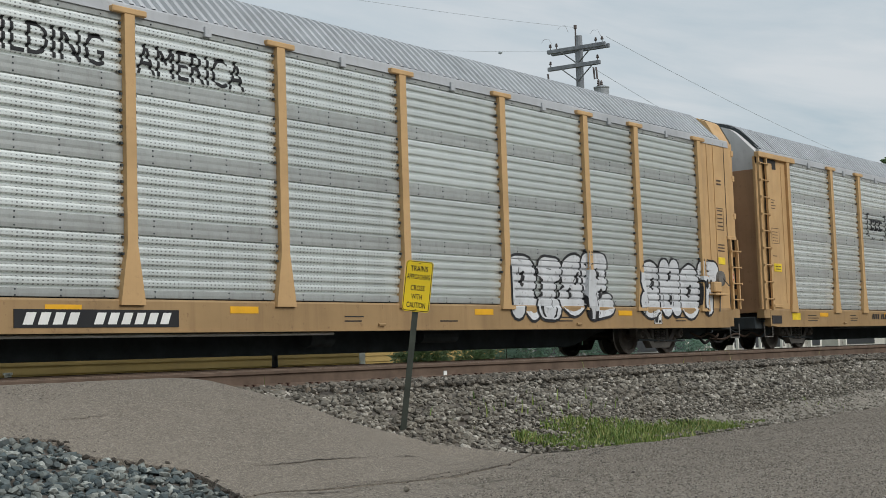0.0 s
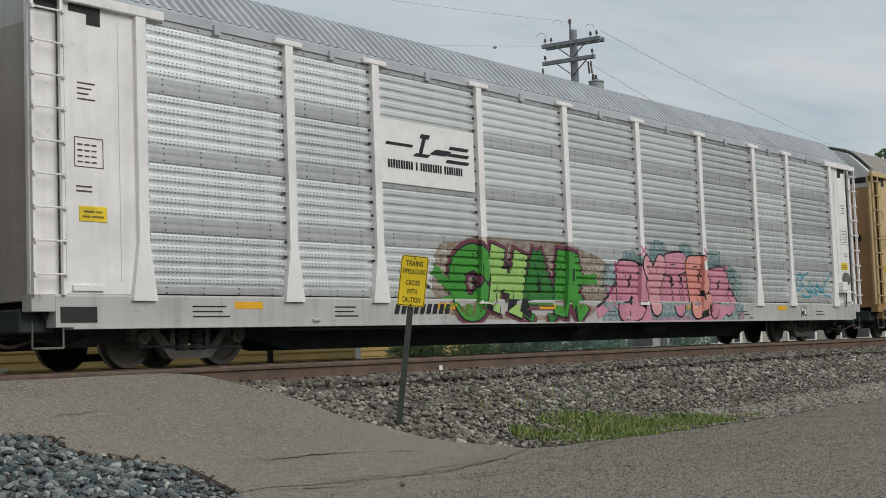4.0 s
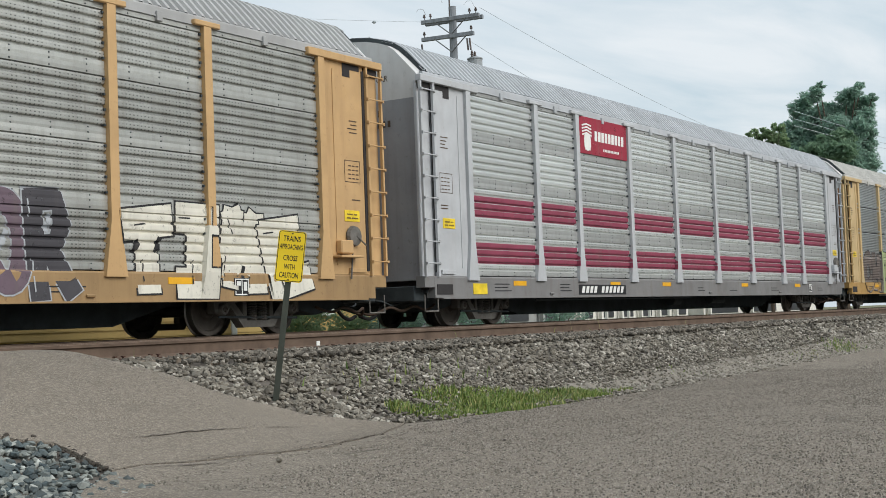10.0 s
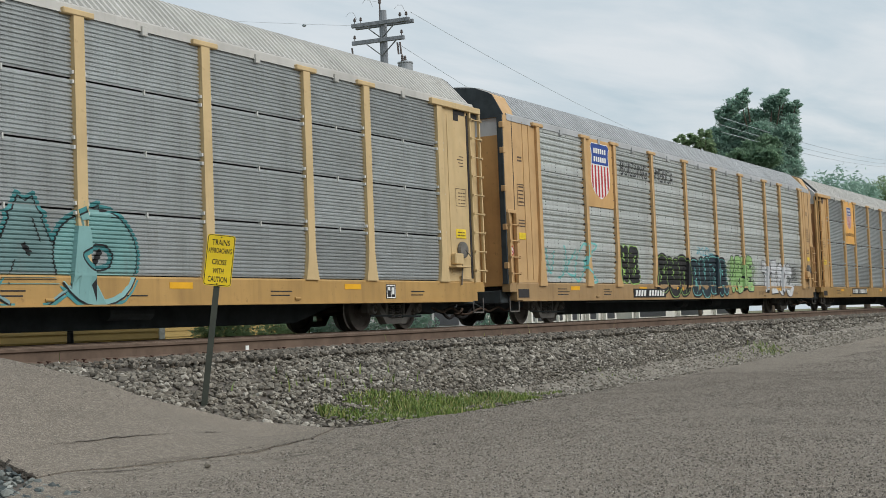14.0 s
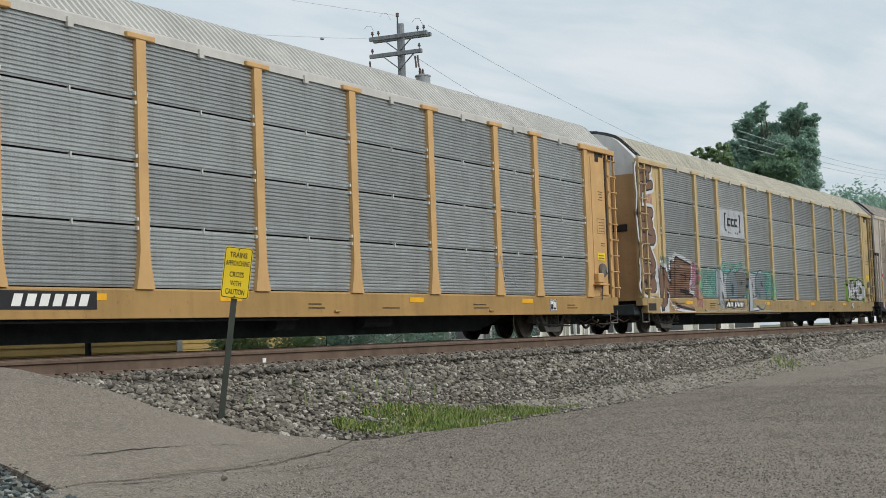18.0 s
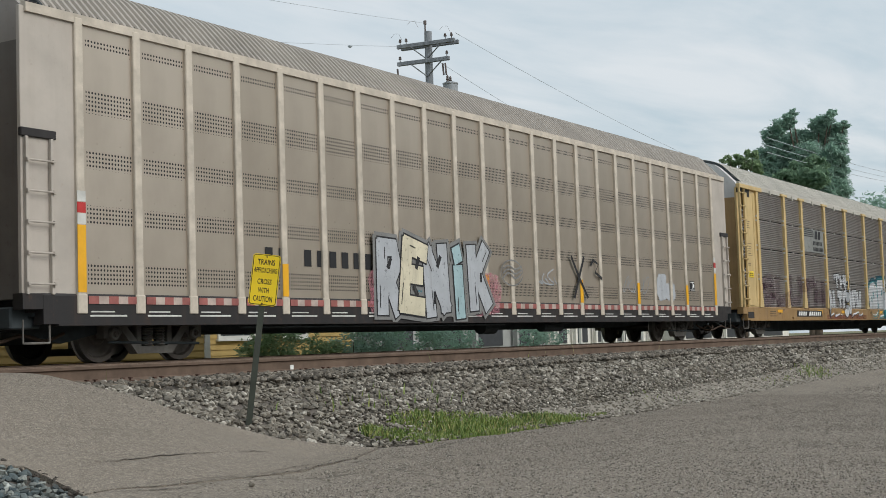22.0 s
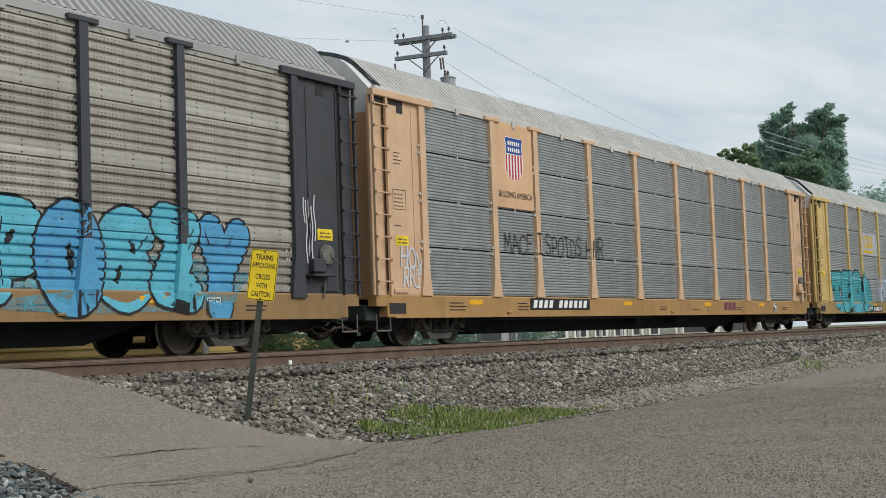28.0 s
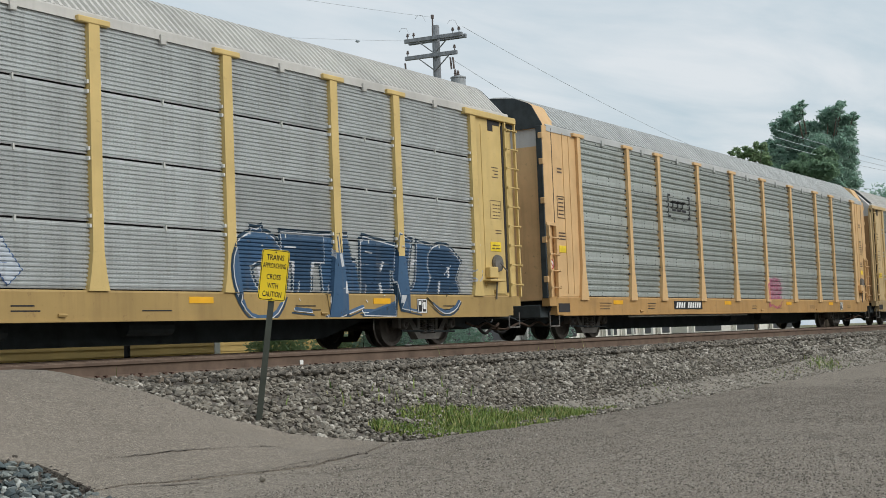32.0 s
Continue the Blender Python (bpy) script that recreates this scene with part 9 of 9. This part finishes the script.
lay(c, "flat", joined([plate_of(18.62 + 0.36 * k, 18.90 + 0.36 * k, 0.68, 0.91, 0.05) for k in range(3)]), S_MAROON, "emblem", "faded maroon emblem", 0.056)
for x in (18.0, 20.85, 22.85):
    scrawl(c, "fine", x - 0.1, x + 0.15, 1.1, 1.35, S_CYAN, g, 2, 0.03, "small blue tag on a post")
mark_plate(c, 5.84, 8.92, 0.69, 0.95, [4, 6])
CARS.append(c)

# 15: fine-ribbed, cyan piece, yellow emblem
c = build_car(14, "fine", (206, 176, 106), (208, 212, 213), CREAM_ROOF, (152, 126, 84), (202, 166, 94), "pale yellow car carrier with fine-ribbed sides, cyan and blue graffiti", wear=0.3)
sign_board(c, 6.72, 9.33, 2.93, 3.86, S_SILVER, "pale board with a yellow emblem", 0.03)
block_logo(c, "flat", 7.15, 8.6, 3.25, 3.72, spray("emblem_gold", 214, 176, 40, 0.05), "yellow block emblem", 0.034)
lay(c, "flat", plate_of(7.15, 8.6, 3.02, 3.14), spray("emblem_gold", 214, 176, 40, 0.05), "emblem", "", 0.034)
lay(c, "fine", blob(2.1, 7.3, 0.58, 1.25, 51, 0.12), S_CYAN, "graffiti", "cyan patch of spray paint", 0.003)
throw_up(c, "fine", "TECh", 1.7, 7.6, 0.62, 2.2, [spray("turquoise", 86, 178, 186)], S_BLACK, g, 0.10, 0.09, "cyan block letters with dark outlines", 4, 0.02)
lay(c, "fine", blob(9.0, 12.4, 1.2, 2.0, 81, 0.3), haze("pale_blue", 150, 182, 208), "graffiti", "pale blue cloud of spray paint", 0.003)
throw_up(c, "fine", "MESA", 8.8, 13.3, 1.05, 2.1, [spray("faint_silver", 194, 201, 208, 0.1)], S_BLUE, g, 0.03, 0.03, "thin blue outlined letters", 12, 0.05, None, True)
throw_up(c, "fine", "OTBEUS", 17.8, 24.6, 0.60, 2.05, [spray("slate", 62, 92, 122), spray("slate_deep", 52, 78, 104)], S_WHITE, g, 0.05, 0.035, "blue letters with white outlines", 10, 0.05, S_NAVY, True)
scrawl(c, "fine", 24.4, 25.6, 1.2, 1.6, S_SILVER, g, 4, 0.03)
mark_plate(c, 6.6, 9.2, 0.60, 0.84, [4, 6])
CARS.append(c)

# 16: ribbed, bracketed emblem, peach end panels
c = build_car(15, "ribbed", (214, 172, 116), (188, 194, 190), (196, 198, 196), (190, 160, 120), (220, 168, 96), "peach-yellow car carrier with ribbed grey sides and a bracketed emblem", wear=0.3, capped=True)
bracket_logo(c, "ribbed", 7.26, 8.87, 3.2, 3.84, M_BLACK_PAINT)
mark_plate(c, 7.2, 9.27, 0.67, 0.9, [4, 6])
lay(c, "ribbed", blob(15.0, 16.6, 0.7, 1.7, 41, 0.3), H_MAGENTA, "graffiti", "pink patch of spray paint", 0.003)
CARS.append(c)

# 17 and 18: last cars, far off
c = build_car(16, "fine", PALE, (176, 182, 182), CREAM_ROOF, (150, 120, 86), PALE, "pale yellow car carrier with fine-ribbed sides and green graffiti")
throw_up(c, "fine", "ZOE", 2.4, 6.4, 0.75, 2.0, [S_GREEN], S_BLACK, g, 0.06, 0.05, "green letters with dark outlines", 6)
CARS.append(c)
CARS.append(build_car(17, "ribbed", YELLOW, ZINC, ZINC_ROOF, (150, 116, 80), YELLOW, "yellow car carrier with ribbed zinc sides"))


def motions():
    """The train rolls by at about 45 km/h; the wheels turn with it."""
    ts = [0.5 * k for k in range(65)]
    for n, c in enumerate(CARS):
        walk(c, [(t, Matrix.Translation((FIRST + SLACK[n] + PITCH * n - gone(t), TRAIN_C, 0))) for t in ts])
    # a wheel is keyed at every step while its car is anywhere near; far off it glides on
    turn = [Matrix.Rotation(-gone(k / 30) / 0.422, 4, "Y") for k in range(961)]
    for ob in [o for o in scene.objects if o.name.startswith("wheelset")]:
        n = CARS.index(ob.parent.parent)
        near = [k for k in range(961) if -45 < FIRST + PITCH * n - gone(k / 30) < 100]
        a, b = (near[0], near[-1]) if near else (960, 960)
        ks = [k for k in range(961) if a <= k <= b]
        walk(ob, ([(0.0, turn[a])] if a > 0 else []) + [(k / 30, turn[k]) for k in ks] + ([(32.0, turn[b])] if b < 960 else []))


motions()
